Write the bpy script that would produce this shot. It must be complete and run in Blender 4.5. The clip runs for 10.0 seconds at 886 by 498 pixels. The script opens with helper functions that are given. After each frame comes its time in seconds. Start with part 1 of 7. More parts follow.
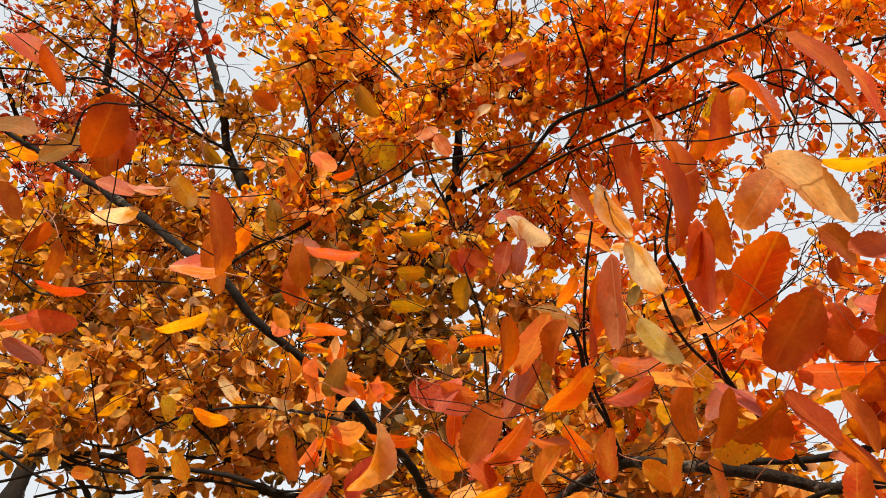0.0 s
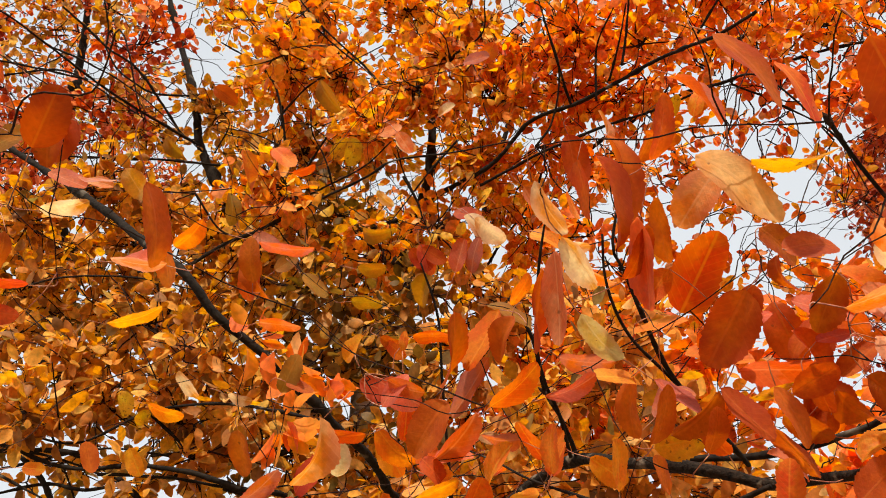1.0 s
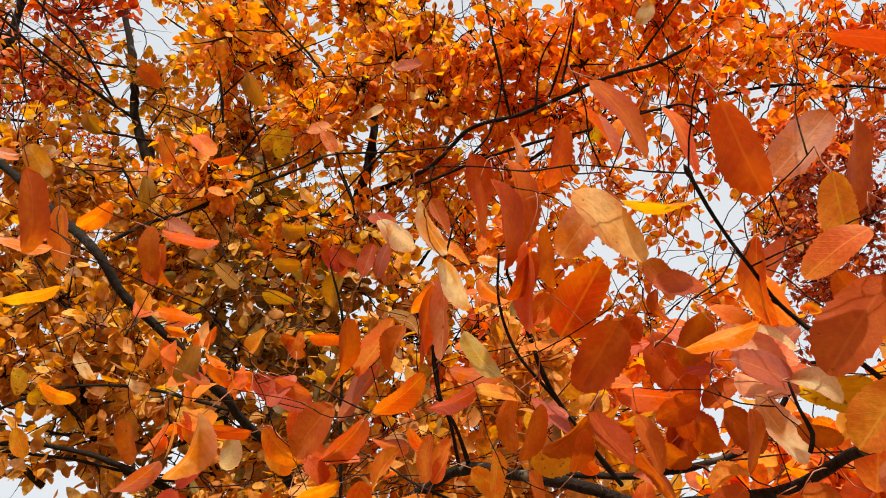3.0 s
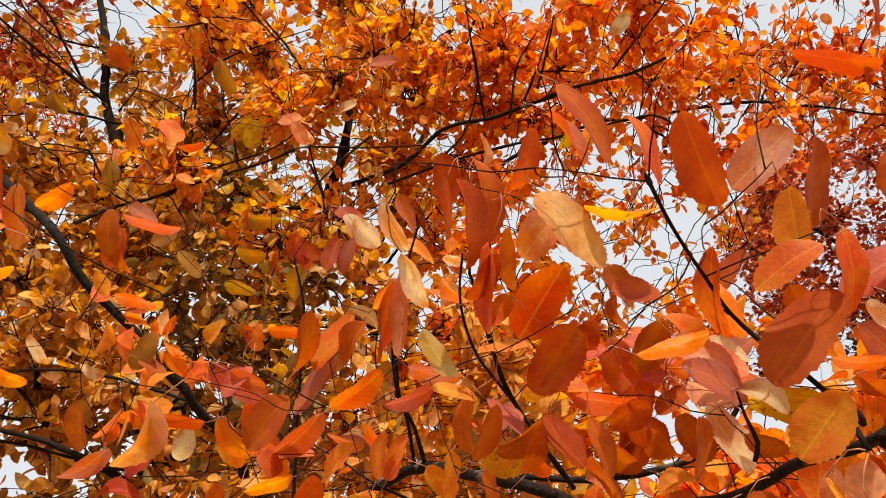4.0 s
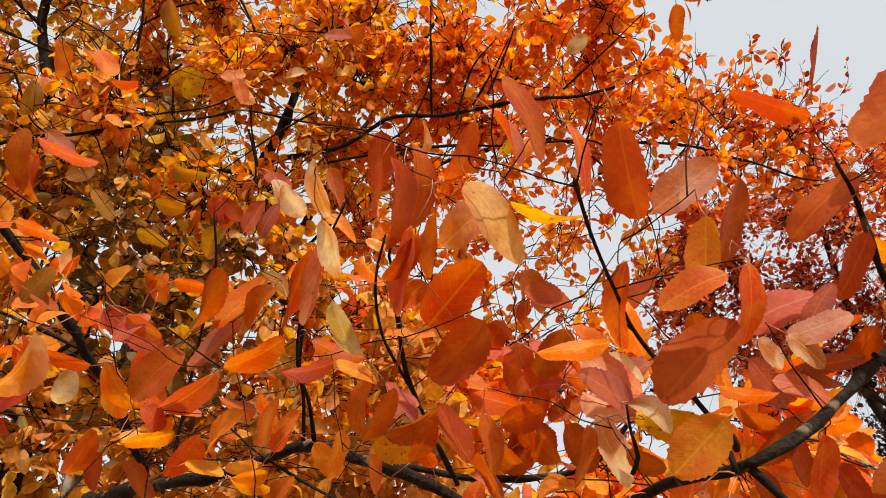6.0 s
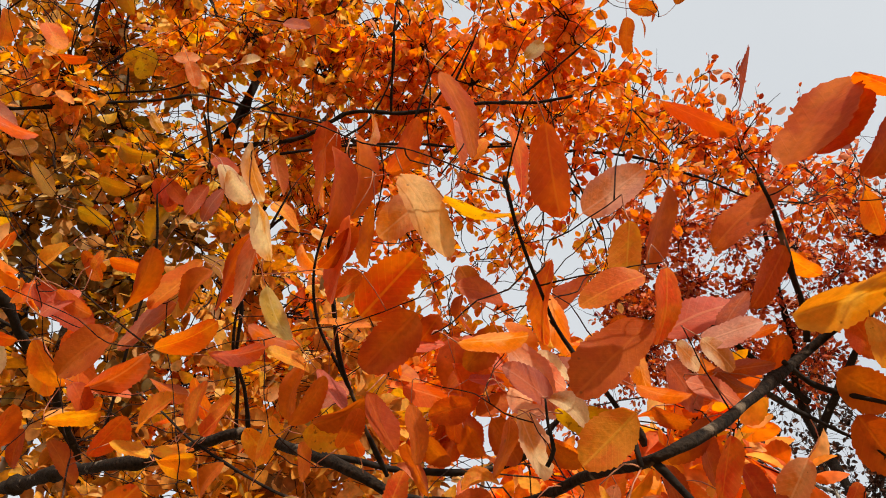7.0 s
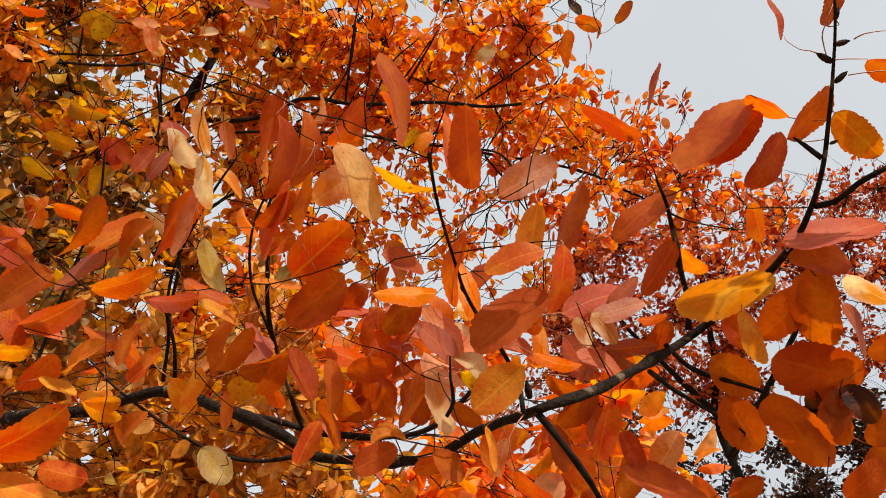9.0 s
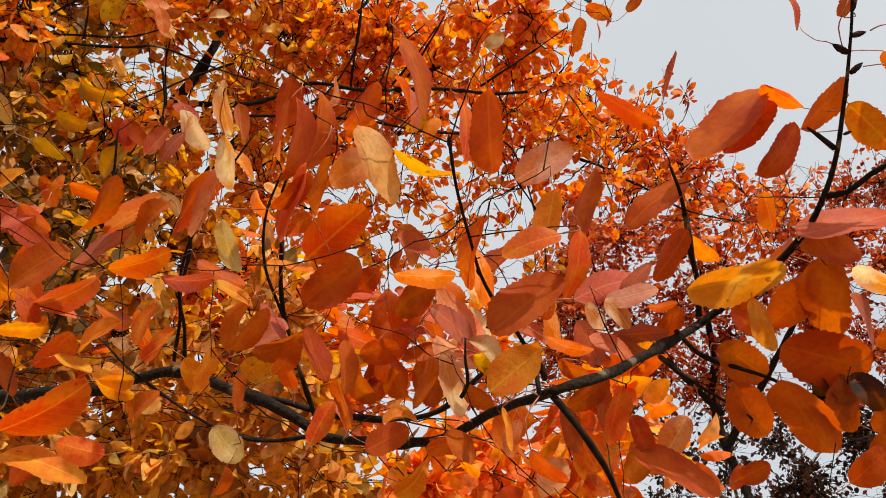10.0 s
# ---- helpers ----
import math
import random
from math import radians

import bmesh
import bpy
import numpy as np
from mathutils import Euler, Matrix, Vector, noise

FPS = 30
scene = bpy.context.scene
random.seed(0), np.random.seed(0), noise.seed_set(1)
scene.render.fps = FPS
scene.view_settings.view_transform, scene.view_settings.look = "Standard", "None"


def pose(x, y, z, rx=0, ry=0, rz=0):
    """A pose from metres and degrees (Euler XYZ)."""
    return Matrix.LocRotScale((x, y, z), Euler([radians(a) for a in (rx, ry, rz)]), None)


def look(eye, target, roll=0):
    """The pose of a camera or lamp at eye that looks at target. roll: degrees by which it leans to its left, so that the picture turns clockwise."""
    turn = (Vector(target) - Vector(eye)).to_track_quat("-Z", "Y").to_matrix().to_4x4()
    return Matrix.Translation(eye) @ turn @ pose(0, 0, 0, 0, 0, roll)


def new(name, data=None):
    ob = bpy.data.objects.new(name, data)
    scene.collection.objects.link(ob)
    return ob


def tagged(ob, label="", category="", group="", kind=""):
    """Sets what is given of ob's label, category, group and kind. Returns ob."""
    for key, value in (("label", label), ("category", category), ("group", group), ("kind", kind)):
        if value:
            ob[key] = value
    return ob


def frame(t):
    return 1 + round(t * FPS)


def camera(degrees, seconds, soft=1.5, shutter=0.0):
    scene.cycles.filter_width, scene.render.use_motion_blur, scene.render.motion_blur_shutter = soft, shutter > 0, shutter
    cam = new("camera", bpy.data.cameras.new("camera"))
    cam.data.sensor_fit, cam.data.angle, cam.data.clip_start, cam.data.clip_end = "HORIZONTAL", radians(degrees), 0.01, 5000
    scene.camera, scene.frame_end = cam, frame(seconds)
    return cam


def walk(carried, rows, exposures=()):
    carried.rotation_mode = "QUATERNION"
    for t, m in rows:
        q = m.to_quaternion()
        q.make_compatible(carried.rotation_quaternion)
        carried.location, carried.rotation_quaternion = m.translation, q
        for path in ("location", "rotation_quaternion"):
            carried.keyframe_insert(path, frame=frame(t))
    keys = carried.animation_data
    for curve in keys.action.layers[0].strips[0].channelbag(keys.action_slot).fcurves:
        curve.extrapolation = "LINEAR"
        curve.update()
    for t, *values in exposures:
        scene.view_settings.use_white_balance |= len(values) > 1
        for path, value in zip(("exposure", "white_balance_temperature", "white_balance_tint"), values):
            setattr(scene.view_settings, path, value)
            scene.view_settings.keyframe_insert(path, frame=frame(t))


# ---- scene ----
cam = camera(62.0, 10.0, soft=1.0)
PATH = [
    (0, (0.000, 0.000, 1.650), (0.000, 1.338, 3.137), 0.04),
    (0.5, (0.015, 0.003, 1.646), (0.044, 1.341, 3.132), -0.59),
    (1, (0.028, 0.000, 1.646), (0.088, 1.339, 3.131), -1.22),
    (1.5, (0.039, -0.006, 1.648), (0.137, 1.336, 3.128), -1.79),
    (2, (0.047, -0.002, 1.645), (0.190, 1.336, 3.125), -1.87),
    (2.5, (0.056, -0.007, 1.639), (0.242, 1.325, 3.119), -1.77),
    (3, (0.067, -0.022, 1.643), (0.289, 1.306, 3.121), -1.44),
    (4.5, (0.074, -0.022, 1.639), (0.419, 1.284, 3.114), -0.82),
    (5, (0.073, -0.015, 1.633), (0.466, 1.281, 3.105), 0.31),
    (5.5, (0.075, -0.012, 1.636), (0.524, 1.266, 3.107), 1.14),
    (7, (0.097, -0.022, 1.624), (0.695, 1.190, 3.098), 1.15),
    (7.5, (0.104, -0.036, 1.608), (0.784, 1.130, 3.084), -0.43),
    (8, (0.113, -0.053, 1.593), (0.832, 1.086, 3.071), -1.05),
    (8.5, (0.107, -0.063, 1.578), (0.832, 1.073, 3.056), 0.22),
    (9, (0.103, -0.049, 1.563), (0.827, 1.086, 3.042), 1.55),
    (9.5, (0.103, -0.048, 1.570), (0.834, 1.098, 3.037), 2.19),
    (10, (0.090, -0.043, 1.555), (0.830, 1.111, 3.012), 2.30),
]
walk(cam, [(t, look(eye, target, roll)) for t, eye, target, roll in PATH],
     exposures=[(0, 0.27), (3, 0.25), (5, 0.19), (7, 0.10), (8.5, 0.06), (10, 0.04)])

# ---- world and sun: a bright, thinly overcast autumn day ----
SUN_EL, SUN_AZ = radians(40), radians(185)
world = bpy.data.worlds.new("overcast_sky")
scene.world = world
world.use_nodes = True
wn, wl = world.node_tree.nodes, world.node_tree.links
wn.clear()
sky = wn.new("ShaderNodeTexSky")
sky.sky_type, sky.sun_disc = "NISHITA", False
sky.sun_elevation, sky.sun_rotation = SUN_EL, SUN_AZ
sky.dust_density = 3.0
clear = wn.new("ShaderNodeBackground")
clear.inputs["Strength"].default_value = 0.12
wl.new(sky.outputs["Color"], clear.inputs["Color"])
drift = wn.new("ShaderNodeTexNoise")
drift.inputs["Scale"].default_value, drift.inputs["Detail"].default_value = 1.6, 5
tint = wn.new("ShaderNodeValToRGB")
tint.color_ramp.elements[0].position, tint.color_ramp.elements[1].position = 0.3, 0.75
tint.color_ramp.elements[0].color, tint.color_ramp.elements[1].color = (0.755, 0.79, 0.815, 1), (0.875, 0.895, 0.90, 1)
wl.new(drift.outputs["Fac"], tint.inputs["Fac"])
cloud = wn.new("ShaderNodeBackground")
cloud.inputs["Strength"].default_value = 0.92
wl.new(tint.outputs["Color"], cloud.inputs["Color"])
veil = wn.new("ShaderNodeMixShader")
veil.inputs["Fac"].default_value = 0.85
wl.new(clear.outputs[0], veil.inputs[1])
wl.new(cloud.outputs[0], veil.inputs[2])
wl.new(veil.outputs[0], wn.new("ShaderNodeOutputWorld").inputs["Surface"])

lamp = bpy.data.lights.new("sun", "SUN")
lamp.energy, lamp.angle, lamp.color = 5.0, radians(1.5), (1.0, 0.92, 0.78)
sun = new("sun", lamp)
to_sun = Vector((math.sin(SUN_AZ) * math.cos(SUN_EL), math.cos(SUN_AZ) * math.cos(SUN_EL), math.sin(SUN_EL)))
sun.matrix_world = look(to_sun * 30, (0, 0, 0))


# ---- materials ----
def material(name):
    mat = bpy.data.materials.new(name)
    mat.use_nodes = True
    mat.node_tree.nodes.clear()
    return mat, mat.node_tree.nodes, mat.node_tree.links


def node(nodes, links, kind, settings=(), **wires):
    n = nodes.new(kind)
    for key, value in dict(settings).items():
        n.inputs[key].default_value = value
    for key, source in wires.items():
        links.new(source, n.inputs[key.replace("_", " ")])
    return n


def ramp(nodes, links, fac, stops):
    r = nodes.new("ShaderNodeValToRGB")
    e = r.color_ramp.elements
    while len(e) < len(stops):
        e.new(0.5)
    for k, (p, c) in enumerate(stops):
        e[k].position, e[k].color = p, (*c, 1)
    links.new(fac, r.inputs["Fac"])
    return r.outputs["Color"]


def leaf_surface(nodes, links, colour, height, gloss=0.55, thin=0.5):
    """A thin leaf: skin with a little gloss, and light that comes through the blade."""
    bump = node(nodes, links, "ShaderNodeBump", {"Strength": 0.25, "Distance": 0.002}, Height=height)
    skin = node(nodes, links, "ShaderNodeBsdfPrincipled", {"Roughness": gloss, "Specular IOR Level": 0.20},
                Base_Color=colour, Normal=bump.outputs[0])
    deep = node(nodes, links, "ShaderNodeHueSaturation", {"Saturation": 1.14, "Value": 1.14}, Color=colour)
    back = node(nodes, links, "ShaderNodeBsdfTranslucent", (), Color=deep.outputs[0], Normal=bump.outputs[0])
    both = nodes.new("ShaderNodeMixShader")
    both.inputs["Fac"].default_value = thin
    links.new(skin.outputs[0], both.inputs[1])
    links.new(back.outputs[0], both.inputs[2])
    links.new(both.outputs[0], nodes.new("ShaderNodeOutputMaterial").inputs["Surface"])


def near_leaf_material(name, base, second, rib, speck=(0.16, 0.06, 0.02), spotty=0.73, patch=2.2):
    """A leaf that can be read closely: midrib, side veins, blotches, brown specks and a darker rim."""
    mat, nodes, links = material(name)
    at = nodes.new("ShaderNodeTexCoord").outputs["Object"]
    info = nodes.new("ShaderNodeObjectInfo")
    shift = node(nodes, links, "ShaderNodeVectorMath")
    shift.operation = "SCALE"
    joined = nodes.new("ShaderNodeCombineXYZ")
    for k in range(3):
        links.new(info.outputs["Random"], joined.inputs[k])
    links.new(joined.outputs[0], shift.inputs[0])
    shift.inputs["Scale"].default_value = 37.0
    place = nodes.new("ShaderNodeVectorMath")
    links.new(at, place.inputs[0])
    links.new(shift.outputs[0], place.inputs[1])
    big = node(nodes, links, "ShaderNodeTexNoise", {"Scale": patch, "Detail": 3}, Vector=place.outputs[0])
    fine = node(nodes, links, "ShaderNodeTexNoise", {"Scale": 16, "Detail": 5}, Vector=place.outputs[0])
    blotch = ramp(nodes, links, big.outputs["Fac"], [(0.44, (0, 0, 0)), (0.56, (1, 1, 1))])
    body = node(nodes, links, "ShaderNodeMix")
    body.data_type = "RGBA"
    links.new(blotch, body.inputs["Factor"])
    body.inputs["A"].default_value, body.inputs["B"].default_value = (*base, 1), (*second, 1)
    body.inputs[6].default_value, body.inputs[7].default_value = (*base, 1), (*second, 1)
    grain = node(nodes, links, "ShaderNodeHueSaturation", Color=body.outputs[2])
    val = node(nodes, links, "ShaderNodeMapRange", {"From Min": 0.25, "From Max": 0.75, "To Min": 0.84, "To Max": 1.14}, Value=fine.outputs["Fac"])
    links.new(val.outputs[0], grain.inputs["Value"])
    tone = node(nodes, links, "ShaderNodeMapRange", {"To Min": 0.492, "To Max": 0.510}, Value=info.outputs["Random"])
    links.new(tone.outputs[0], grain.inputs["Hue"])
    # each leaf its own depth of colour
    own = node(nodes, links, "ShaderNodeMath", {1: 7.31})
    own.operation = "MULTIPLY"
    links.new(info.outputs["Random"], own.inputs[0])
    part_of = nodes.new("ShaderNodeMath")
    part_of.operation = "FRACT"
    links.new(own.outputs[0], part_of.inputs[0])
    depth = node(nodes, links, "ShaderNodeMapRange", {"To Min": 0.80, "To Max": 1.10}, Value=part_of.outputs[0])
    deepen = node(nodes, links, "ShaderNodeHueSaturation", Color=grain.outputs[0])
    links.new(depth.outputs[0], deepen.inputs["Value"])
    # veins: slanting side veins that meet at the midrib
    parts = node(nodes, links, "ShaderNodeSeparateXYZ", Vector=at)
    side = nodes.new("ShaderNodeMath")
    side.operation = "ABSOLUTE"
    links.new(parts.outputs["X"], side.inputs[0])
    slant = nodes.new("ShaderNodeMath")
    slant.operation = "MULTIPLY_ADD"
    links.new(side.outputs[0], slant.inputs[0])
    slant.inputs[1].default_value = -0.9
    links.new(parts.outputs["Y"], slant.inputs[2])
    wave = nodes.new("ShaderNodeMath")
    wave.operation = "MULTIPLY"
    links.new(slant.outputs[0], wave.inputs[0])
    wave.inputs[1].default_value = 56.0
    comb = nodes.new("ShaderNodeMath")
    comb.operation = "COSINE"
    links.new(wave.outputs[0], comb.inputs[0])
    vein = node(nodes, links, "ShaderNodeMapRange", {"From Min": 0.88, "From Max": 1.0, "To Max": 0.11}, Value=comb.outputs[0])
    mid = node(nodes, links, "ShaderNodeMapRange", {"From Min": 0.008, "From Max": 0.022, "To Min": 0.32, "To Max": 0.0}, Value=side.outputs[0])
    lines = nodes.new("ShaderNodeMath")
    lines.operation = "MAXIMUM"
    links.new(vein.outputs[0], lines.inputs[0])
    links.new(mid.outputs[0], lines.inputs[1])
    ribbed = nodes.new("ShaderNodeMix")
    ribbed.data_type = "RGBA"
    links.new(lines.outputs[0], ribbed.inputs["Factor"])
    # the rim has turned further than the middle, unevenly
    drift = node(nodes, links, "ShaderNodeTexNoise", {"Scale": 4.5, "Detail": 3}, Vector=place.outputs[0])
    out = nodes.new("ShaderNodeMath")
    out.operation = "MULTIPLY_ADD"
    links.new(drift.outputs["Fac"], out.inputs[0])
    out.inputs[1].default_value = 0.42
    links.new(side.outputs[0], out.inputs[2])
    turned = node(nodes, links, "ShaderNodeMapRange", {"From Min": 0.30, "From Max": 0.48, "To Max": 0.62}, Value=out.outputs[0])
    rim = nodes.new("ShaderNodeMix")
    rim.data_type = "RGBA"
    links.new(turned.outputs[0], rim.inputs["Factor"])
    links.new(deepen.outputs[0], rim.inputs[6])
    rim.inputs[7].default_value = (base[0] * 0.78, base[1] * 0.62, base[2] * 0.75, 1)
    links.new(rim.outputs[2], ribbed.inputs[6])
    ribbed.inputs[7].default_value = (*rib, 1)
    spots = node(nodes, links, "ShaderNodeTexNoise", {"Scale": 7.5, "Detail": 2}, Vector=place.outputs[0])
    amount = node(nodes, links, "ShaderNodeMapRange", {"From Min": spotty, "From Max": spotty + 0.05, "To Max": 0.7}, Value=spots.outputs["Fac"])
    worn = nodes.new("ShaderNodeMix")
    worn.data_type = "RGBA"
    links.new(amount.outputs[0], worn.inputs["Factor"])
    links.new(ribbed.outputs[2], worn.inputs[6])
    worn.inputs[7].default_value = (*speck, 1)
    relief = nodes.new("ShaderNodeMath")
    relief.operation = "ADD"
    links.new(lines.outputs[0], relief.inputs[0])
    links.new(fine.outputs["Fac"], relief.inputs[1])
    leaf_surface(nodes, links, worn.outputs[2], relief.outputs[0], thin=0.56)
    return mat


def foliage_material(name, stops, thin=0.5):
    """Leaves further up: each leaf takes its own tint, with mottling across it."""
    mat, nodes, links = material(name)
    island = nodes.new("ShaderNodeNewGeometry").outputs["Random Per Island"]
    colour = ramp(nodes, links, island, stops)
    at = nodes.new("ShaderNodeTexCoord").outputs["Object"]
    mottle = node(nodes, links, "ShaderNodeTexNoise", {"Scale": 55, "Detail": 3}, Vector=at)
    val = node(nodes, links, "ShaderNodeMapRange", {"From Min": 0.3, "From Max": 0.7, "To Min": 0.65, "To Max": 1.25}, Value=mottle.outputs["Fac"])
    grain = node(nodes, links, "ShaderNodeHueSaturation", Color=colour)
    links.new(val.outputs[0], grain.inputs["Value"])
    leaf_surface(nodes, links, grain.outputs[0], mottle.outputs["Fac"], thin=thin)
    return mat


def bark_material(name, dark, mid, pale, scale=30.0, patches=0.62):
    mat, nodes, links = material(name)
    at = nodes.new("ShaderNodeTexCoord").outputs["Object"]
    rough = node(nodes, links, "ShaderNodeTexNoise", {"Scale": scale * 3, "Detail": 6}, Vector=at)
    broad = node(nodes, links, "ShaderNodeTexNoise", {"Scale": scale * 0.5, "Detail": 4}, Vector=at)
    ground = ramp(nodes, links, rough.outputs["Fac"], [(0.32, dark), (0.68, mid)])
    lichen = ramp(nodes, links, broad.outputs["Fac"], [(patches, (0, 0, 0)), (patches + 0.07, (1, 1, 1))])
    mix = nodes.new("ShaderNodeMix")
    mix.data_type = "RGBA"
    links.new(lichen, mix.inputs["Factor"])
    links.new(ground, mix.inputs[6])
    mix.inputs[7].default_value = (*pale, 1)
    bump = node(nodes, links, "ShaderNodeBump", {"Strength": 0.8, "Distance": 0.004}, Height=rough.outputs["Fac"])
    skin = node(nodes, links, "ShaderNodeBsdfPrincipled", {"Roughness": 0.95, "Specular IOR Level": 0.12}, Base_Color=mix.outputs[2], Normal=bump.outputs[0])
    links.new(skin.outputs[0], nodes.new("ShaderNodeOutputMaterial").inputs["Surface"])
    return mat


BARK = bark_material("dark_bark", (0.008, 0.006, 0.005), (0.025, 0.018, 0.013), (0.12, 0.095, 0.07), 30, 0.63)
LICHEN_BARK = bark_material("lichened_bark", (0.006, 0.0044, 0.0034), (0.032, 0.021, 0.014), (0.15, 0.11, 0.075), 70, 0.60)
PALE_BARK = bark_material("mottled_trunk_bark", (0.05, 0.04, 0.035), (0.20, 0.17, 0.14), (0.42, 0.38, 0.32), 12, 0.50)
TWIG = bark_material("twig_bark", (0.012, 0.007, 0.005), (0.045, 0.022, 0.015), (0.09, 0.05, 0.035), 60)
STALK, sn, sl = material("leaf_stalk")
warm = node(sn, sl, "ShaderNodeTexNoise", {"Scale": 40})
sl.new(node(sn, sl, "ShaderNodeBsdfPrincipled", {"Roughness": 0.5}, Base_Color=ramp(sn, sl, warm.outputs["Fac"], [(0.35, (0.30, 0.075, 0.035)), (0.65, (0.48, 0.20, 0.09))])).outputs[0],
       sn.new("ShaderNodeOutputMaterial").inputs["Surface"])

LEAF = {
    "orange": near_leaf_material("leaf_orange", (0.845, 0.214, 0.027), (0.792, 0.119, 0.022), (0.920, 0.412, 0.067)),
    "red": near_leaf_material("leaf_red", (0.540, 0.076, 0.021), (0.620, 0.118, 0.023), (0.680, 0.181, 0.059)),
    # pink and mauve: the greyish sky sheen on blades is part of these base colours
    "pink": near_leaf_material("leaf_pink", (0.680, 0.186, 0.098), (0.660, 0.133, 0.054), (0.800, 0.359, 0.180)),
    "mauve": near_leaf_material("leaf_mauve", (0.470, 0.144, 0.092), (0.580, 0.149, 0.070), (0.640, 0.286, 0.169)),
    "gold": near_leaf_material("leaf_gold", (0.920, 0.371, 0.036), (0.871, 0.234, 0.027), (0.920, 0.575, 0.093)),
    "yellow": near_leaf_material("leaf_yellow", (0.700, 0.359, 0.019), (0.660, 0.254, 0.019), (0.740, 0.422, 0.070), spotty=0.60),
    "honey": near_leaf_material("leaf_honey", (0.87, 0.46, 0.13), (0.84, 0.33, 0.09), (0.88, 0.50, 0.14), spotty=0.68),
    # near-black leaf with dark brown blotches
    "blackish": near_leaf_material("leaf_blackish", (0.045, 0.020, 0.012), (0.16, 0.055, 0.016), (0.10, 0.045, 0.02)),
    # low patch scale: a half-sunlit, half-shaded blade put into two colours
    "pale": near_leaf_material("leaf_pale", (0.880, 0.653, 0.345), (0.660, 0.286, 0.087), (0.860, 0.580, 0.290), patch=1.25),
    "peach": near_leaf_material("leaf_peach", (0.871, 0.357, 0.156), (0.818, 0.234, 0.080), (0.920, 0.548, 0.282)),
    # tan splits broadly too, its lighter part coloured like sun on the blade
    "tan": near_leaf_material("leaf_tan", (0.700, 0.286, 0.081), (0.800, 0.443, 0.180), (0.820, 0.485, 0.202), patch=1.3),
    "blush": near_leaf_material("leaf_blush", (0.760, 0.380, 0.235), (0.680, 0.223, 0.098), (0.840, 0.485, 0.312), patch=1.3),
    "rust": near_leaf_material("leaf_rust", (0.470, 0.084, 0.017), (0.560, 0.120, 0.019), (0.580, 0.170, 0.037)),
    "amber": near_leaf_material("leaf_amber", (0.600, 0.126, 0.017), (0.520, 0.094, 0.016), (0.660, 0.191, 0.037)),
    "olive": near_leaf_material("leaf_olive", (0.340, 0.160, 0.032), (0.460, 0.181, 0.030), (0.460, 0.296, 0.092)),
    "sage": near_leaf_material("leaf_sage", (0.700, 0.527, 0.224), (0.660, 0.422, 0.136), (0.740, 0.580, 0.312)),
}
# leaf tints; pale and darkest stops also put highlight and shade contrast into colour
CROWN = {
    "gold": foliage_material("crown_gold", [(0.0, (0.420, 0.130, 0.037)), (0.15, (0.800, 0.209, 0.040)), (0.35, (0.860, 0.298, 0.044)), (0.6, (0.900, 0.409, 0.051)), (0.85, (0.920, 0.565, 0.079)), (0.95, (0.900, 0.621, 0.244)), (1.0, (0.740, 0.154, 0.039))], 0.52),
    "orange": foliage_material("crown_orange", [(0.0, (0.62, 0.110, 0.024)), (0.2, (0.82, 0.171, 0.028)), (0.5, (0.88, 0.259, 0.032)), (0.75, (0.92, 0.363, 0.045)), (0.9, (0.90, 0.451, 0.090)), (1.0, (0.84, 0.396, 0.200))], 0.56),
    "red": foliage_material("crown_red", [(0.0, (0.42, 0.050, 0.027)), (0.25, (0.70, 0.112, 0.032)), (0.6, (0.84, 0.202, 0.038)), (0.85, (0.88, 0.314, 0.084)), (1.0, (0.82, 0.403, 0.252))], 0.54),
    "crimson": foliage_material("crown_crimson", [(0.0, (0.22, 0.032, 0.026)), (0.35, (0.52, 0.082, 0.036)), (0.7, (0.72, 0.160, 0.050)), (1.0, (0.82, 0.36, 0.20))], 0.48),
    "brown": foliage_material("crown_brown", [(0.0, (0.240, 0.119, 0.044)), (0.3, (0.620, 0.229, 0.047)), (0.6, (0.800, 0.361, 0.055)), (0.85, (0.860, 0.471, 0.087)), (0.94, (0.860, 0.525, 0.187)), (1.0, (0.260, 0.196, 0.058))], 0.48),
    "olive": foliage_material("crown_olive", [(0.0, (0.13, 0.075, 0.018)), (0.4, (0.300, 0.166, 0.048)), (0.7, (0.540, 0.218, 0.043)), (0.93, (0.740, 0.365, 0.060)), (1.0, (0.620, 0.449, 0.196))], 0.44),
    # backlit silhouette put into the leaf colour: near-black, hardly translucent
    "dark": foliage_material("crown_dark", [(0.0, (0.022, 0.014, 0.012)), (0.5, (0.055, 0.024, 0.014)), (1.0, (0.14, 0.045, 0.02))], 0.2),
}

GRASS, gn, gl = material("autumn_grass")
gat = gn.new("ShaderNodeTexCoord").outputs["Object"]
gbig = node(gn, gl, "ShaderNodeTexNoise", {"Scale": 0.4, "Detail": 6}, Vector=gat)
gfine = node(gn, gl, "ShaderNodeTexNoise", {"Scale": 40, "Detail": 4}, Vector=gat)
gmix = gn.new("ShaderNodeMix")
gmix.data_type = "RGBA"
gl.new(gfine.outputs["Fac"], gmix.inputs["Factor"])
gl.new(ramp(gn, gl, gbig.outputs["Fac"], [(0.35, (0.10, 0.09, 0.03)), (0.65, (0.24, 0.145, 0.055))]), gmix.inputs[6])
gmix.inputs[7].default_value = (0.27, 0.13, 0.045, 1)
gbump = node(gn, gl, "ShaderNodeBump", {"Strength": 0.7, "Distance": 0.03}, Height=gfine.outputs["Fac"])
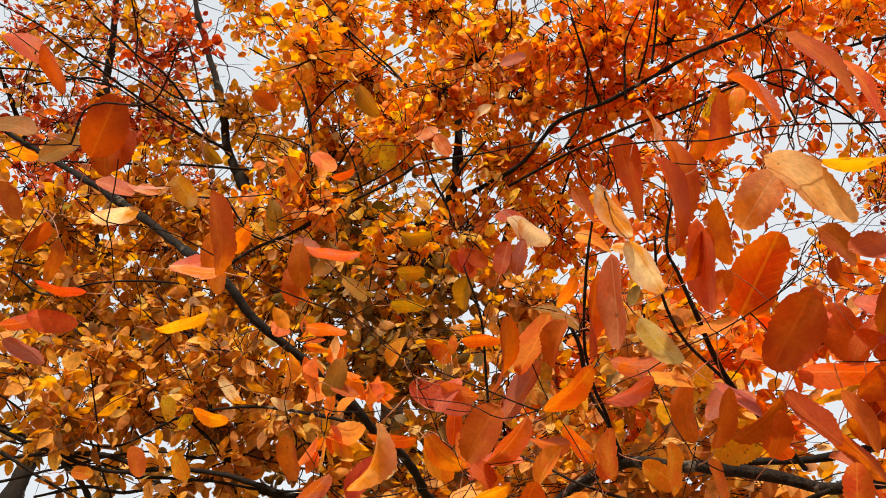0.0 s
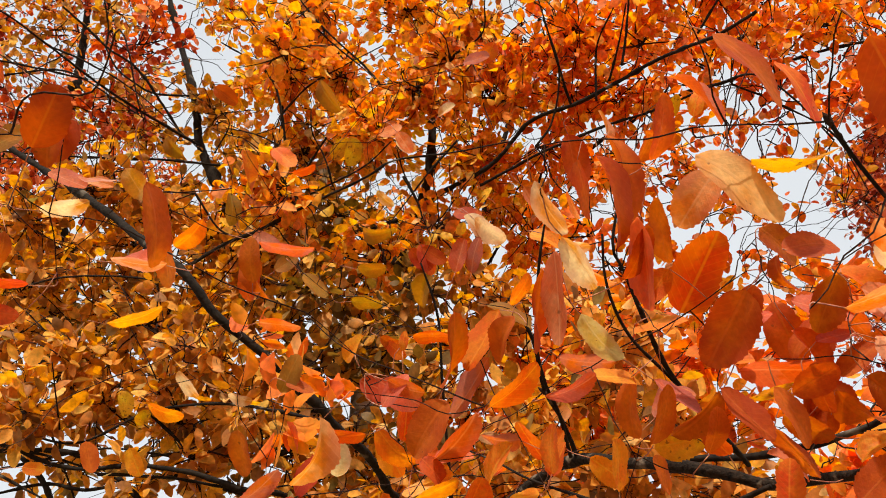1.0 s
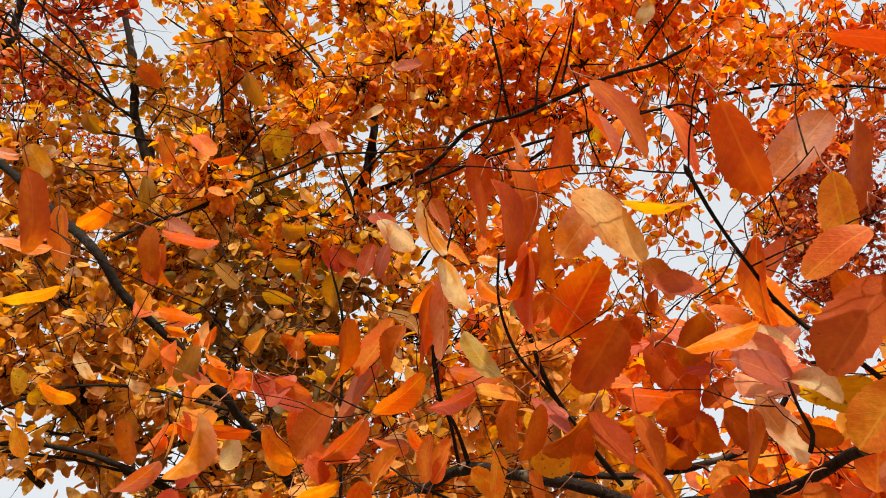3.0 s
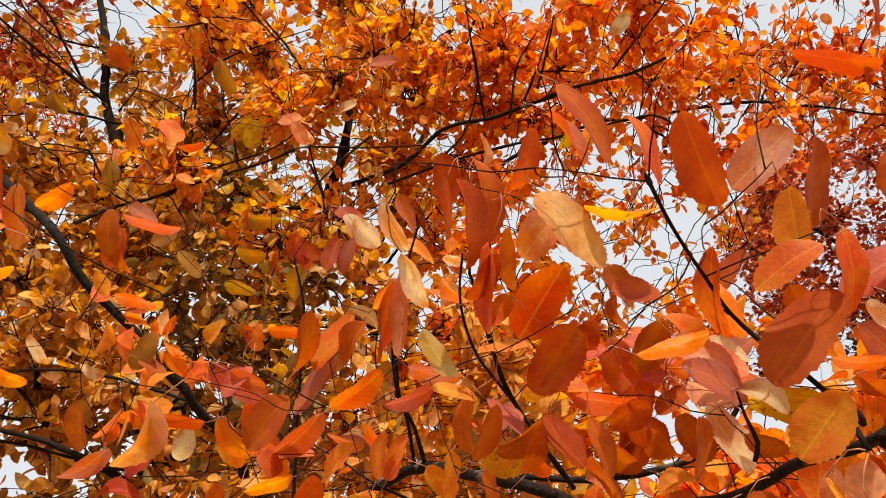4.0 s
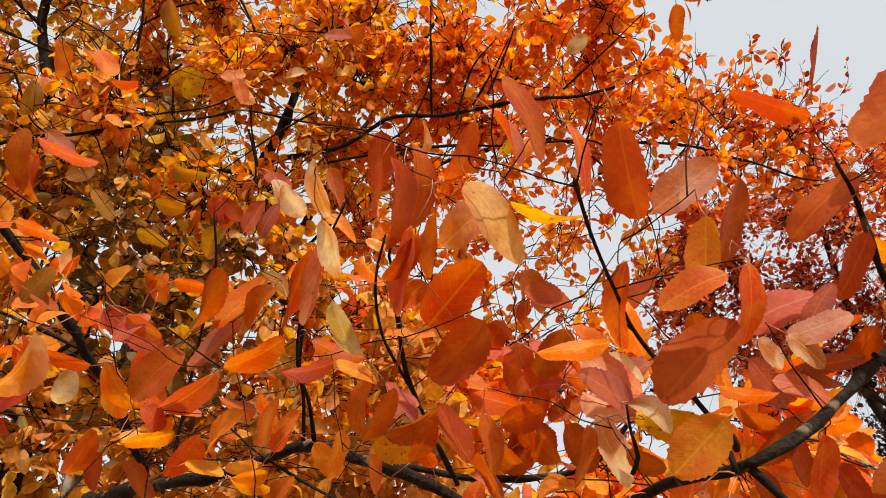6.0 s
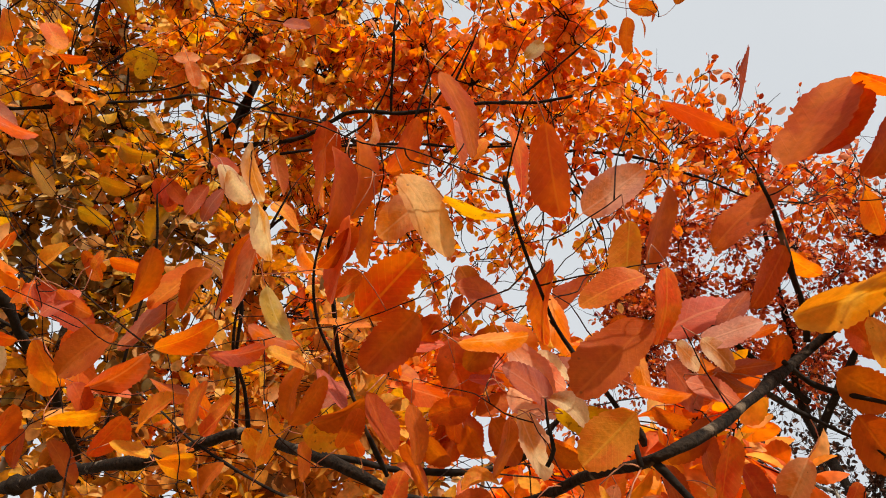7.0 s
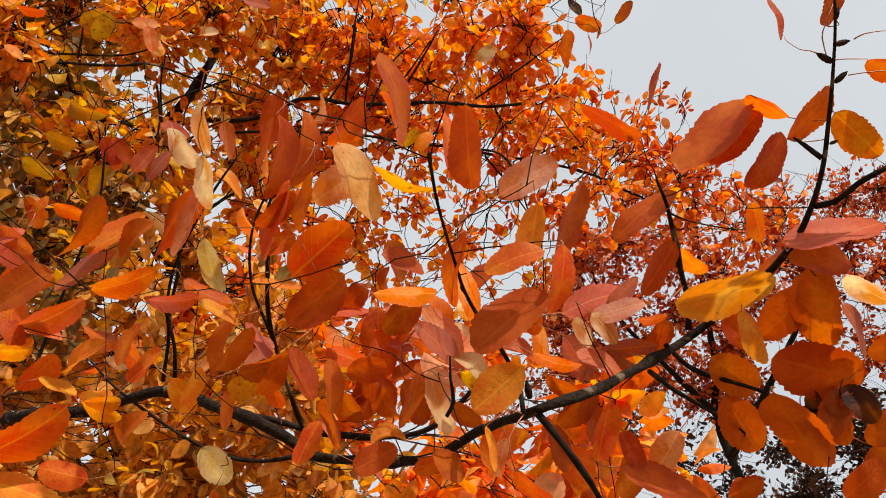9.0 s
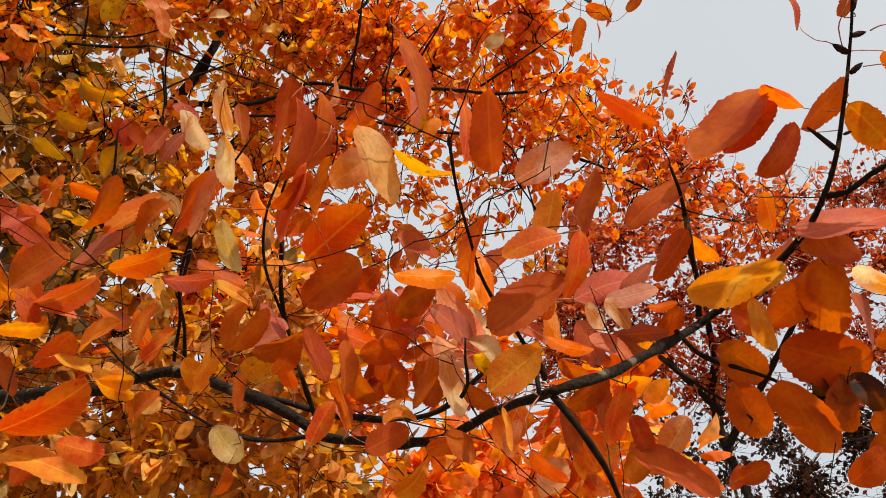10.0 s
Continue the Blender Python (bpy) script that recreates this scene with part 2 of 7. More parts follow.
gl.new(node(gn, gl, "ShaderNodeBsdfPrincipled", {"Roughness": 0.9}, Base_Color=gmix.outputs[2], Normal=gbump.outputs[0]).outputs[0],
       gn.new("ShaderNodeOutputMaterial").inputs["Surface"])

# ---- ground ----
bm = bmesh.new()
bmesh.ops.create_grid(bm, size=1500, x_segments=60, y_segments=60)
for v in bm.verts:
    far = max(0.0, v.co.length - 40)
    v.co.z = noise.noise(v.co * 0.02) * min(0.9, far * 0.02)
gm = bpy.data.meshes.new("ground")
bm.to_mesh(gm)
gm.materials.append(GRASS)
tagged(new("ground", gm), "autumn grass with bare worn patches under the trees", "ground", kind="structure")

# ---- tools for trees ----
rng = np.random.default_rng(11)


def curve_through(points, step):
    """Even points on a smooth curve through the given ones."""
    p = np.array(points, float)
    p = np.vstack([2 * p[0] - p[1], p, 2 * p[-1] - p[-2]])
    out = []
    for k in range(1, len(p) - 2):
        n = max(2, int(np.linalg.norm(p[k + 1] - p[k]) / step))
        for t in np.arange(n) / n:
            a, b, c, d = p[k - 1], p[k], p[k + 1], p[k + 2]
            out.append(0.5 * (2 * b + (c - a) * t + (2 * a - 5 * b + 4 * c - d) * t * t + (3 * b - a - 3 * c + d) * t**3))
    return np.array(out + [p[-2]])


def kinked(line, amount):
    """Small turns from bud to bud along a shoot, none at its two ends."""
    ease = np.sin(np.pi * np.clip(np.linspace(0, 1, len(line)) * 6, 0, 0.5)) * np.sin(np.pi * np.clip(np.linspace(1, 0, len(line)) * 6, 0, 0.5))
    turn = np.array([noise.noise_vector(Vector(p * 7)) + noise.noise_vector(Vector(p * 23)) * 0.5 for p in line])
    return line + turn * ease[:, None] * amount


class Heap:
    """Gathers the vertices and faces of one mesh."""

    def __init__(self):
        self.v, self.f, self.n = [], [], 0

    def add(self, verts, faces):
        self.v.append(np.asarray(verts, float))
        self.f += [tuple(int(i) + self.n for i in face) for face in faces]
        self.n += len(verts)

    def tube(self, line, radii, sides=6):
        line, radii = np.asarray(line), np.asarray(radii)
        way = np.gradient(line, axis=0)
        way /= np.linalg.norm(way, axis=1)[:, None] + 1e-12
        ref = np.array([0.31, 0.52, 0.79])
        a = np.cross(way, ref)
        a /= np.linalg.norm(a, axis=1)[:, None] + 1e-12
        b = np.cross(way, a)
        th = np.arange(sides) * 2 * np.pi / sides
        ring = a[:, None] * np.cos(th)[None, :, None] + b[:, None] * np.sin(th)[None, :, None]
        verts = (line[:, None] + ring * radii[:, None, None] if radii.ndim == 1 else line[:, None] + ring * radii[:, :, None]).reshape(-1, 3)
        faces, n = [], len(line)
        for k in range(n - 1):
            for s in range(sides):
                t = (s + 1) % sides
                faces.append((k * sides + s, k * sides + t, (k + 1) * sides + t, (k + 1) * sides + s))
        faces.append(tuple(range(sides))[::-1])
        faces.append(tuple((n - 1) * sides + s for s in range(sides)))
        self.add(verts, faces)

    def part(self, name, mat, parent, label="", kind="", smooth=True):
        me = bpy.data.meshes.new(name)
        me.from_pydata(np.concatenate(self.v), [], self.f)
        me.materials.append(mat)
        if smooth:
            me.shade_smooth()
        ob = new(name, me)
        ob.parent = parent
        return tagged(ob, label, kind=kind)


class Tree:
    def __init__(self, name, base, label, category="tree"):
        self.ob = tagged(new(name), label, category)
        self.base = Vector(base)
        self.ob.location = base
        self.lines, self.parts = [], {}
        self.twigs, self.crowns = Heap(), {}

    def local(self, pts):
        return np.asarray(pts) - np.array(self.base)

    def branch(self, name, points, r0, r1, label="", mat=None, key=None, rough=0.16):
        """A limb through the given places, with swellings and knots along it."""
        widths = r0 if isinstance(r0, list) else [r0 + (r1 - r0) * (k / (len(points) - 1)) ** 0.9 for k in range(len(points))]
        line = curve_through([(*p, w) for p, w in zip(points, widths)], max(0.008, min(0.03, min(widths) * 1.6)))
        line, radii = line[:, :3], line[:, 3]
        n = len(line)
        way = np.linspace(0, 1, n)
        # slight kinks, as shoots turn from bud to bud
        kink = np.array([noise.noise_vector(Vector(p * 9)) * 0.6 + noise.noise_vector(Vector(p * 31)) * 0.25 for p in line])
        line = line + kink * (np.minimum(radii, 0.012) * 0.9)[:, None] * np.sin(np.pi * np.clip(way * 8, 0, 0.5))[:, None]
        bumps = 1 + rough * np.array([[noise.noise(Vector(p * 22 + s * 0.9)) for s in range(10)] for p in line])
        knots = 1 + sum(0.28 * np.exp(-(((way - k) * n / 2.2) ** 2)) for k in rng.uniform(0.05, 0.95, max(2, n // 14)))
        heap = Heap()
        heap.tube(self.local(line), radii[:, None] * bumps * knots[:, None], 10)
        ob = heap.part(name, mat or BARK, self.ob, label)
        self.lines.append((line, radii))
        if key:
            self.parts[key] = (ob, line)
        return ob

    def nearest(self, place):
        best = None
        for line, radii in self.lines:
            d = np.linalg.norm(line - place, axis=1) + 0.35 * np.maximum(0, line[:, 2] - place[2])
            k = int(d.argmin())
            if best is None or d[k] < best[0]:
                best = (d[k], line[k], radii[k])
        return best

    def bough(self, centre, radius, leaves, palette, size=0.045, link=True, fine=False):
        """A spray: a side branch out of the nearest limb, its twigs, and leaves set along them."""
        centre = np.array(centre, float)
        d, foot, r = self.nearest(centre)
        heap = self.crowns.setdefault((palette, fine), [])
        slim = 0.45 if fine else 1.0
        if link:
            end = centre + rng.normal(0, 0.25, 3) * radius
            third = [foot + (end - foot) * k + rng.normal(0, 0.06, 3) * d for k in (0.33, 0.66)]
            line = kinked(curve_through([foot, *third, end], 0.035), 0.012 + 0.012 * d)
            self.twigs.tube(self.local(line), np.linspace(min(r * 0.7, 0.0022 + 0.0018 * d) * slim, 0.0019 * slim, len(line)), 5)
        else:
            line = centre + rng.normal(0, 0.3, (6, 3)) * radius
        per = 11
        for _ in range(max(1, leaves // per)):
            root = line[rng.integers(len(line) * 2 // 3, len(line))]
            v = rng.normal(0, 1, 3)
            goal = centre + v / np.linalg.norm(v) * radius * rng.uniform(0.25, 1.0) ** 0.6
            if link:
                root = root + (centre - root) * rng.uniform(0, 0.6)
            bend = (root + goal) / 2 + rng.normal(0, 0.13, 3) * radius
            twig = kinked(curve_through([root, bend, goal], 0.030 + size * 0.3), size * 0.22)
            self.twigs.tube(self.local(twig), np.linspace(0.0034, 0.0014, len(twig)) * slim * (size / 0.05), 3)
            if rng.uniform() < 0.42:
                bare = goal + (goal - root) * rng.uniform(0.1, 0.5) + rng.normal(0, 0.25, 3) * radius
                shoot = kinked(curve_through([bend, (bend + bare) / 2 + rng.normal(0, 0.08, 3) * radius, bare], 0.04), size * 0.22)
                self.twigs.tube(self.local(shoot), np.linspace(0.0030, 0.0012, len(shoot)) * slim * (size / 0.05), 3)
            at = rng.uniform(0.15, 1.0, per) * (len(twig) - 1)
            k = np.minimum(at.astype(int), len(twig) - 2)
            spot = twig[k] + (twig[k + 1] - twig[k]) * (at - k)[:, None]
            along = twig[k + 1] - twig[k]
            along /= np.linalg.norm(along, axis=1)[:, None] + 1e-9
            out = rng.normal(0, 1, (per, 3))
            out += along * 0.7 + np.array([0, 0, -0.45])
            out /= np.linalg.norm(out, axis=1)[:, None]
            heap.append(np.hstack([spot + out * size * rng.uniform(0.2, 0.5, (per, 1)), out, rng.normal(0, 1, (per, 3)) + np.array([0, 0, 0.7]),
                                   size * rng.uniform(0.6, 1.25, (per, 1))]))

    def finish(self, twig_label="fine dark twigs", leaf_labels=None):
        if self.twigs.n:
            self.twigs.part("twig_growth", TWIG, self.ob, twig_label, kind="stuff")
        for (palette, fine), rows in self.crowns.items():
            leaf_crowd("foliage", np.vstack(rows), CROWN[palette], self, (leaf_labels or {}).get(palette, ""), fine)


# half outline of a small leaf: along, across
HALF = [(0.10, 0.18), (0.34, 0.31), (0.64, 0.29), (0.88, 0.15)]
TOOTHED = [(0.06, 0.10), (0.17, 0.19), (0.20, 0.235), (0.32, 0.265), (0.36, 0.30), (0.49, 0.285), (0.53, 0.30), (0.66, 0.235), (0.70, 0.245), (0.83, 0.145), (0.87, 0.14)]


def leaf_crowd(name, rows, mat, tree, label, fine=False):
    """Many small folded leaves in one mesh: place, way, up and length in each row."""
    n = len(rows)
    at, way, up, size = rows[:, 0:3], rows[:, 3:6], rows[:, 6:9], rows[:, 9:10]
    side = np.cross(way, up)
    side /= np.linalg.norm(side, axis=1)[:, None] + 1e-9
    face = np.cross(side, way)
    curl, fold = rng.normal(0.10, 0.16, (n, 1)), rng.uniform(0.0, 0.45, (n, 1))
    wide = rng.uniform(0.8, 1.15, (n, 1))

    def spot(u, w):
        return at + size * (way * u + side * (w * wide) + face * (abs(w) * fold + curl * (u - 0.5) ** 2 * -2))

    half = TOOTHED if fine else HALF
    m = len(half)
    # a midrib point for each rim point, base and tip at the ends
    ring = [spot(0, 0)] + [spot(u, 0) for u, _ in half] + [spot(1.0, 0)] + [spot(u, w) for u, w in half] + [spot(u, -w) for u, w in half]
    verts = np.stack(ring, 1).reshape(-1, 3) - np.array(tree.base)
    tip, one, two, quads = m + 1, m + 2, 2 * m + 2, []
    for k in range(m - 1):
        quads += [(1 + k, 2 + k, one + k + 1, one + k), (1 + k, two + k, two + k + 1, 2 + k)]
    tris = [(0, 1, one), (0, two, 1), (m, tip, one + m - 1), (m, two + m - 1, tip)]
    count = 3 * m + 2
    step = count * np.arange(n)[:, None, None]
    quads = (np.array(quads)[None] + step).reshape(-1, 4)
    tris = (np.array(tris)[None] + step).reshape(-1, 3)
    loops = np.concatenate([quads.ravel(), tris.ravel()]).astype(np.int32)
    starts = np.concatenate([np.arange(len(quads)) * 4, quads.size + np.arange(len(tris)) * 3]).astype(np.int32)
    me = bpy.data.meshes.new(name)
    me.vertices.add(len(verts))
    me.vertices.foreach_set("co", verts.ravel())
    me.loops.add(len(loops))
    me.loops.foreach_set("vertex_index", loops)
    me.polygons.add(len(starts))
    me.polygons.foreach_set("loop_start", starts)
    me.update(calc_edges=True)
    me.validate()
    me.materials.append(mat)
    me.shade_smooth()
    ob = new(name, me)
    ob.parent = tree.ob
    tagged(ob, label, kind="stuff")


def blade(seed, wide, curl, fold, twist):
    """A leaf blade one unit long: oval, toothed at the rim, pointed, curled and folded along its midrib."""
    r = random.Random(seed)
    rows, cols = 26, 4
    bm = bmesh.new()
    grid = []
    bite = [r.uniform(0.95, 1.04) for _ in range(2 * rows)]
    lean, full = r.uniform(-0.05, 0.05), r.uniform(0.86, 1.04)
    for i in range(rows + 1):
        u = i / rows
        half = wide * max(0.0, 1 - abs(2 * u**full - 1) ** 2.3) ** 0.58 * (1 + 0.03 * math.sin(7 * u + 2 * seed))
        line = []
        for j in range(-cols, cols + 1):
            w = j / cols
            x = half * w
            y = u
            if abs(j) == cols and 0 < i < rows:
                x *= bite[i + (rows if j > 0 else 0) - 1] * (1.018 if i % 2 else 0.962)
                y += 0.012 if i % 2 else -0.002
            z = fold * abs(x) - curl * (u - 0.35) ** 2 * 1.4 + 0.020 * math.sin(9 * u + seed) * abs(w) + twist * x * (u - 0.5) * 2
            line.append(bm.verts.new((x + lean * math.sin(math.pi * u), y, z)))
        grid.append(line)
    for i in range(rows):
        for j in range(2 * cols):
            bm.faces.new((grid[i][j], grid[i][j + 1], grid[i + 1][j + 1], grid[i + 1][j]))
    bmesh.ops.remove_doubles(bm, verts=bm.verts, dist=0.0008)
    for f in bm.faces:
        f.smooth = True
    return bm


BLADES = {}
for kind in range(12):
    r = random.Random(50 + kind)
    # the first six lie flat, the others are curled and twisted
    bent = 0.35 if kind < 6 else 1.0
    BLADES[kind] = blade(kind, r.uniform(0.265, 0.33), r.uniform(-0.25, 0.6) * bent, 0.08 + r.uniform(0.05, 0.5) * bent, r.uniform(-0.5, 0.5) * bent)
MADE = {}


def blade_mesh(kind, colour):
    if (kind, colour) not in MADE:
        me = bpy.data.meshes.new("leaf")
        BLADES[kind].to_mesh(me)
        me.materials.append(LEAF[colour])
        MADE[kind, colour] = me
    return MADE[kind, colour]


STALKS = {}
FEET = {}


def leaf(tree, key, base, tip, roll, colour, kind):
    """One leaf on the branch called key: from the foot of its blade to its tip, turned round that line by roll."""
    base, tip = Vector(base), Vector(tip)
    y = (tip - base).normalized()
    x = y.cross(Vector((0, 0, 1))).normalized()
    x = Matrix.Rotation(radians(roll), 3, y) @ x
    z = x.cross(y)
    size = (tip - base).length
    ob = new("leaf", blade_mesh(kind, colour))
    parent, line = tree.parts[key]
    ob.parent = parent
    m = Matrix((x, y, z)).transposed().to_4x4()
    ob.matrix_basis = Matrix.Translation(base - tree.base) @ m @ Matrix.Diagonal((size, size, size, 1))
    # the stalk, and where the limb is further off a twig that carries it
    b, back = np.array(base), -np.array(y)
    stalks, twigs = STALKS.setdefault(key, (tree, Heap(), Heap()))[1:]
    feet = FEET.setdefault(key, [])
    spots = np.array([*line, *feet])
    gap = np.linalg.norm(spots - b, axis=1)
    foot = spots[int(gap.argmin())]
    d = gap.min()
    if d > 0.17:
        # hangs from a fine shoot of its own spray
        foot = b + back * 0.03 + rng.normal(0, 0.006, 3)
        rear = b + back * 0.09 + rng.normal(0, 0.02, 3)
        wood = np.vstack([np.array(some) for some in FEET.values() if some] + [row[0][::4] for row in tree.lines])
        wood = wood[int((np.linalg.norm(wood - rear, axis=1) + 0.5 * np.maximum(0, rear[1] - wood[:, 1])).argmin())]
        reach = np.linalg.norm(wood - rear)
        bends = [wood + (rear - wood) * k + rng.normal(0, 0.05, 3) * reach for k in (0.35, 0.7)]
        shoot = kinked(curve_through([wood, *bends, rear, foot], 0.012), 0.0035)
        twigs.tube(tree.local(shoot), np.linspace(0.0008 + 0.0007 * min(reach, 0.6), 0.0005, len(shoot)), 6)
        feet += [tuple(p) for p in shoot[len(shoot) // 2 :: 3]]
    elif d > 0.055:
        near = b + back * 0.022 + (foot - b) * 0.12
        bends = [foot + (near - foot) * k + rng.normal(0, 0.028, 3) * d for k in (0.3, 0.55, 0.8)]
        way = curve_through([foot, *bends, near], 0.010)
        twigs.tube(tree.local(way), np.linspace(0.0006 + 0.0006 * min(d, 0.3), 0.0004, len(way)), 6)
        feet += [tuple(p) for p in way[len(way) // 3 :: 2]]
        foot = near
    way = curve_through([foot, (foot + b) / 2 + back * 0.006 + rng.normal(0, 0.003, 3), b], 0.008)
    stalks.tube(tree.local(way), np.linspace(0.00055, 0.00045, len(way)), 5)


# ---- the near tree: a clump of stems whose low boughs reach over the viewer ----
near_tree = Tree("tree", (-0.25, 3.0, 0), "slender multi-stemmed tree in orange and gold autumn leaf on grass")
near_tree.branch("trunk", [(-0.250, 3.000, -0.020), (-0.240, 2.850, 1.400), (-0.222, 2.629, 3.441), (-0.203, 2.470, 3.675), (-0.144, 2.399, 4.011)], 0.062, 0.036, "mottled grey-brown trunk with pale bark patches", PALE_BARK, "trunk")
near_tree.branch("stem", [(-0.154, 2.418, 3.976), (-0.064, 2.336, 4.249), (0.016, 2.260, 4.409), (0.079, 2.072, 4.760), (0.049, 1.916, 5.354), (-0.049, 1.704, 6.090), (-0.093, 1.344, 7.141)], 0.034, 0.01, "dark upright leading stem", None, "stem_main")
near_tree.branch("stem", [(-0.360, 3.050, -0.020), (-0.500, 2.950, 1.400), (-0.454, 2.670, 3.586), (-0.707, 2.575, 4.034), (-0.877, 2.517, 4.450), (-1.064, 2.479, 4.847), (-1.231, 2.423, 5.170), (-1.334, 2.311, 5.543), (-1.502, 2.210, 5.997), (-1.653, 2.054, 6.411), (-1.854, 1.822, 7.255)], 0.045, 0.012, "slim dark stem", None, "stem_dark")
near_tree.branch("limb", [(-0.240, 2.850, 1.300), (0.027, 2.216, 2.542), (-0.052, 1.579, 2.570), (-0.154, 1.326, 2.561), (-0.261, 1.205, 2.615), (-0.389, 1.103, 2.671), (-0.476, 1.063, 2.762), (-0.645, 1.146, 2.960), (-0.796, 1.179, 3.112), (-0.976, 1.204, 3.270), (-1.157, 1.233, 3.426), (-1.475, 1.200, 3.637)], [0.015, 0.012, 0.0098, 0.0092, 0.009, 0.009, 0.0092, 0.0096, 0.0094, 0.0088, 0.008, 0.006], 0, "thick dark limb leaning outwards", None, "limb_left")
near_tree.branch("stem", [(-0.100, 3.050, -0.020), (0.050, 3.000, 1.400), (-0.064, 3.053, 3.605), (0.227, 2.873, 4.311), (0.386, 2.645, 4.880), (0.564, 2.361, 5.499), (0.801, 2.080, 6.297), (0.948, 1.745, 7.143)], 0.03, 0.008, "slim dark stem", None, "stem_right")
near_tree.branch("branch", [(-0.204, 2.481, 3.683), (-0.338, 2.351, 3.964), (-0.216, 2.208, 4.183), (-0.010, 2.094, 4.195), (0.114, 1.981, 4.206), (0.329, 1.841, 4.241), (0.483, 1.669, 4.305), (0.625, 1.546, 4.234), (0.747, 1.419, 4.167), (0.881, 1.199, 4.002), (0.928, 1.006, 3.758), (1.012, 0.908, 3.719)], 0.0135, 0.0048, "long rising dark branch", None, "branch_c")
near_tree.branch("branch", [(-0.800, 1.849, 3.599), (-0.687, 1.795, 3.647), (-0.543, 1.749, 3.688), (-0.358, 1.676, 3.754), (-0.173, 1.608, 3.815), (-0.070, 1.562, 3.856), (0.136, 1.538, 3.878), (0.362, 1.504, 3.909)], 0.00665, 0.002625, "thin dark branch", None, "branch_cl")
near_tree.branch("branch", [(0.274, 1.872, 4.123), (0.511, 1.689, 4.106), (0.726, 1.535, 4.063), (0.898, 1.451, 4.048), (1.123, 1.336, 4.060), (1.235, 1.280, 4.020), (1.340, 1.312, 3.900), (1.477, 1.413, 3.809)], 0.00595, 0.003, "thin dark branch", None, "branch_b")
near_tree.branch("branch", [(0.834, 2.431, 5.039), (1.117, 2.141, 5.032), (1.384, 1.907, 4.989), (1.535, 1.799, 4.907), (1.783, 1.628, 4.825), (2.038, 1.518, 4.785), (2.188, 1.444, 4.677), (2.309, 1.411, 4.643), (2.483, 1.335, 4.525), (2.723, 1.220, 4.496)], 0.0105, 0.0035, "long arching dark branch", None, "branch_r")
near_tree.branch("branch", [(-1.227, 2.372, 5.125), (-1.404, 2.204, 5.095), (-1.626, 2.008, 5.090), (-1.858, 1.778, 5.115), (-1.986, 1.611, 5.084), (-2.265, 1.497, 5.186)], 0.0084, 0.003, "thin dark branch", None, "branch_ul")
near_tree.branch("branch", [(-1.028, 2.297, 4.830), (-1.310, 2.200, 4.735), (-1.569, 2.117, 4.628), (-1.840, 2.068, 4.582), (-2.153, 2.009, 4.544)], 0.007, 0.003, "thin dark branch", None, "branch_ul_low")
near_tree.branch("branch", [(0.227, 2.873, 4.311), (0.421, 2.517, 4.450), (0.601, 2.199, 4.555), (0.685, 1.699, 4.823), (0.605, 1.580, 4.930), (0.524, 1.381, 5.110)], 0.0077, 0.00225, "thin dark branch", None, "branch_top")
near_tree.branch("branch", [(-0.206, 1.773, 2.868), (-0.368, 1.794, 2.921), (-0.549, 1.776, 2.937), (-0.769, 1.851, 2.961), (-1.020, 1.979, 2.936), (-1.212, 1.940, 2.971), (-1.369, 1.862, 3.041), (-1.579, 1.784, 3.111)], 0.0049, 0.002625, "thin dark branch", None, "branch_low_left")
near_tree.branch("branch", [(-0.707, 2.575, 4.034), (-0.988, 2.371, 4.037), (-1.196, 2.299, 4.011), (-1.443, 2.248, 3.965), (-1.643, 2.128, 3.892), (-1.856, 2.102, 3.916), (-2.140, 2.084, 3.932)], 0.0084, 0.003, "thin dark branch", None, "branch_left")
near_tree.branch("branch", [(-0.260, 2.800, 1.500), (-0.321, 2.225, 2.715), (-0.499, 1.959, 2.772), (-0.746, 1.911, 2.816), (-0.959, 1.917, 2.811), (-1.140, 1.874, 2.849), (-1.387, 1.789, 2.926)], 0.009, 0.004, "dark low branch", None, "branch_floor")
near_tree.branch("bough", [(-0.220, 2.750, 1.750), (-0.222, 2.304, 2.550), (-0.036, 1.561, 2.390), (0.081, 1.182, 2.258), (0.167, 1.068, 2.236), (0.221, 0.981, 2.236), (0.258, 0.929, 2.230), (0.301, 0.840, 2.169), (0.353, 0.741, 2.098), (0.404, 0.706, 2.060), (0.427, 0.633, 2.023), (0.441, 0.551, 1.984), (0.436, 0.474, 1.952), (0.419, 0.383, 1.921), (0.403, 0.288, 1.880), (0.476, 0.278, 1.932), (0.578, 0.274, 2.021), (0.601, 0.202, 2.045), (0.600, 0.149, 2.058), (0.593, 0.117, 2.074), (0.580, 0.088, 2.091), (0.560, 0.054, 2.119), (0.540, 0.025, 2.142), (0.523, 0.003, 2.160), (0.499, -0.024, 2.186)], [0.016, 0.014, 0.012, 0.009, 0.009, 0.008, 0.008, 0.0074, 0.0075, 0.005928, 0.005031, 0.00483, 0.004494, 0.004025, 0.003421, 0.00355, 0.003866, 0.003714, 0.00317, 0.002517, 0.002083, 0.001718, 0.001473, 0.001234, 0.001088], 0, "near low bough with dark lichen-spotted bark", LICHEN_BARK, "low")
near_tree.branch("branch", [(0.320, 0.816, 2.152), (0.368, 0.764, 2.127), (0.418, 0.725, 2.106), (0.485, 0.664, 2.093), (0.513, 0.602, 2.086), (0.538, 0.538, 2.123)], 0.0045, 0.003, "dark side branch", None, "low_b")
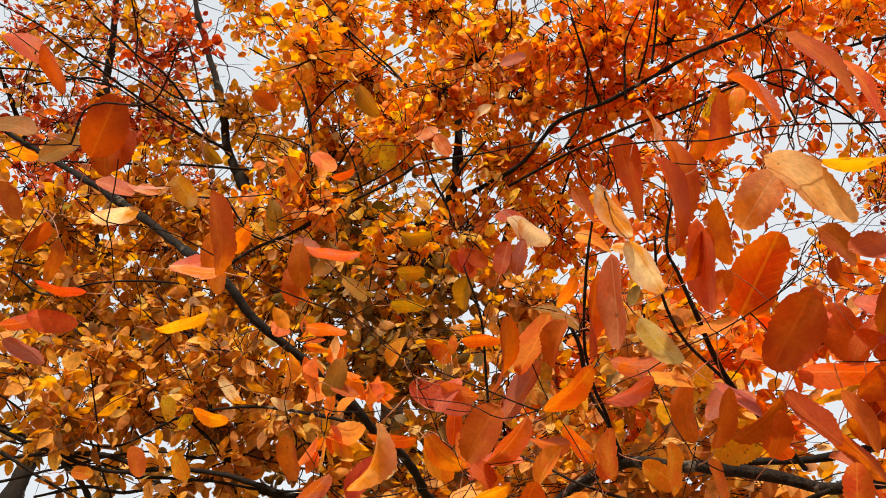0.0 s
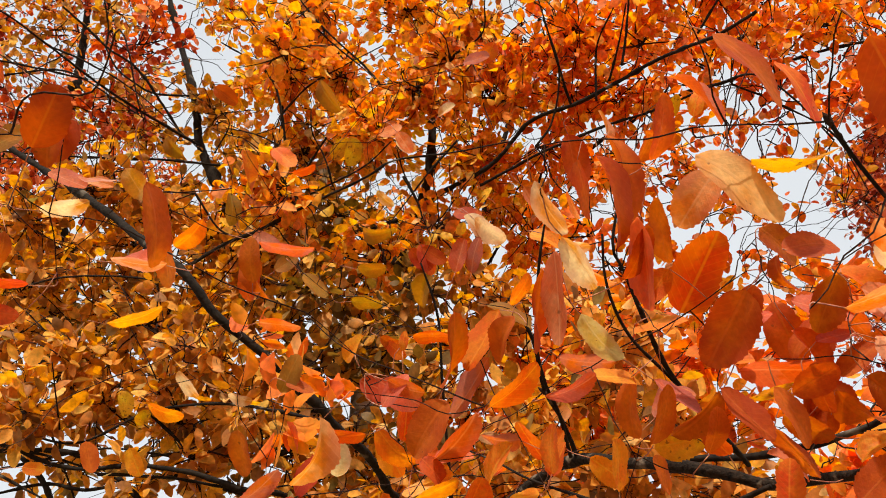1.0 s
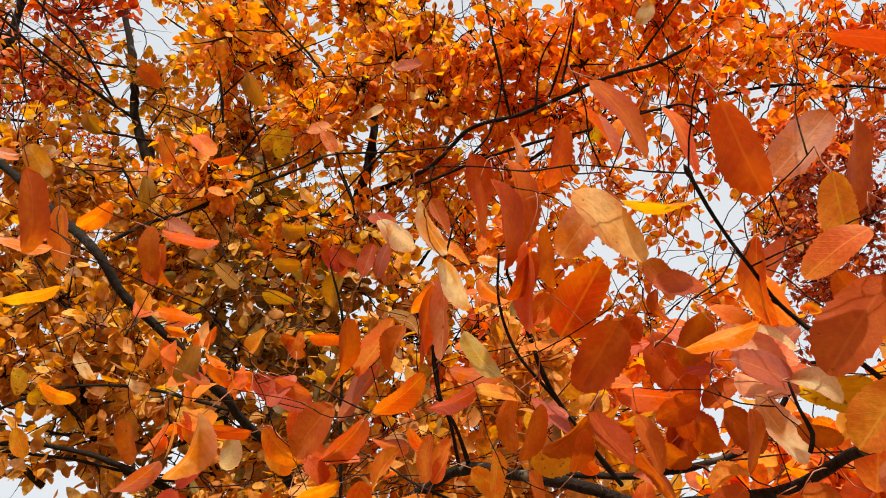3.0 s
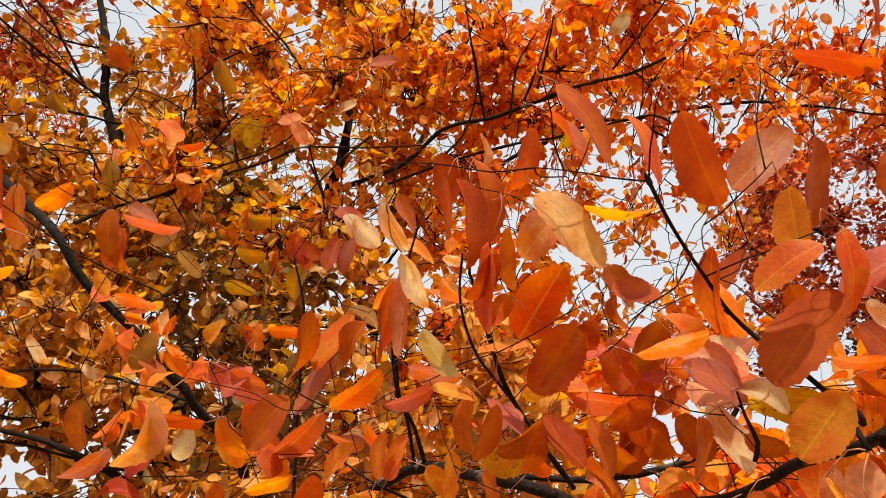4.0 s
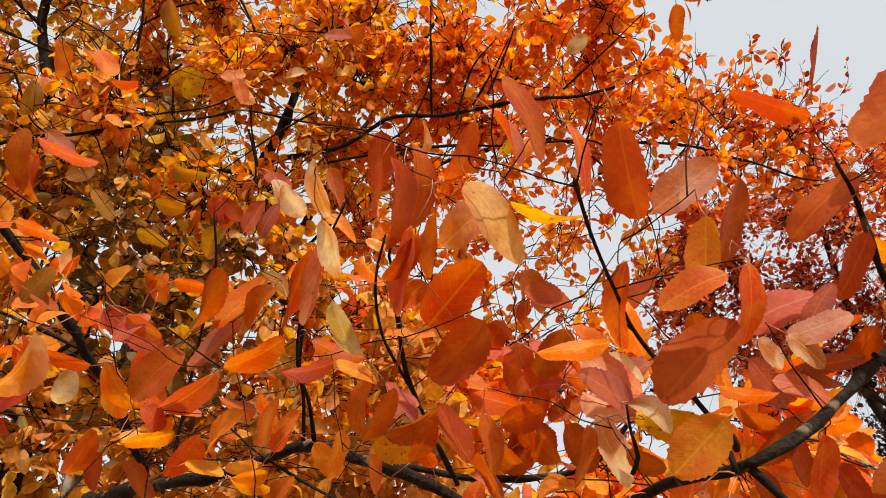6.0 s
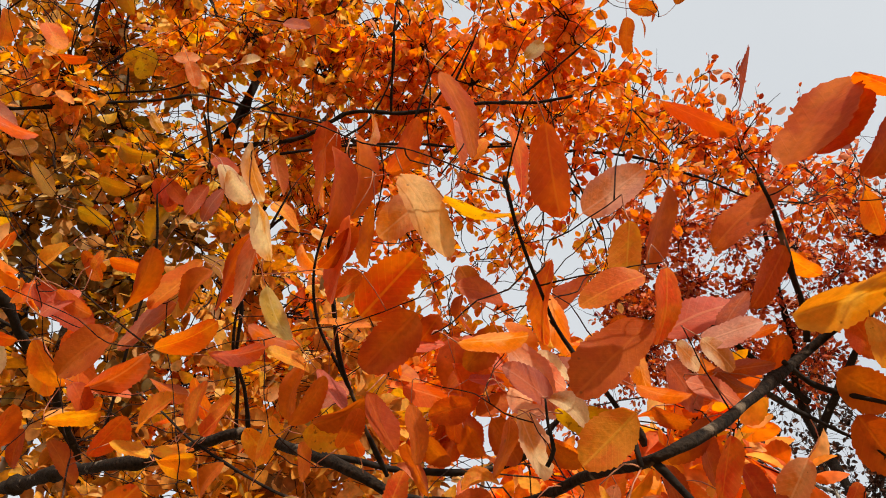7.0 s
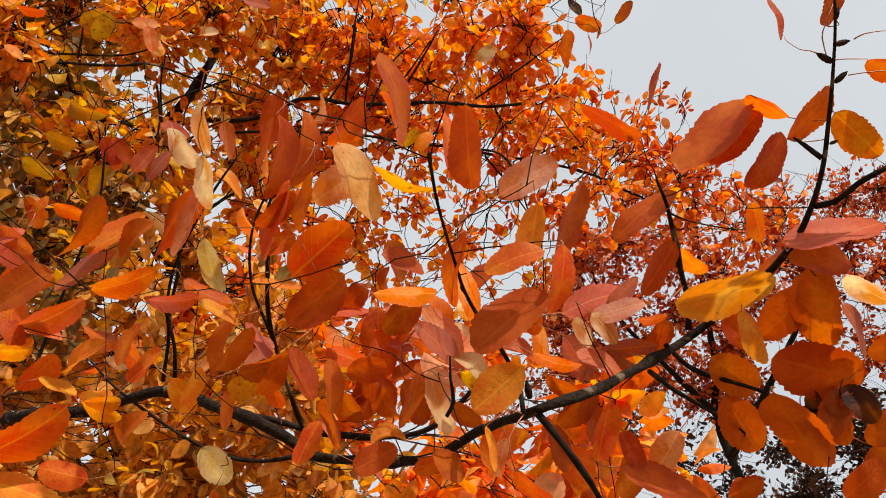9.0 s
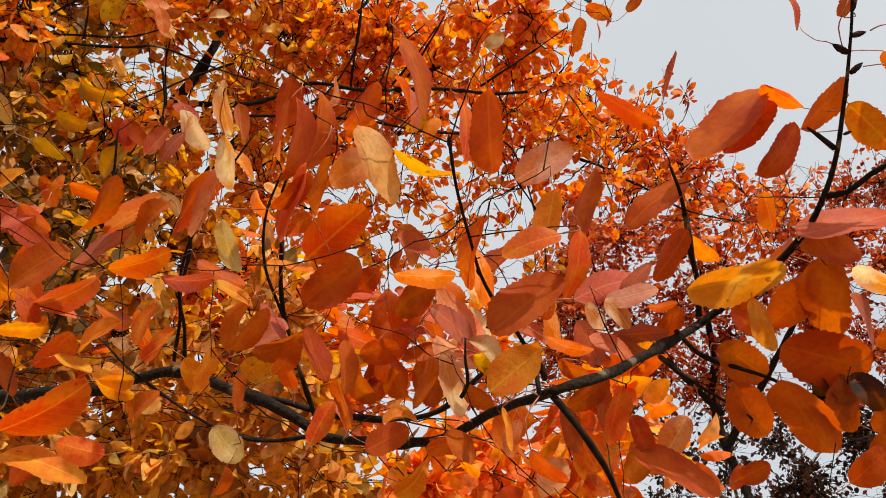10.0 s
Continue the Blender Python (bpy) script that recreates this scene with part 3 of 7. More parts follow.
near_tree.branch("twig", [(0.258, 0.929, 2.230), (0.227, 0.858, 2.246), (0.196, 0.799, 2.252), (0.176, 0.734, 2.286), (0.145, 0.700, 2.327)], 0.003, 0.002, "thin upright twig", None, "tw_k")
near_tree.branch("twig", [(0.388, 0.674, 2.038), (0.347, 0.730, 2.042), (0.309, 0.769, 2.058), (0.263, 0.800, 2.084), (0.178, 0.837, 2.137), (0.134, 0.853, 2.174), (0.093, 0.881, 2.213)], 0.0026, 0.0012, "thin crossing twig", None, "tw_cross")
near_tree.branch("twig", [(0.385, 0.697, 2.076), (0.338, 0.645, 2.085), (0.293, 0.603, 2.112), (0.242, 0.562, 2.141), (0.214, 0.514, 2.165), (0.208, 0.475, 2.198)], 0.0026, 0.0012, "thin upright twig", None, "tw_m")
near_tree.branch("twig", [(0.383, 0.280, 1.865), (0.379, 0.280, 1.894), (0.370, 0.291, 1.932), (0.369, 0.306, 1.961), (0.347, 0.299, 1.978), (0.318, 0.275, 1.985), (0.285, 0.246, 1.996), (0.264, 0.225, 2.010)], [0.0019, 0.0017, 0.0016, 0.0015, 0.0014, 0.0013, 0.0012, 0.0014], 0, "thin leaning twig ending in a bud", None, "tw_f")
near_tree.branch("twig", [(0.370, 0.291, 1.932), (0.367, 0.305, 1.936), (0.364, 0.315, 1.943)], 0.0014, 0.0008, "short twig", None, "tw_g")
near_tree.branch("twig", [(0.376, 0.367, 1.910), (0.376, 0.357, 1.918), (0.366, 0.347, 1.930), (0.358, 0.336, 1.943)], 0.0013, 0.0008, "short twig", None, "tw_h")
near_tree.branch("twig", [(0.404, 0.289, 1.879), (0.426, 0.286, 1.855), (0.460, 0.300, 1.846), (0.486, 0.314, 1.835)], 0.0022, 0.001882, "thin drooping twig", None, "tw_d")
near_tree.branch("twig", [(0.556, 0.276, 2.009), (0.598, 0.283, 2.004), (0.623, 0.264, 1.988), (0.639, 0.250, 1.977), (0.663, 0.232, 1.957), (0.677, 0.212, 1.949)], 0.002197, 0.001331, "thin leafy twig", None, "tw_r")
near_tree.branch("twig", [(0.541, 0.289, 1.980), (0.591, 0.302, 1.987), (0.623, 0.299, 1.979), (0.641, 0.288, 1.963), (0.651, 0.285, 1.955)], 0.001959, 0.001119, "thin leafy twig", None, "tw_s")
near_tree.branch("twig", [(0.580, 0.264, 2.031), (0.566, 0.247, 2.047), (0.543, 0.230, 2.062), (0.522, 0.212, 2.079), (0.499, 0.195, 2.090), (0.475, 0.182, 2.097)], 0.003015, 0.001392, "thin upright twig", None, "tw_u")
near_tree.branch("twig", [(0.594, 0.115, 2.074), (0.603, 0.101, 2.072), (0.607, 0.079, 2.077), (0.616, 0.052, 2.080)], 0.002971, 0.001508, "thin knobbly twig", None, "tw_t")
near_tree.branch("twig", [(0.576, 0.084, 2.096), (0.562, 0.086, 2.106), (0.552, 0.088, 2.113)], 0.002057, 0.0007994, "short twig stub", None, "tw_t2")
near_tree.branch("twig", [(0.302, 0.612, 2.108), (0.268, 0.563, 2.112), (0.242, 0.516, 2.128), (0.223, 0.484, 2.156), (0.212, 0.464, 2.174), (0.229, 0.424, 2.237)], 0.0026, 0.0012, "thin upright twig", None, "tw_p")
near_tree.branch("twig", [(0.222, 0.820, 2.163), (0.201, 0.755, 2.181), (0.177, 0.700, 2.190), (0.165, 0.653, 2.219), (0.165, 0.587, 2.265), (0.173, 0.539, 2.308)], 0.0026, 0.0012, "thin upright twig", None, "tw_p2")
near_tree.branch("twig", [(0.074, 0.930, 2.158), (0.066, 0.862, 2.220), (0.058, 0.794, 2.281), (0.051, 0.737, 2.332), (0.028, 0.686, 2.378)], 0.0026, 0.0012, "thin upright twig", None, "tw_q")
near_tree.branch("leaf_stalk", [(0.530, 0.029, 2.148), (0.523, 0.032, 2.152), (0.519, 0.037, 2.158), (0.512, 0.040, 2.171), (0.516, 0.040, 2.184)], 0.0004672, 0.0002827, "thin reddish leaf stalk", STALK, "st_a")
near_tree.branch("leaf_stalk", [(0.541, 0.004, 2.147), (0.544, -0.004, 2.147), (0.555, -0.014, 2.148), (0.568, -0.025, 2.146)], 0.0004592, 0.0002879, "thin reddish leaf stalk", STALK, "st_b")
near_tree.branch("leaf_stalk", [(0.554, 0.026, 2.132), (0.561, 0.017, 2.130), (0.573, 0.006, 2.129), (0.586, -0.006, 2.128)], 0.0004632, 0.0002898, "thin reddish leaf stalk", STALK, "st_c")
near_tree.branch("leaf_stalk", [(0.537, 0.028, 2.144), (0.524, 0.019, 2.155), (0.520, 0.011, 2.160), (0.519, -0.004, 2.174)], 0.0004662, 0.0002951, "thin reddish leaf stalk", STALK, "st_d")
near_tree.branch("branchlet", [(-0.735, 1.765, 4.945), (-0.666, 1.854, 4.774), (-0.632, 1.938, 4.607), (-0.654, 1.978, 4.572)], 0.0048, 0.0022, "fine dark branchlet", None, "f37")
near_tree.branch("branchlet", [(-0.600, 1.481, 5.020), (-0.431, 1.569, 4.849), (-0.294, 1.615, 4.717), (-0.162, 1.657, 4.588)], 0.0048, 0.0022, "fine dark branchlet", None, "f38")
near_tree.branch("branchlet", [(-0.356, 1.770, 4.396), (-0.455, 1.881, 4.296), (-0.554, 2.009, 4.181), (-0.702, 2.119, 4.081)], 0.0048, 0.0022, "fine dark branchlet", None, "f39")
near_tree.branch("branchlet", [(0.156, 1.467, 4.487), (0.268, 1.366, 4.487), (0.273, 1.235, 4.514)], 0.0048, 0.0022, "fine dark branchlet", None, "f40")
near_tree.branch("branchlet", [(0.711, 1.336, 4.060), (0.724, 1.213, 4.080), (0.734, 1.065, 4.122)], 0.0048, 0.0022, "fine dark branchlet", None, "f41")
near_tree.branch("branchlet", [(0.172, 1.655, 4.136), (0.036, 1.773, 4.030), (-0.100, 1.908, 3.908)], 0.0048, 0.0022, "fine dark branchlet", None, "f42")
near_tree.branch("branchlet", [(-1.698, 1.660, 4.858), (-1.511, 1.720, 4.804), (-1.296, 1.819, 4.715), (-1.048, 2.037, 4.610)], 0.0048, 0.0022, "fine dark branchlet", None, "f43")
near_tree.branch("branchlet", [(-1.864, 1.692, 4.648), (-1.581, 1.673, 4.665), (-1.349, 1.768, 4.579), (-1.169, 1.854, 4.502)], 0.0048, 0.0022, "fine dark branchlet", None, "f44")
near_tree.branch("branchlet", [(-1.493, 1.763, 3.494), (-1.375, 1.821, 3.441), (-1.180, 1.792, 3.468), (-0.945, 1.792, 3.468), (-0.750, 1.821, 3.442)], 0.0048, 0.0022, "fine dark branchlet", None, "f45")
near_tree.branch("branchlet", [(-0.830, 1.741, 3.877), (-0.743, 1.837, 3.790), (-0.657, 1.869, 3.762)], 0.0048, 0.0022, "fine dark branchlet", None, "f46")
near_tree.branch("branchlet", [(0.059, 2.009, 3.818), (0.100, 2.013, 3.632), (0.186, 2.094, 3.560)], 0.0048, 0.0022, "fine dark branchlet", None, "f47")
near_tree.branch("branchlet", [(0.444, 1.519, 3.895), (0.506, 1.443, 3.964), (0.526, 1.305, 4.088), (0.464, 1.168, 4.211)], 0.0048, 0.0022, "fine dark branchlet", None, "f48")
near_tree.branch("branchlet", [(-0.678, 1.989, 4.819), (-0.524, 1.794, 4.766), (-0.363, 1.705, 4.802), (-0.153, 1.600, 4.837)], 0.0048, 0.0022, "fine dark branchlet", None, "f49")
near_tree.branch("branchlet", [(-0.045, 1.718, 3.971), (0.010, 1.784, 3.898), (0.039, 1.842, 3.840)], 0.0048, 0.0022, "fine dark branchlet", None, "f50")
near_tree.branch("branchlet", [(0.675, 1.413, 4.047), (0.674, 1.264, 4.179), (0.697, 1.092, 4.141)], 0.0048, 0.0022, "fine dark branchlet", None, "f51")
near_tree.branch("branchlet", [(0.577, 1.416, 4.027), (0.481, 1.194, 4.062), (0.433, 1.080, 4.173)], 0.0048, 0.0022, "fine dark branchlet", None, "f52")
near_tree.branch("branchlet", [(0.711, 1.209, 3.938), (0.723, 1.075, 4.035), (0.724, 1.001, 4.090)], 0.0048, 0.0022, "fine dark branchlet", None, "f53")
near_tree.branch("branchlet", [(0.021, 1.948, 4.073), (-0.043, 1.860, 4.172), (-0.077, 1.782, 4.249)], 0.0048, 0.0022, "fine dark branchlet", None, "f54")
near_tree.branch("branchlet", [(1.029, 1.192, 4.160), (1.117, 1.036, 4.237), (1.215, 0.853, 4.329)], 0.0048, 0.0022, "fine dark branchlet", None, "f55")
near_tree.branch("branchlet", [(-0.546, 1.917, 4.010), (-0.370, 1.809, 4.006), (-0.197, 1.698, 4.007), (-0.091, 1.597, 4.032)], 0.0048, 0.0022, "fine dark branchlet", None, "f56")
near_tree.branch("branchlet", [(1.302, 1.496, 4.341), (1.472, 1.522, 4.237), (1.663, 1.580, 4.099), (1.788, 1.726, 3.926)], 0.0048, 0.0022, "fine dark branchlet", None, "f57")
near_tree.branch("branchlet", [(-1.439, 1.914, 2.995), (-1.264, 1.979, 2.936), (-1.055, 2.018, 2.901), (-0.845, 2.083, 2.843)], 0.0052, 0.0025, "fine dark branchlet", None, "f58")
near_tree.branch("branchlet", [(-1.247, 1.959, 3.136), (-1.154, 2.082, 3.025), (-1.080, 2.234, 2.889)], 0.0052, 0.0025, "fine dark branchlet", None, "f59")
near_tree.branch("branchlet", [(-1.421, 2.070, 2.854), (-1.194, 2.031, 2.890), (-0.932, 1.992, 2.925), (-0.705, 2.011, 2.907)], 0.0052, 0.0025, "fine dark branchlet", None, "f60")
near_tree.branch("branchlet", [(-0.894, 1.929, 2.800), (-0.696, 1.935, 2.794), (-0.483, 1.959, 2.772), (-0.302, 1.947, 2.784)], 0.0052, 0.0025, "fine dark branchlet", None, "f61")
near_tree.branch("branchlet", [(-0.793, 1.914, 2.995), (-0.688, 1.992, 2.925), (-0.635, 2.096, 2.831)], 0.0052, 0.0025, "fine dark branchlet", None, "f62")
near_tree.branch("branchlet", [(-1.207, 1.756, 2.774), (-1.084, 1.813, 2.722), (-0.976, 1.859, 2.681)], 0.0052, 0.0025, "fine dark branchlet", None, "f63")

near_tree.branch("branch", [(-0.256, 2.206, 2.797), (-0.692, 2.121, 2.905), (-0.825, 2.142, 2.913), (-1.017, 2.153, 2.880), (-1.149, 2.151, 2.898), (-1.303, 2.159, 2.867)], 0.008, 0.004, "dark low branch", None, "lowl_a")
near_tree.branch("branch", [(-0.399, 2.166, 2.833), (-0.564, 2.145, 2.875), (-0.659, 2.137, 2.910), (-0.786, 2.133, 2.912)], 0.006, 0.003, "dark low branch", None, "lowl_b")
near_tree.branch("branch", [(-0.366, 1.998, 2.929), (-0.472, 2.065, 2.931), (-0.575, 2.104, 2.972), (-0.707, 2.134, 3.005), (-0.856, 2.168, 3.012)], 0.008, 0.004, "dark low branch", None, "lowl_c")
near_tree.branch("branch", [(-0.748, 2.002, 2.743), (-0.951, 1.963, 2.871), (-1.116, 1.981, 2.912), (-1.272, 2.011, 2.925), (-1.426, 2.046, 2.923)], 0.009, 0.004, "dark low branch", None, "lowl_d")
near_tree.branch("branch", [(-1.012, 2.014, 2.732), (-1.107, 2.025, 2.847), (-1.232, 2.024, 2.945), (-1.369, 2.024, 3.018), (-1.519, 2.023, 3.067)], 0.008, 0.005, "dark low branch", None, "lowl_e")
near_tree.branch("branchlet", [(-0.458, 1.998, 2.899), (-0.454, 1.962, 2.956), (-0.490, 1.912, 3.015), (-0.501, 1.869, 3.069)], 0.003, 0.0018, "fine dark branchlet", None, "lowl_f")
near_tree.branch("branchlet", [(-0.459, 1.984, 2.920), (-0.418, 1.976, 2.946), (-0.366, 1.998, 2.929)], 0.003, 0.002, "fine dark branchlet", None, "lowl_g")
near_tree.branch("branchlet", [(-1.026, 1.920, 2.879), (-1.024, 1.845, 2.927), (-1.026, 1.767, 2.971), (-1.025, 1.689, 3.013)], 0.003, 0.0018, "fine dark branchlet", None, "lowl_h")
near_tree.branch("branchlet", [(-0.556, 2.116, 2.859), (-0.621, 2.053, 2.884), (-0.636, 1.993, 2.926), (-0.658, 1.929, 2.964), (-0.612, 1.906, 2.973)], 0.003, 0.0018, "fine dark branchlet", None, "lowl_i")
near_tree.branch("branchlet", [(-1.732, 1.583, 5.134), (-1.628, 1.661, 5.087), (-1.522, 1.749, 5.031), (-1.377, 1.847, 4.981), (-1.198, 2.104, 4.834)], 0.005, 0.006, "fine dark branchlet", None, "ul_a")
near_tree.branch("branchlet", [(-2.157, 1.702, 4.827), (-1.978, 1.743, 4.876), (-1.792, 1.806, 4.907), (-1.619, 1.862, 4.924)], 0.004, 0.005, "fine dark branchlet", None, "ul_b")
near_tree.branch("branchlet", [(-1.599, 1.530, 5.337), (-1.572, 1.713, 5.207), (-1.572, 1.789, 5.109)], 0.004, 0.004, "fine dark branchlet", None, "ul_c")
near_tree.branch("branchlet", [(-1.572, 1.789, 5.109), (-1.494, 1.869, 5.020), (-1.339, 1.947, 4.960), (-1.149, 1.955, 4.945)], 0.004, 0.005, "fine dark branchlet", None, "ul_d")
near_tree.branch("branchlet", [(-1.014, 2.158, 4.736), (-0.930, 2.024, 4.790), (-0.955, 1.935, 4.778)], 0.004, 0.002, "fine dark branchlet", None, "ul_e")
near_tree.branch("branchlet", [(-0.163, 1.678, 4.602), (-0.243, 1.636, 4.706), (-0.426, 1.524, 4.828), (-0.545, 1.429, 4.936), (-0.640, 1.350, 5.035)], 0.005, 0.003, "fine dark branchlet", None, "up_a")
near_tree.branch("branchlet", [(-0.600, 1.943, 4.498), (-0.629, 1.816, 4.635), (-0.673, 1.737, 4.731), (-0.755, 1.686, 4.798), (-0.913, 1.613, 4.853)], 0.006, 0.003, "fine dark branchlet", None, "up_b")
near_tree.branch("branchlet", [(-0.328, 1.809, 4.021), (-0.365, 1.734, 4.112), (-0.417, 1.665, 4.191), (-0.426, 1.605, 4.268)], 0.004, 0.002, "fine dark branchlet", None, "up_c")
near_tree.branch("branchlet", [(-0.625, 1.941, 4.495), (-0.747, 1.913, 4.546), (-0.883, 1.902, 4.576)], 0.004, 0.002, "fine dark branchlet", None, "up_d")


def bud(tree, key, place, way, size):
    """A pointed winter bud, with its scales as rings."""
    place, way = np.array(place), np.array(way) / np.linalg.norm(way)
    t = np.linspace(0, 1, 9)
    heap = Heap()
    heap.tube(tree.local(place + way * (t * size)[:, None]), size * np.array([0.12, 0.16, 0.20, 0.19, 0.20, 0.17, 0.14, 0.08, 0.02]), 8)
    heap.part("bud", TWIG, tree.parts[key][0], "dark pointed bud")


bud(near_tree, "low", (0.540, 0.027, 2.142), (-0.016, 0.003, 0.005), 0.0158)
bud(near_tree, "low", (0.534, 0.016, 2.149), (0.010, -0.010, 0.003), 0.0134)
bud(near_tree, "low", (0.551, 0.036, 2.132), (0.005, -0.012, 0.007), 0.0141)
bud(near_tree, "low", (0.574, 0.072, 2.102), (0.005, -0.006, 0.002), 0.0080)
bud(near_tree, "low", (0.523, 0.003, 2.160), (-0.003, -0.009, 0.008), 0.0117)
bud(near_tree, "tw_u", (0.543, 0.230, 2.062), (-0.009, -0.006, 0.009), 0.0128)
bud(near_tree, "tw_k", (0.200, 0.803, 2.247), (-0.021, -0.007, 0.016), 0.0162)
bud(near_tree, "low", (0.395, 0.286, 1.887), (-0.013, -0.011, 0.015), 0.0138)
bud(near_tree, "tw_f", (0.266, 0.227, 2.008), (-0.009, -0.009, 0.011), 0.0102)
bud(near_tree, "tw_f", (0.347, 0.299, 1.978), (-0.010, -0.002, 0.006), 0.0069)
bud(near_tree, "tw_r", (0.663, 0.232, 1.957), (0.004, -0.005, 0.002), 0.0065)
bud(near_tree, "tw_s", (0.641, 0.288, 1.963), (0.011, -0.000, -0.005), 0.0103)
bud(near_tree, "tw_t2", (0.559, 0.086, 2.109), (-0.006, 0.002, 0.002), 0.0064)

# ---- its crown, spray by spray ----
near_tree.bough((-0.509, 1.591, 5.074), 0.30, 437, "gold", 0.058)
near_tree.bough((-0.101, 1.670, 5.313), 0.32, 437, "gold", 0.058)
near_tree.bough((0.272, 1.655, 5.150), 0.31, 437, "gold", 0.058)
near_tree.bough((-0.667, 1.934, 5.137), 0.33, 437, "gold", 0.058)
near_tree.bough((-0.371, 1.964, 5.132), 0.33, 437, "gold", 0.058)
near_tree.bough((0.042, 1.751, 4.755), 0.29, 437, "gold", 0.058)
near_tree.bough((0.384, 1.731, 4.720), 0.29, 437, "gold", 0.058)
near_tree.bough((-0.573, 2.322, 5.024), 0.34, 437, "gold", 0.058)
near_tree.bough((-0.123, 2.031, 4.700), 0.31, 437, "gold", 0.058)
near_tree.bough((0.320, 2.082, 4.629), 0.30, 437, "gold", 0.058)
near_tree.bough((-0.461, 2.675, 4.866), 0.35, 437, "gold", 0.058)
near_tree.bough((-0.012, 2.530, 4.465), 0.32, 437, "gold", 0.058)
near_tree.bough((0.547, 2.529, 4.837), 0.34, 437, "gold", 0.058)
near_tree.bough((-0.850, 1.467, 5.975), 0.42, 380, "gold", 0.058)
near_tree.bough((-0.280, 1.489, 6.136), 0.43, 380, "gold", 0.058)
near_tree.bough((0.288, 1.373, 5.698), 0.39, 380, "gold", 0.058)
near_tree.bough((-1.175, 1.661, 5.977), 0.43, 380, "gold", 0.058)
near_tree.bough((0.747, 1.657, 6.240), 0.45, 380, "gold", 0.058)
near_tree.bough((-0.516, 1.409, 4.422), 0.25, 247, "gold", 0.058)
near_tree.bough((-0.202, 1.703, 4.335), 0.26, 247, "gold", 0.058)
near_tree.bough((0.156, 1.469, 4.489), 0.26, 247, "gold", 0.058)
near_tree.bough((-0.468, 1.666, 3.815), 0.23, 247, "gold", 0.058)
near_tree.bough((0.159, 1.995, 4.086), 0.27, 247, "gold", 0.058)
near_tree.bough((-0.196, 2.070, 3.883), 0.26, 247, "gold", 0.058)
near_tree.bough((-1.260, 2.308, 6.617), 0.32, 247, "gold", 0.058)
near_tree.bough((-1.116, 2.493, 6.070), 0.30, 247, "gold", 0.058)
near_tree.bough((-1.357, 3.264, 6.549), 0.36, 247, "gold", 0.058)
near_tree.bough((0.611, 1.466, 4.695), 0.26, 228, "orange", 0.058)
near_tree.bough((0.980, 1.539, 4.846), 0.27, 228, "orange", 0.058)
near_tree.bough((1.360, 1.526, 4.999), 0.28, 159, "orange", 0.058)
near_tree.bough((1.605, 1.498, 4.878), 0.27, 159, "orange", 0.058)
near_tree.bough((0.829, 1.820, 4.771), 0.28, 228, "orange", 0.058)
near_tree.bough((1.090, 1.606, 4.500), 0.26, 159, "orange", 0.058)
near_tree.bough((0.625, 1.957, 4.542), 0.28, 228, "orange", 0.058)
near_tree.bough((0.830, 1.935, 4.247), 0.26, 228, "orange", 0.058)
near_tree.bough((0.587, 2.351, 4.307), 0.29, 228, "orange", 0.058)
near_tree.bough((1.925, 1.506, 5.017), 0.30, 133, "orange", 0.058)
near_tree.bough((1.919, 1.354, 4.464), 0.25, 79, "orange", 0.058)
near_tree.bough((1.262, 1.110, 4.790), 0.26, 133, "orange", 0.058)
near_tree.bough((0.999, 1.267, 5.309), 0.30, 190, "orange", 0.058)
near_tree.bough((2.449, 1.435, 4.859), 0.28, 114, "orange", 0.058)
near_tree.bough((1.530, 1.526, 4.312), 0.21, 78, "red", 0.058)
near_tree.bough((1.860, 1.610, 4.412), 0.22, 63, "red", 0.058)
near_tree.bough((2.025, 1.588, 4.328), 0.21, 63, "red", 0.058)
near_tree.bough((1.366, 2.165, 4.850), 0.25, 86, "orange", 0.058)
near_tree.bough((1.677, 2.360, 4.920), 0.26, 59, "orange", 0.058)
near_tree.bough((1.953, 2.428, 4.858), 0.26, 86, "orange", 0.058)
near_tree.bough((2.270, 2.918, 4.752), 0.28, 86, "orange", 0.058)
near_tree.bough((2.428, 2.473, 4.919), 0.27, 86, "orange", 0.058)
near_tree.bough((-1.965, 2.430, 4.230), 0.27, 285, "brown", 0.058)
near_tree.bough((-1.617, 2.357, 4.231), 0.27, 285, "brown", 0.058)
near_tree.bough((-1.329, 2.376, 4.333), 0.27, 285, "brown", 0.058)
near_tree.bough((-0.941, 2.371, 4.055), 0.26, 285, "brown", 0.058)
near_tree.bough((-0.615, 2.102, 3.849), 0.23, 285, "brown", 0.058)
near_tree.bough((-1.377, 1.943, 3.241), 0.20, 228, "brown", 0.054)
near_tree.bough((-1.172, 1.982, 3.274), 0.20, 228, "brown", 0.054)
near_tree.bough((-0.928, 1.902, 3.306), 0.20, 228, "brown", 0.054)
near_tree.bough((-0.652, 1.805, 3.175), 0.19, 228, "brown", 0.054)
near_tree.bough((-0.487, 1.914, 3.171), 0.19, 136, "brown", 0.054)
near_tree.bough((-1.102, 1.807, 2.939), 0.17, 228, "brown", 0.054, fine=True)
near_tree.bough((-0.990, 2.044, 3.131), 0.20, 228, "brown", 0.054)
near_tree.bough((-0.725, 1.940, 3.056), 0.19, 228, "brown", 0.054)
near_tree.bough((-0.513, 1.874, 2.927), 0.18, 81, "brown", 0.054, fine=True)
near_tree.bough((-1.750, 2.656, 4.108), 0.28, 323, "olive", 0.058)
near_tree.bough((-1.758, 3.181, 4.462), 0.32, 323, "olive", 0.058)
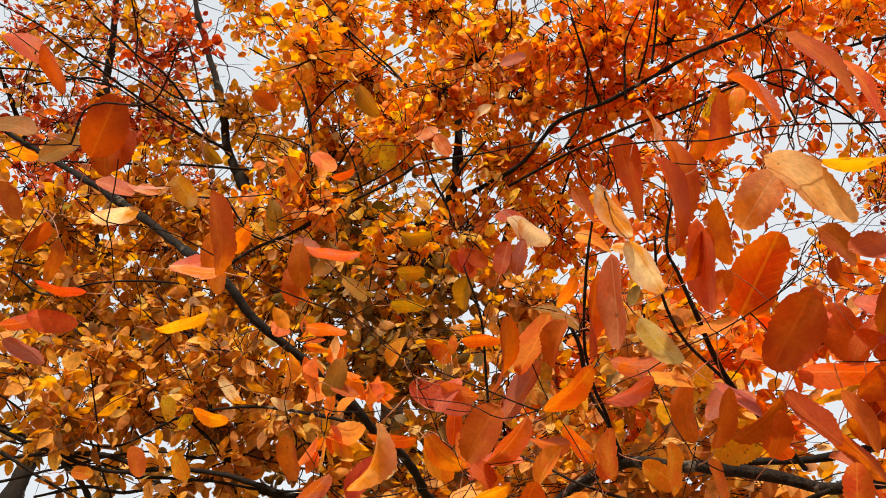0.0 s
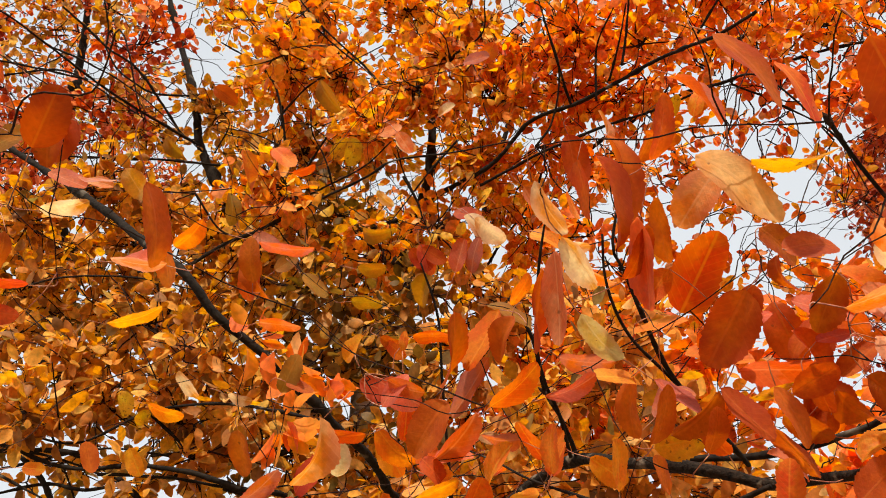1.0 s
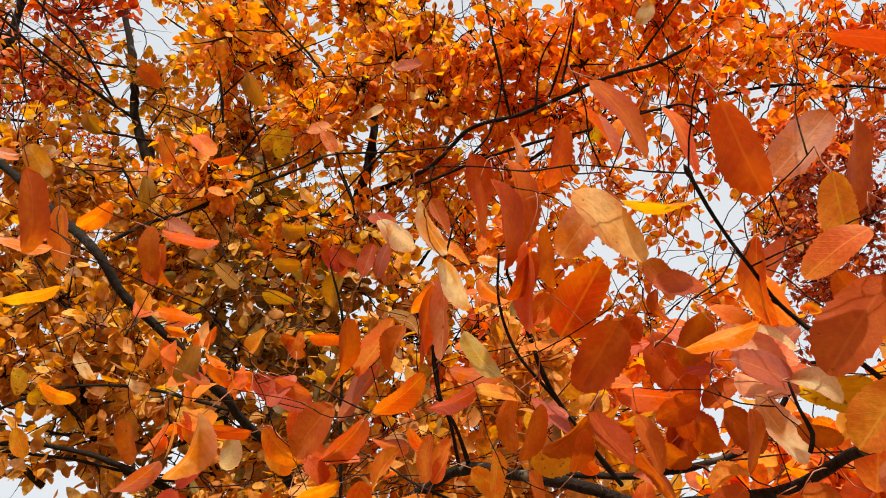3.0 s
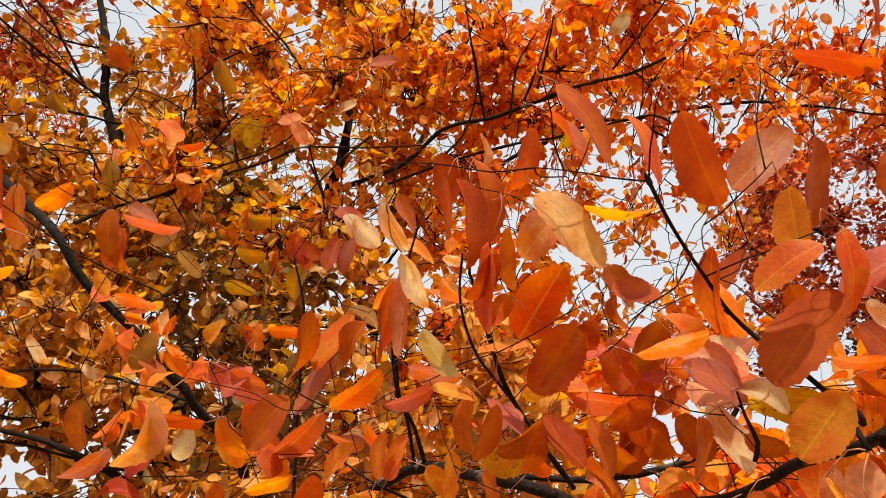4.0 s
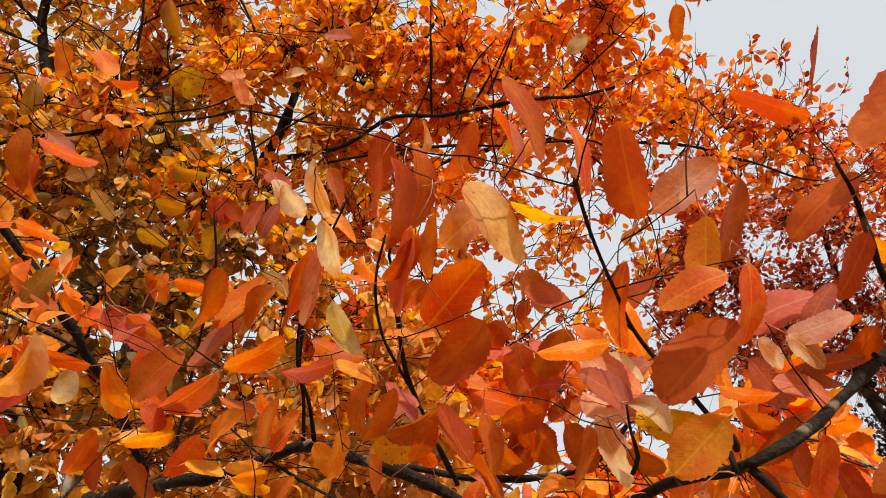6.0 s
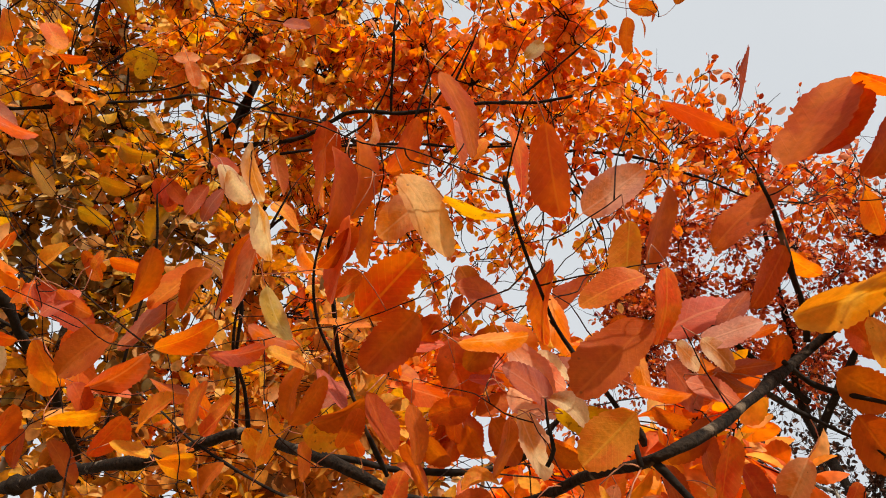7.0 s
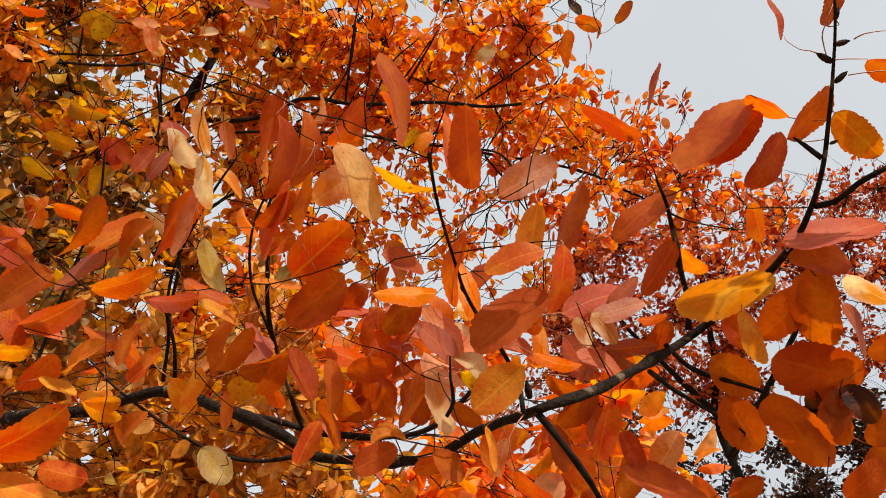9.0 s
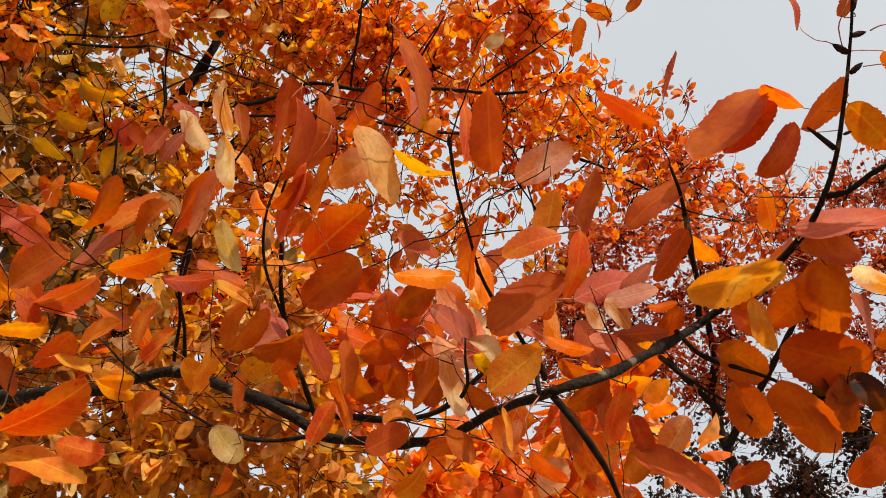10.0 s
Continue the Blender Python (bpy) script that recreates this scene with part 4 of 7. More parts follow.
near_tree.bough((-2.398, 3.187, 4.599), 0.33, 323, "olive", 0.058)
near_tree.bough((-0.368, 1.865, 3.486), 0.20, 148, "olive", 0.058)
near_tree.bough((-0.218, 2.231, 3.716), 0.23, 148, "olive", 0.058)
near_tree.bough((-0.051, 1.999, 3.618), 0.21, 148, "olive", 0.058)
near_tree.bough((-0.251, 2.042, 3.376), 0.20, 148, "olive", 0.058)
near_tree.bough((-0.092, 2.138, 3.402), 0.21, 148, "olive", 0.058)
near_tree.bough((-0.470, 2.286, 3.641), 0.23, 148, "olive", 0.058)
near_tree.bough((0.038, 2.332, 3.682), 0.24, 148, "olive", 0.058)
near_tree.bough((-0.400, 2.067, 2.932), 0.18, 88, "brown", 0.058)
near_tree.bough((-0.210, 2.277, 3.154), 0.20, 148, "brown", 0.058)
near_tree.bough((-0.615, 2.068, 2.932), 0.18, 148, "brown", 0.058)
near_tree.bough((-0.008, 2.232, 3.269), 0.21, 148, "brown", 0.058)
near_tree.bough((0.145, 1.947, 3.246), 0.19, 148, "brown", 0.058)
near_tree.bough((0.248, 1.987, 3.606), 0.21, 148, "brown", 0.058)
near_tree.bough((0.426, 2.090, 3.586), 0.22, 247, "brown", 0.058)
near_tree.bough((-0.166, 2.344, 3.015), 0.20, 148, "brown", 0.058)
near_tree.bough((0.280, 2.674, 3.472), 0.26, 285, "orange", 0.058)
near_tree.bough((0.454, 2.238, 3.324), 0.23, 285, "orange", 0.058)
near_tree.bough((0.591, 1.979, 3.375), 0.22, 285, "orange", 0.058)
near_tree.bough((0.081, 2.608, 3.218), 0.25, 285, "orange", 0.058)
near_tree.bough((0.427, 2.282, 3.066), 0.22, 285, "orange", 0.058)
near_tree.bough((0.689, 2.215, 3.257), 0.23, 285, "orange", 0.058)
near_tree.bough((0.931, 2.259, 3.743), 0.21, 171, "orange", 0.058)
near_tree.bough((1.165, 2.499, 3.699), 0.22, 171, "orange", 0.058)
near_tree.bough((1.239, 2.374, 3.426), 0.20, 171, "orange", 0.058)
near_tree.bough((0.861, 2.444, 3.265), 0.20, 171, "orange", 0.058)
near_tree.bough((1.328, 2.473, 3.941), 0.23, 171, "orange", 0.058)
near_tree.bough((-0.821, 2.000, 2.832), 0.19, 58, "brown", 0.058, fine=True)
near_tree.bough((-1.228, 2.239, 3.038), 0.21, 58, "brown", 0.058)
near_tree.bough((-1.444, 2.127, 3.099), 0.21, 58, "brown", 0.058)
near_tree.bough((-0.626, 2.091, 2.792), 0.19, 58, "brown", 0.058, fine=True)
near_tree.bough((-0.322, 2.155, 2.789), 0.19, 133, "brown", 0.058, fine=True)
near_tree.bough((0.029, 2.195, 2.791), 0.20, 133, "brown", 0.058)
near_tree.bough((0.394, 2.211, 2.858), 0.20, 133, "brown", 0.058)
near_tree.bough((-2.017, 2.142, 3.822), 0.28, 209, "brown", 0.058)
near_tree.bough((-2.095, 2.385, 3.573), 0.28, 209, "brown", 0.058)
near_tree.bough((-1.980, 1.856, 4.099), 0.28, 209, "brown", 0.058)
near_tree.bough((-2.330, 2.104, 4.138), 0.30, 209, "brown", 0.058)
near_tree.bough((-2.407, 2.559, 5.027), 0.31, 142, "crimson", 0.058)
near_tree.bough((-2.084, 2.450, 5.041), 0.30, 142, "crimson", 0.058)
near_tree.bough((-1.699, 2.340, 5.461), 0.32, 142, "crimson", 0.058)
near_tree.bough((-1.392, 1.877, 5.341), 0.29, 142, "crimson", 0.058)
near_tree.bough((-1.813, 2.202, 5.120), 0.29, 142, "crimson", 0.058)
near_tree.bough((-2.452, 2.506, 5.598), 0.34, 142, "crimson", 0.058)
near_tree.bough((0.473, 1.605, 4.734), 0.24, 161, "orange", 0.058)
near_tree.bough((0.719, 1.411, 4.788), 0.24, 161, "orange", 0.058)
near_tree.bough((0.882, 1.087, 4.462), 0.21, 161, "orange", 0.058)
near_tree.bough((1.156, 1.036, 4.739), 0.23, 161, "orange", 0.058)
near_tree.bough((0.706, 1.686, 4.611), 0.24, 161, "orange", 0.058)
near_tree.bough((0.878, 1.299, 4.309), 0.21, 161, "orange", 0.058)
near_tree.bough((1.228, 1.273, 4.706), 0.24, 112, "orange", 0.058)
near_tree.bough((1.323, 1.124, 4.789), 0.24, 112, "orange", 0.058)
near_tree.bough((1.422, 1.163, 4.524), 0.21, 99, "orange", 0.058)
near_tree.bough((1.776, 1.292, 4.810), 0.23, 99, "orange", 0.058)
near_tree.bough((1.454, 1.449, 4.690), 0.22, 99, "orange", 0.058)
near_tree.bough((1.326, 1.657, 4.802), 0.23, 99, "orange", 0.058)
near_tree.bough((0.974, 1.726, 4.599), 0.22, 142, "orange", 0.058)
near_tree.bough((1.713, 1.499, 4.761), 0.23, 99, "orange", 0.058)
near_tree.bough((2.384, 1.662, 5.491), 0.29, 95, "red", 0.058)
near_tree.bough((2.264, 1.314, 4.970), 0.25, 136, "red", 0.058)
near_tree.bough((2.505, 1.265, 4.935), 0.25, 136, "red", 0.058)
near_tree.bough((2.412, 1.858, 5.254), 0.28, 57, "red", 0.058)
near_tree.bough((2.820, 1.779, 5.454), 0.30, 81, "red", 0.058)
near_tree.bough((2.736, 1.406, 4.939), 0.26, 136, "red", 0.058)
near_tree.bough((3.319, 1.401, 5.453), 0.30, 95, "red", 0.058)
near_tree.bough((3.676, 1.301, 5.412), 0.30, 95, "red", 0.058)
near_tree.bough((3.542, 1.546, 5.222), 0.30, 95, "red", 0.058)
near_tree.bough((1.153, 2.391, 4.558), 0.23, 79, "orange", 0.058)
near_tree.bough((1.364, 2.286, 4.781), 0.24, 58, "orange", 0.058)
near_tree.bough((1.309, 2.511, 4.315), 0.23, 79, "orange", 0.058)
near_tree.bough((1.472, 2.325, 4.461), 0.23, 58, "orange", 0.058)
near_tree.bough((1.811, 2.628, 4.491), 0.25, 24, "orange", 0.058)
near_tree.bough((1.583, 1.849, 4.392), 0.21, 24, "orange", 0.058)
near_tree.bough((2.007, 1.996, 4.659), 0.24, 24, "orange", 0.058)
near_tree.bough((0.724, 1.674, 3.218), 0.15, 95, "orange", 0.058)
near_tree.bough((0.789, 1.584, 2.975), 0.14, 95, "orange", 0.058, fine=True)
near_tree.bough((0.895, 1.490, 2.938), 0.13, 95, "orange", 0.058, fine=True)
near_tree.bough((1.154, 1.658, 3.064), 0.15, 95, "orange", 0.058)
near_tree.bough((1.151, 1.334, 2.943), 0.13, 95, "orange", 0.058, fine=True)
near_tree.bough((0.899, 1.616, 2.816), 0.13, 95, "orange", 0.058, fine=True)
near_tree.bough((0.540, 1.426, 2.936), 0.17, 142, "brown", 0.058, fine=True)
near_tree.bough((0.508, 1.662, 2.926), 0.18, 142, "brown", 0.058, fine=True)
near_tree.bough((0.613, 1.426, 2.703), 0.16, 142, "brown", 0.058, fine=True)
near_tree.bough((0.598, 1.661, 2.660), 0.16, 142, "brown", 0.058, fine=True)
near_tree.bough((0.799, 1.643, 2.583), 0.17, 142, "brown", 0.058, fine=True)
near_tree.bough((1.059, 1.745, 2.673), 0.18, 142, "brown", 0.058, fine=True)
near_tree.bough((0.331, 1.669, 2.854), 0.17, 142, "brown", 0.058, fine=True)
near_tree.bough((0.264, 2.001, 2.879), 0.18, 85, "brown", 0.058, fine=True)
near_tree.bough((0.446, 1.765, 2.564), 0.16, 142, "brown", 0.058, fine=True)
near_tree.bough((0.206, 1.999, 2.602), 0.17, 142, "brown", 0.058, fine=True)
near_tree.bough((-0.009, 1.918, 2.955), 0.18, 85, "olive", 0.058, fine=True)
near_tree.bough((0.100, 1.882, 3.068), 0.19, 85, "olive", 0.058, fine=True)
near_tree.bough((-0.060, 2.034, 2.773), 0.17, 142, "brown", 0.058, fine=True)
near_tree.bough((0.006, 2.074, 2.576), 0.16, 142, "brown", 0.058, fine=True)
near_tree.bough((0.833, 1.121, 2.325), 0.10, 133, "orange", 0.052, fine=True)
near_tree.bough((1.043, 1.129, 2.417), 0.11, 133, "orange", 0.058, fine=True)
near_tree.bough((1.079, 0.991, 2.338), 0.10, 133, "orange", 0.058, fine=True)
near_tree.bough((1.237, 1.022, 2.541), 0.12, 133, "orange", 0.058, fine=True)
near_tree.bough((1.040, 1.231, 2.493), 0.12, 133, "orange", 0.058, fine=True)
near_tree.bough((0.736, 0.598, 2.181), 0.07, 49, "orange", 0.052, fine=True)
near_tree.bough((0.816, 0.566, 2.192), 0.07, 49, "orange", 0.052, fine=True)
near_tree.bough((0.891, 0.702, 2.191), 0.08, 49, "orange", 0.052, fine=True)
near_tree.bough((0.929, 0.612, 2.198), 0.08, 49, "orange", 0.052, fine=True)
near_tree.bough((-1.917, 2.144, 4.186), 0.25, 209, "brown", 0.058)
near_tree.bough((-1.540, 1.955, 3.963), 0.23, 209, "brown", 0.058)
near_tree.bough((-1.227, 1.752, 3.963), 0.22, 209, "brown", 0.058)
near_tree.bough((-1.041, 1.899, 3.968), 0.23, 209, "brown", 0.058)
near_tree.bough((-0.898, 2.195, 4.129), 0.25, 209, "brown", 0.058)
near_tree.bough((-1.448, 2.095, 3.775), 0.23, 209, "brown", 0.058)
near_tree.bough((-1.215, 2.197, 3.746), 0.23, 209, "brown", 0.058)
near_tree.bough((-0.998, 2.229, 3.777), 0.24, 209, "brown", 0.058)
near_tree.bough((-0.716, 2.266, 3.747), 0.24, 209, "brown", 0.058)
near_tree.bough((-1.654, 2.331, 3.680), 0.24, 209, "brown", 0.058)
near_tree.bough((-1.517, 2.750, 3.737), 0.26, 209, "brown", 0.058)
near_tree.bough((-0.989, 2.342, 3.455), 0.22, 209, "brown", 0.058)
near_tree.bough((-0.698, 2.296, 3.367), 0.22, 209, "brown", 0.058)
near_tree.bough((-0.584, 2.858, 3.659), 0.26, 209, "brown", 0.058)
near_tree.bough((-0.886, 2.412, 4.594), 0.26, 209, "gold", 0.058)
near_tree.bough((-0.665, 2.570, 4.553), 0.27, 209, "gold", 0.058)
near_tree.bough((-1.379, 2.659, 3.406), 0.24, 79, "olive", 0.058)
near_tree.bough((-1.838, 3.037, 3.504), 0.26, 79, "olive", 0.058)
near_tree.bough((-1.180, 2.966, 3.548), 0.26, 79, "olive", 0.058)
near_tree.bough((-0.686, 2.627, 3.254), 0.23, 79, "olive", 0.058)
near_tree.bough((-0.411, 2.977, 3.383), 0.25, 228, "brown", 0.058)
near_tree.bough((-0.061, 2.953, 3.482), 0.26, 228, "brown", 0.058)
near_tree.bough((-1.586, 2.582, 5.512), 0.32, 247, "brown", 0.058)
near_tree.bough((-1.195, 2.356, 5.449), 0.31, 247, "brown", 0.058)
near_tree.bough((-1.389, 2.649, 4.992), 0.30, 247, "brown", 0.058)
near_tree.bough((-0.968, 2.450, 5.112), 0.30, 247, "brown", 0.058)
near_tree.bough((-1.117, 2.834, 4.690), 0.30, 247, "brown", 0.058)
near_tree.bough((-0.714, 2.561, 4.648), 0.29, 247, "brown", 0.058)
near_tree.bough((-1.305, 3.372, 4.660), 0.32, 247, "brown", 0.058)
near_tree.bough((-0.232, 0.884, 2.397), 0.05, 15, "orange", 0.052, fine=True)
near_tree.bough((-0.180, 1.036, 2.437), 0.06, 15, "orange", 0.052, fine=True)
near_tree.bough((-0.188, 0.919, 2.296), 0.05, 15, "orange", 0.052, fine=True)
near_tree.bough((-0.124, 1.028, 2.480), 0.06, 15, "orange", 0.052, fine=True)
near_tree.bough((0.597, 1.855, 3.780), 0.17, 95, "orange", 0.058)
near_tree.bough((0.828, 2.024, 3.801), 0.18, 95, "orange", 0.058)
near_tree.bough((0.666, 2.131, 3.685), 0.18, 95, "orange", 0.058)
near_tree.bough((0.847, 2.299, 3.535), 0.18, 95, "orange", 0.058)
near_tree.bough((-0.799, 2.689, 6.847), 0.65, 209, "gold", 0.058)
near_tree.bough((0.062, 2.834, 5.905), 0.58, 209, "gold", 0.058)
near_tree.bough((-0.376, 3.772, 6.114), 0.67, 209, "gold", 0.058)
near_tree.bough((0.664, 2.631, 6.316), 0.60, 209, "gold", 0.058)
near_tree.bough((-0.922, 1.937, 7.125), 0.62, 209, "gold", 0.058)
near_tree.bough((0.289, 2.011, 7.581), 0.66, 209, "gold", 0.058)
near_tree.bough((0.597, 1.191, 5.735), 0.36, 209, "orange", 0.058)
near_tree.bough((0.284, 1.462, 5.563), 0.36, 209, "orange", 0.058)
near_tree.bough((1.156, 1.190, 5.897), 0.39, 209, "orange", 0.058)
near_tree.bough((-0.674, 2.253, 4.694), 0.26, 142, "olive", 0.058)
near_tree.bough((-0.363, 2.190, 4.349), 0.24, 142, "olive", 0.058)
near_tree.bough((-0.428, 2.384, 4.154), 0.24, 142, "olive", 0.058)
near_tree.bough((-0.352, 2.135, 4.848), 0.27, 142, "olive", 0.058)
near_tree.bough((-0.239, 2.559, 4.126), 0.25, 142, "olive", 0.058)
near_tree.bough((-0.014, 2.517, 4.319), 0.26, 142, "olive", 0.058)
near_tree.bough((-0.031, 2.578, 3.898), 0.24, 142, "olive", 0.058)
near_tree.bough((-0.234, 2.647, 3.807), 0.23, 142, "olive", 0.058)
near_tree.bough((-2.507, 2.224, 5.728), 0.31, 114, "brown", 0.058)
near_tree.bough((-2.279, 2.210, 6.073), 0.33, 114, "brown", 0.058)
near_tree.bough((-1.719, 2.211, 5.312), 0.29, 114, "brown", 0.058)
near_tree.bough((-2.632, 2.686, 5.615), 0.33, 114, "brown", 0.058)
near_tree.bough((-2.248, 2.723, 5.735), 0.33, 114, "brown", 0.058)
near_tree.bough((-1.691, 2.449, 5.845), 0.33, 114, "brown", 0.058)
near_tree.bough((-2.501, 2.077, 6.201), 0.33, 114, "brown", 0.058)
near_tree.bough((-1.630, 1.766, 5.520), 0.28, 114, "brown", 0.058)
near_tree.bough((0.081, 2.083, 2.938), 0.17, 68, "brown", 0.058, fine=True)
near_tree.bough((0.348, 2.129, 2.914), 0.18, 114, "brown", 0.058)
near_tree.bough((0.209, 1.954, 2.609), 0.15, 114, "brown", 0.058, fine=True)
near_tree.bough((0.464, 1.916, 2.650), 0.16, 114, "brown", 0.058, fine=True)
near_tree.bough((0.205, 2.203, 2.552), 0.16, 114, "brown", 0.058, fine=True)
near_tree.bough((0.432, 2.182, 2.617), 0.17, 114, "brown", 0.058, fine=True)
near_tree.bough((1.013, 2.365, 4.929), 0.24, 41, "orange", 0.058)
near_tree.bough((1.246, 2.567, 4.745), 0.24, 41, "orange", 0.058)
near_tree.bough((1.479, 2.331, 5.232), 0.26, 29, "orange", 0.058)
near_tree.bough((1.548, 2.179, 4.477), 0.22, 29, "orange", 0.058)
near_tree.bough((1.489, 2.454, 4.310), 0.22, 29, "orange", 0.058)
near_tree.bough((1.596, 1.959, 4.798), 0.22, 29, "orange", 0.058)
near_tree.bough((0.486, 1.886, 2.590), 0.15, 104, "brown", 0.058, fine=True)
near_tree.bough((0.663, 1.751, 2.572), 0.14, 104, "brown", 0.058, fine=True)
near_tree.bough((0.956, 1.999, 2.803), 0.17, 104, "brown", 0.058)
near_tree.bough((0.631, 2.079, 2.827), 0.17, 104, "brown", 0.058)
near_tree.bough((0.364, 1.963, 2.567), 0.14, 104, "brown", 0.058, fine=True)
near_tree.bough((0.196, 2.230, 2.704), 0.16, 104, "brown", 0.058, fine=True)
near_tree.bough((-0.672, 2.712, 2.983), 0.18, 79, "brown", 0.058)
near_tree.bough((-0.524, 2.650, 2.997), 0.18, 79, "brown", 0.058)
near_tree.bough((-0.860, 2.758, 3.020), 0.18, 79, "brown", 0.058)
near_tree.bough((-0.631, 2.991, 2.977), 0.19, 79, "brown", 0.058)
near_tree.bough((-0.389, 2.851, 2.991), 0.19, 133, "brown", 0.058)
near_tree.bough((-0.830, 3.303, 3.443), 0.23, 79, "brown", 0.058)
near_tree.bough((-0.572, 3.174, 3.330), 0.22, 79, "brown", 0.058)
near_tree.bough((-1.009, 3.531, 3.259), 0.23, 79, "brown", 0.058)
near_tree.bough((1.181, 1.913, 4.645), 0.16, 22, "red", 0.058)
near_tree.bough((1.439, 1.992, 4.927), 0.17, 22, "red", 0.058)
near_tree.bough((1.448, 2.306, 4.855), 0.18, 16, "red", 0.058)
near_tree.bough((1.517, 2.057, 4.648), 0.17, 16, "red", 0.058)
near_tree.bough((1.495, 1.762, 4.559), 0.16, 16, "red", 0.058)
near_tree.bough((1.612, 1.667, 4.682), 0.16, 22, "red", 0.058)
near_tree.bough((1.839, 1.712, 4.748), 0.17, 16, "red", 0.058)
near_tree.bough((1.535, 2.434, 4.593), 0.18, 16, "red", 0.058)
near_tree.bough((1.806, 2.377, 4.697), 0.18, 16, "red", 0.058)
near_tree.bough((1.635, 2.464, 4.278), 0.17, 16, "red", 0.058)
near_tree.bough((1.940, 2.157, 4.820), 0.18, 16, "red", 0.058)
near_tree.bough((2.052, 2.114, 4.605), 0.18, 16, "red", 0.058)
near_tree.bough((1.621, 2.672, 4.181), 0.17, 22, "red", 0.058)
near_tree.bough((1.986, 1.427, 5.499), 0.22, 50, "red", 0.058)
near_tree.bough((2.272, 1.423, 5.350), 0.24, 60, "red", 0.058)
near_tree.bough((2.471, 1.280, 5.407), 0.22, 34, "red", 0.058)
near_tree.bough((2.695, 1.235, 5.275), 0.22, 34, "red", 0.058)
near_tree.bough((2.533, 1.499, 5.157), 0.26, 37, "red", 0.058)
near_tree.bough((2.854, 1.340, 5.119), 0.26, 58, "red", 0.058)
near_tree.bough((3.148, 1.304, 5.025), 0.26, 50, "red", 0.058)
near_tree.bough((2.324, 1.680, 5.082), 0.24, 18, "orange", 0.058)
near_tree.bough((1.978, 1.618, 5.185), 0.24, 36, "orange", 0.058)
near_tree.bough((2.871, 1.621, 4.982), 0.26, 60, "red", 0.058)
near_tree.bough((2.581, 1.778, 4.988), 0.24, 10, "red", 0.058)
near_tree.bough((3.283, 1.089, 5.120), 0.20, 18, "crimson", 0.058)
near_tree.bough((2.399, 1.978, 5.003), 0.24, 7, "red", 0.058)
near_tree.bough((3.173, 1.541, 4.900), 0.26, 50, "red", 0.058)
near_tree.bough((2.504, 1.096, 5.446), 0.10, 12, "crimson", 0.058)
near_tree.finish(leaf_labels={"gold": "golden orange autumn leaves", "orange": "bright orange autumn leaves", "red": "red autumn leaves", "crimson": "dull crimson autumn leaves", "brown": "amber and brown autumn leaves", "olive": "olive and brown fading leaves"})

# ---- trees behind it ----
red_tree = Tree("tree", (6.998, 3.705, 0.000), "crimson-leaved autumn tree standing behind on the grass")
red_tree.branch("trunk", [(6.998, 3.705, -0.020), (7.098, 3.705, 2.000), (6.944, 4.394, 6.290), (6.362, 3.853, 6.990), (5.781, 3.312, 7.691), (5.202, 2.655, 8.479)], 0.07, 0.015, mat=BARK)
red_tree.branch("limb", [(6.944, 4.394, 6.290), (6.964, 3.466, 6.992), (6.930, 2.574, 7.694), (6.787, 1.751, 8.396)], 0.05, 0.012, mat=BARK)
red_tree.branch("limb", [(6.732, 4.186, 6.553), (5.870, 4.169, 6.989), (4.983, 4.050, 7.332), (4.387, 3.763, 7.663)], 0.04, 0.01, mat=BARK)
red_tree.bough((4.527, 3.856, 7.551), 0.54, 434, "crimson", 0.072)
red_tree.bough((5.087, 3.940, 7.476), 0.55, 434, "crimson", 0.072)
red_tree.bough((5.544, 3.513, 8.022), 0.57, 434, "crimson", 0.072)
red_tree.bough((4.848, 4.327, 7.134), 0.54, 434, "crimson", 0.072)
red_tree.bough((5.654, 4.432, 7.244), 0.57, 434, "crimson", 0.072)
red_tree.bough((5.698, 3.726, 7.266), 0.55, 434, "crimson", 0.072)
red_tree.bough((5.687, 3.000, 7.368), 0.52, 434, "crimson", 0.072)
red_tree.bough((6.319, 3.660, 7.172), 0.55, 434, "crimson", 0.072)
red_tree.bough((6.740, 3.147, 7.700), 0.57, 434, "crimson", 0.072)
red_tree.bough((6.103, 2.297, 7.333), 0.51, 434, "crimson", 0.072)
red_tree.bough((6.912, 2.112, 7.833), 0.54, 434, "crimson", 0.072)
red_tree.bough((7.388, 2.143, 7.578), 0.54, 434, "crimson", 0.072)
red_tree.bough((7.160, 2.030, 8.746), 0.59, 434, "crimson", 0.072)
red_tree.bough((7.673, 1.705, 8.866), 0.59, 434, "crimson", 0.072)
red_tree.bough((6.107, 2.344, 7.941), 0.54, 434, "crimson", 0.072)
red_tree.bough((8.285, 1.695, 8.491), 0.59, 434, "crimson", 0.072)
red_tree.bough((8.461, 2.171, 7.811), 0.58, 434, "crimson", 0.072)
red_tree.bough((4.671, 3.458, 7.551), 0.53, 434, "crimson", 0.072)
red_tree.bough((4.460, 4.412, 7.352), 0.55, 434, "crimson", 0.072)
red_tree.bough((4.672, 4.443, 6.496), 0.51, 434, "crimson", 0.072)
red_tree.bough((6.110, 4.673, 7.089), 0.58, 434, "crimson", 0.072)
red_tree.bough((6.511, 4.187, 6.944), 0.57, 434, "crimson", 0.072)
red_tree.bough((7.184, 3.974, 7.258), 0.59, 396, "crimson", 0.072)
red_tree.bough((7.425, 3.078, 7.625), 0.58, 396, "crimson", 0.072)
red_tree.bough((8.043, 2.742, 7.314), 0.57, 396, "crimson", 0.072)
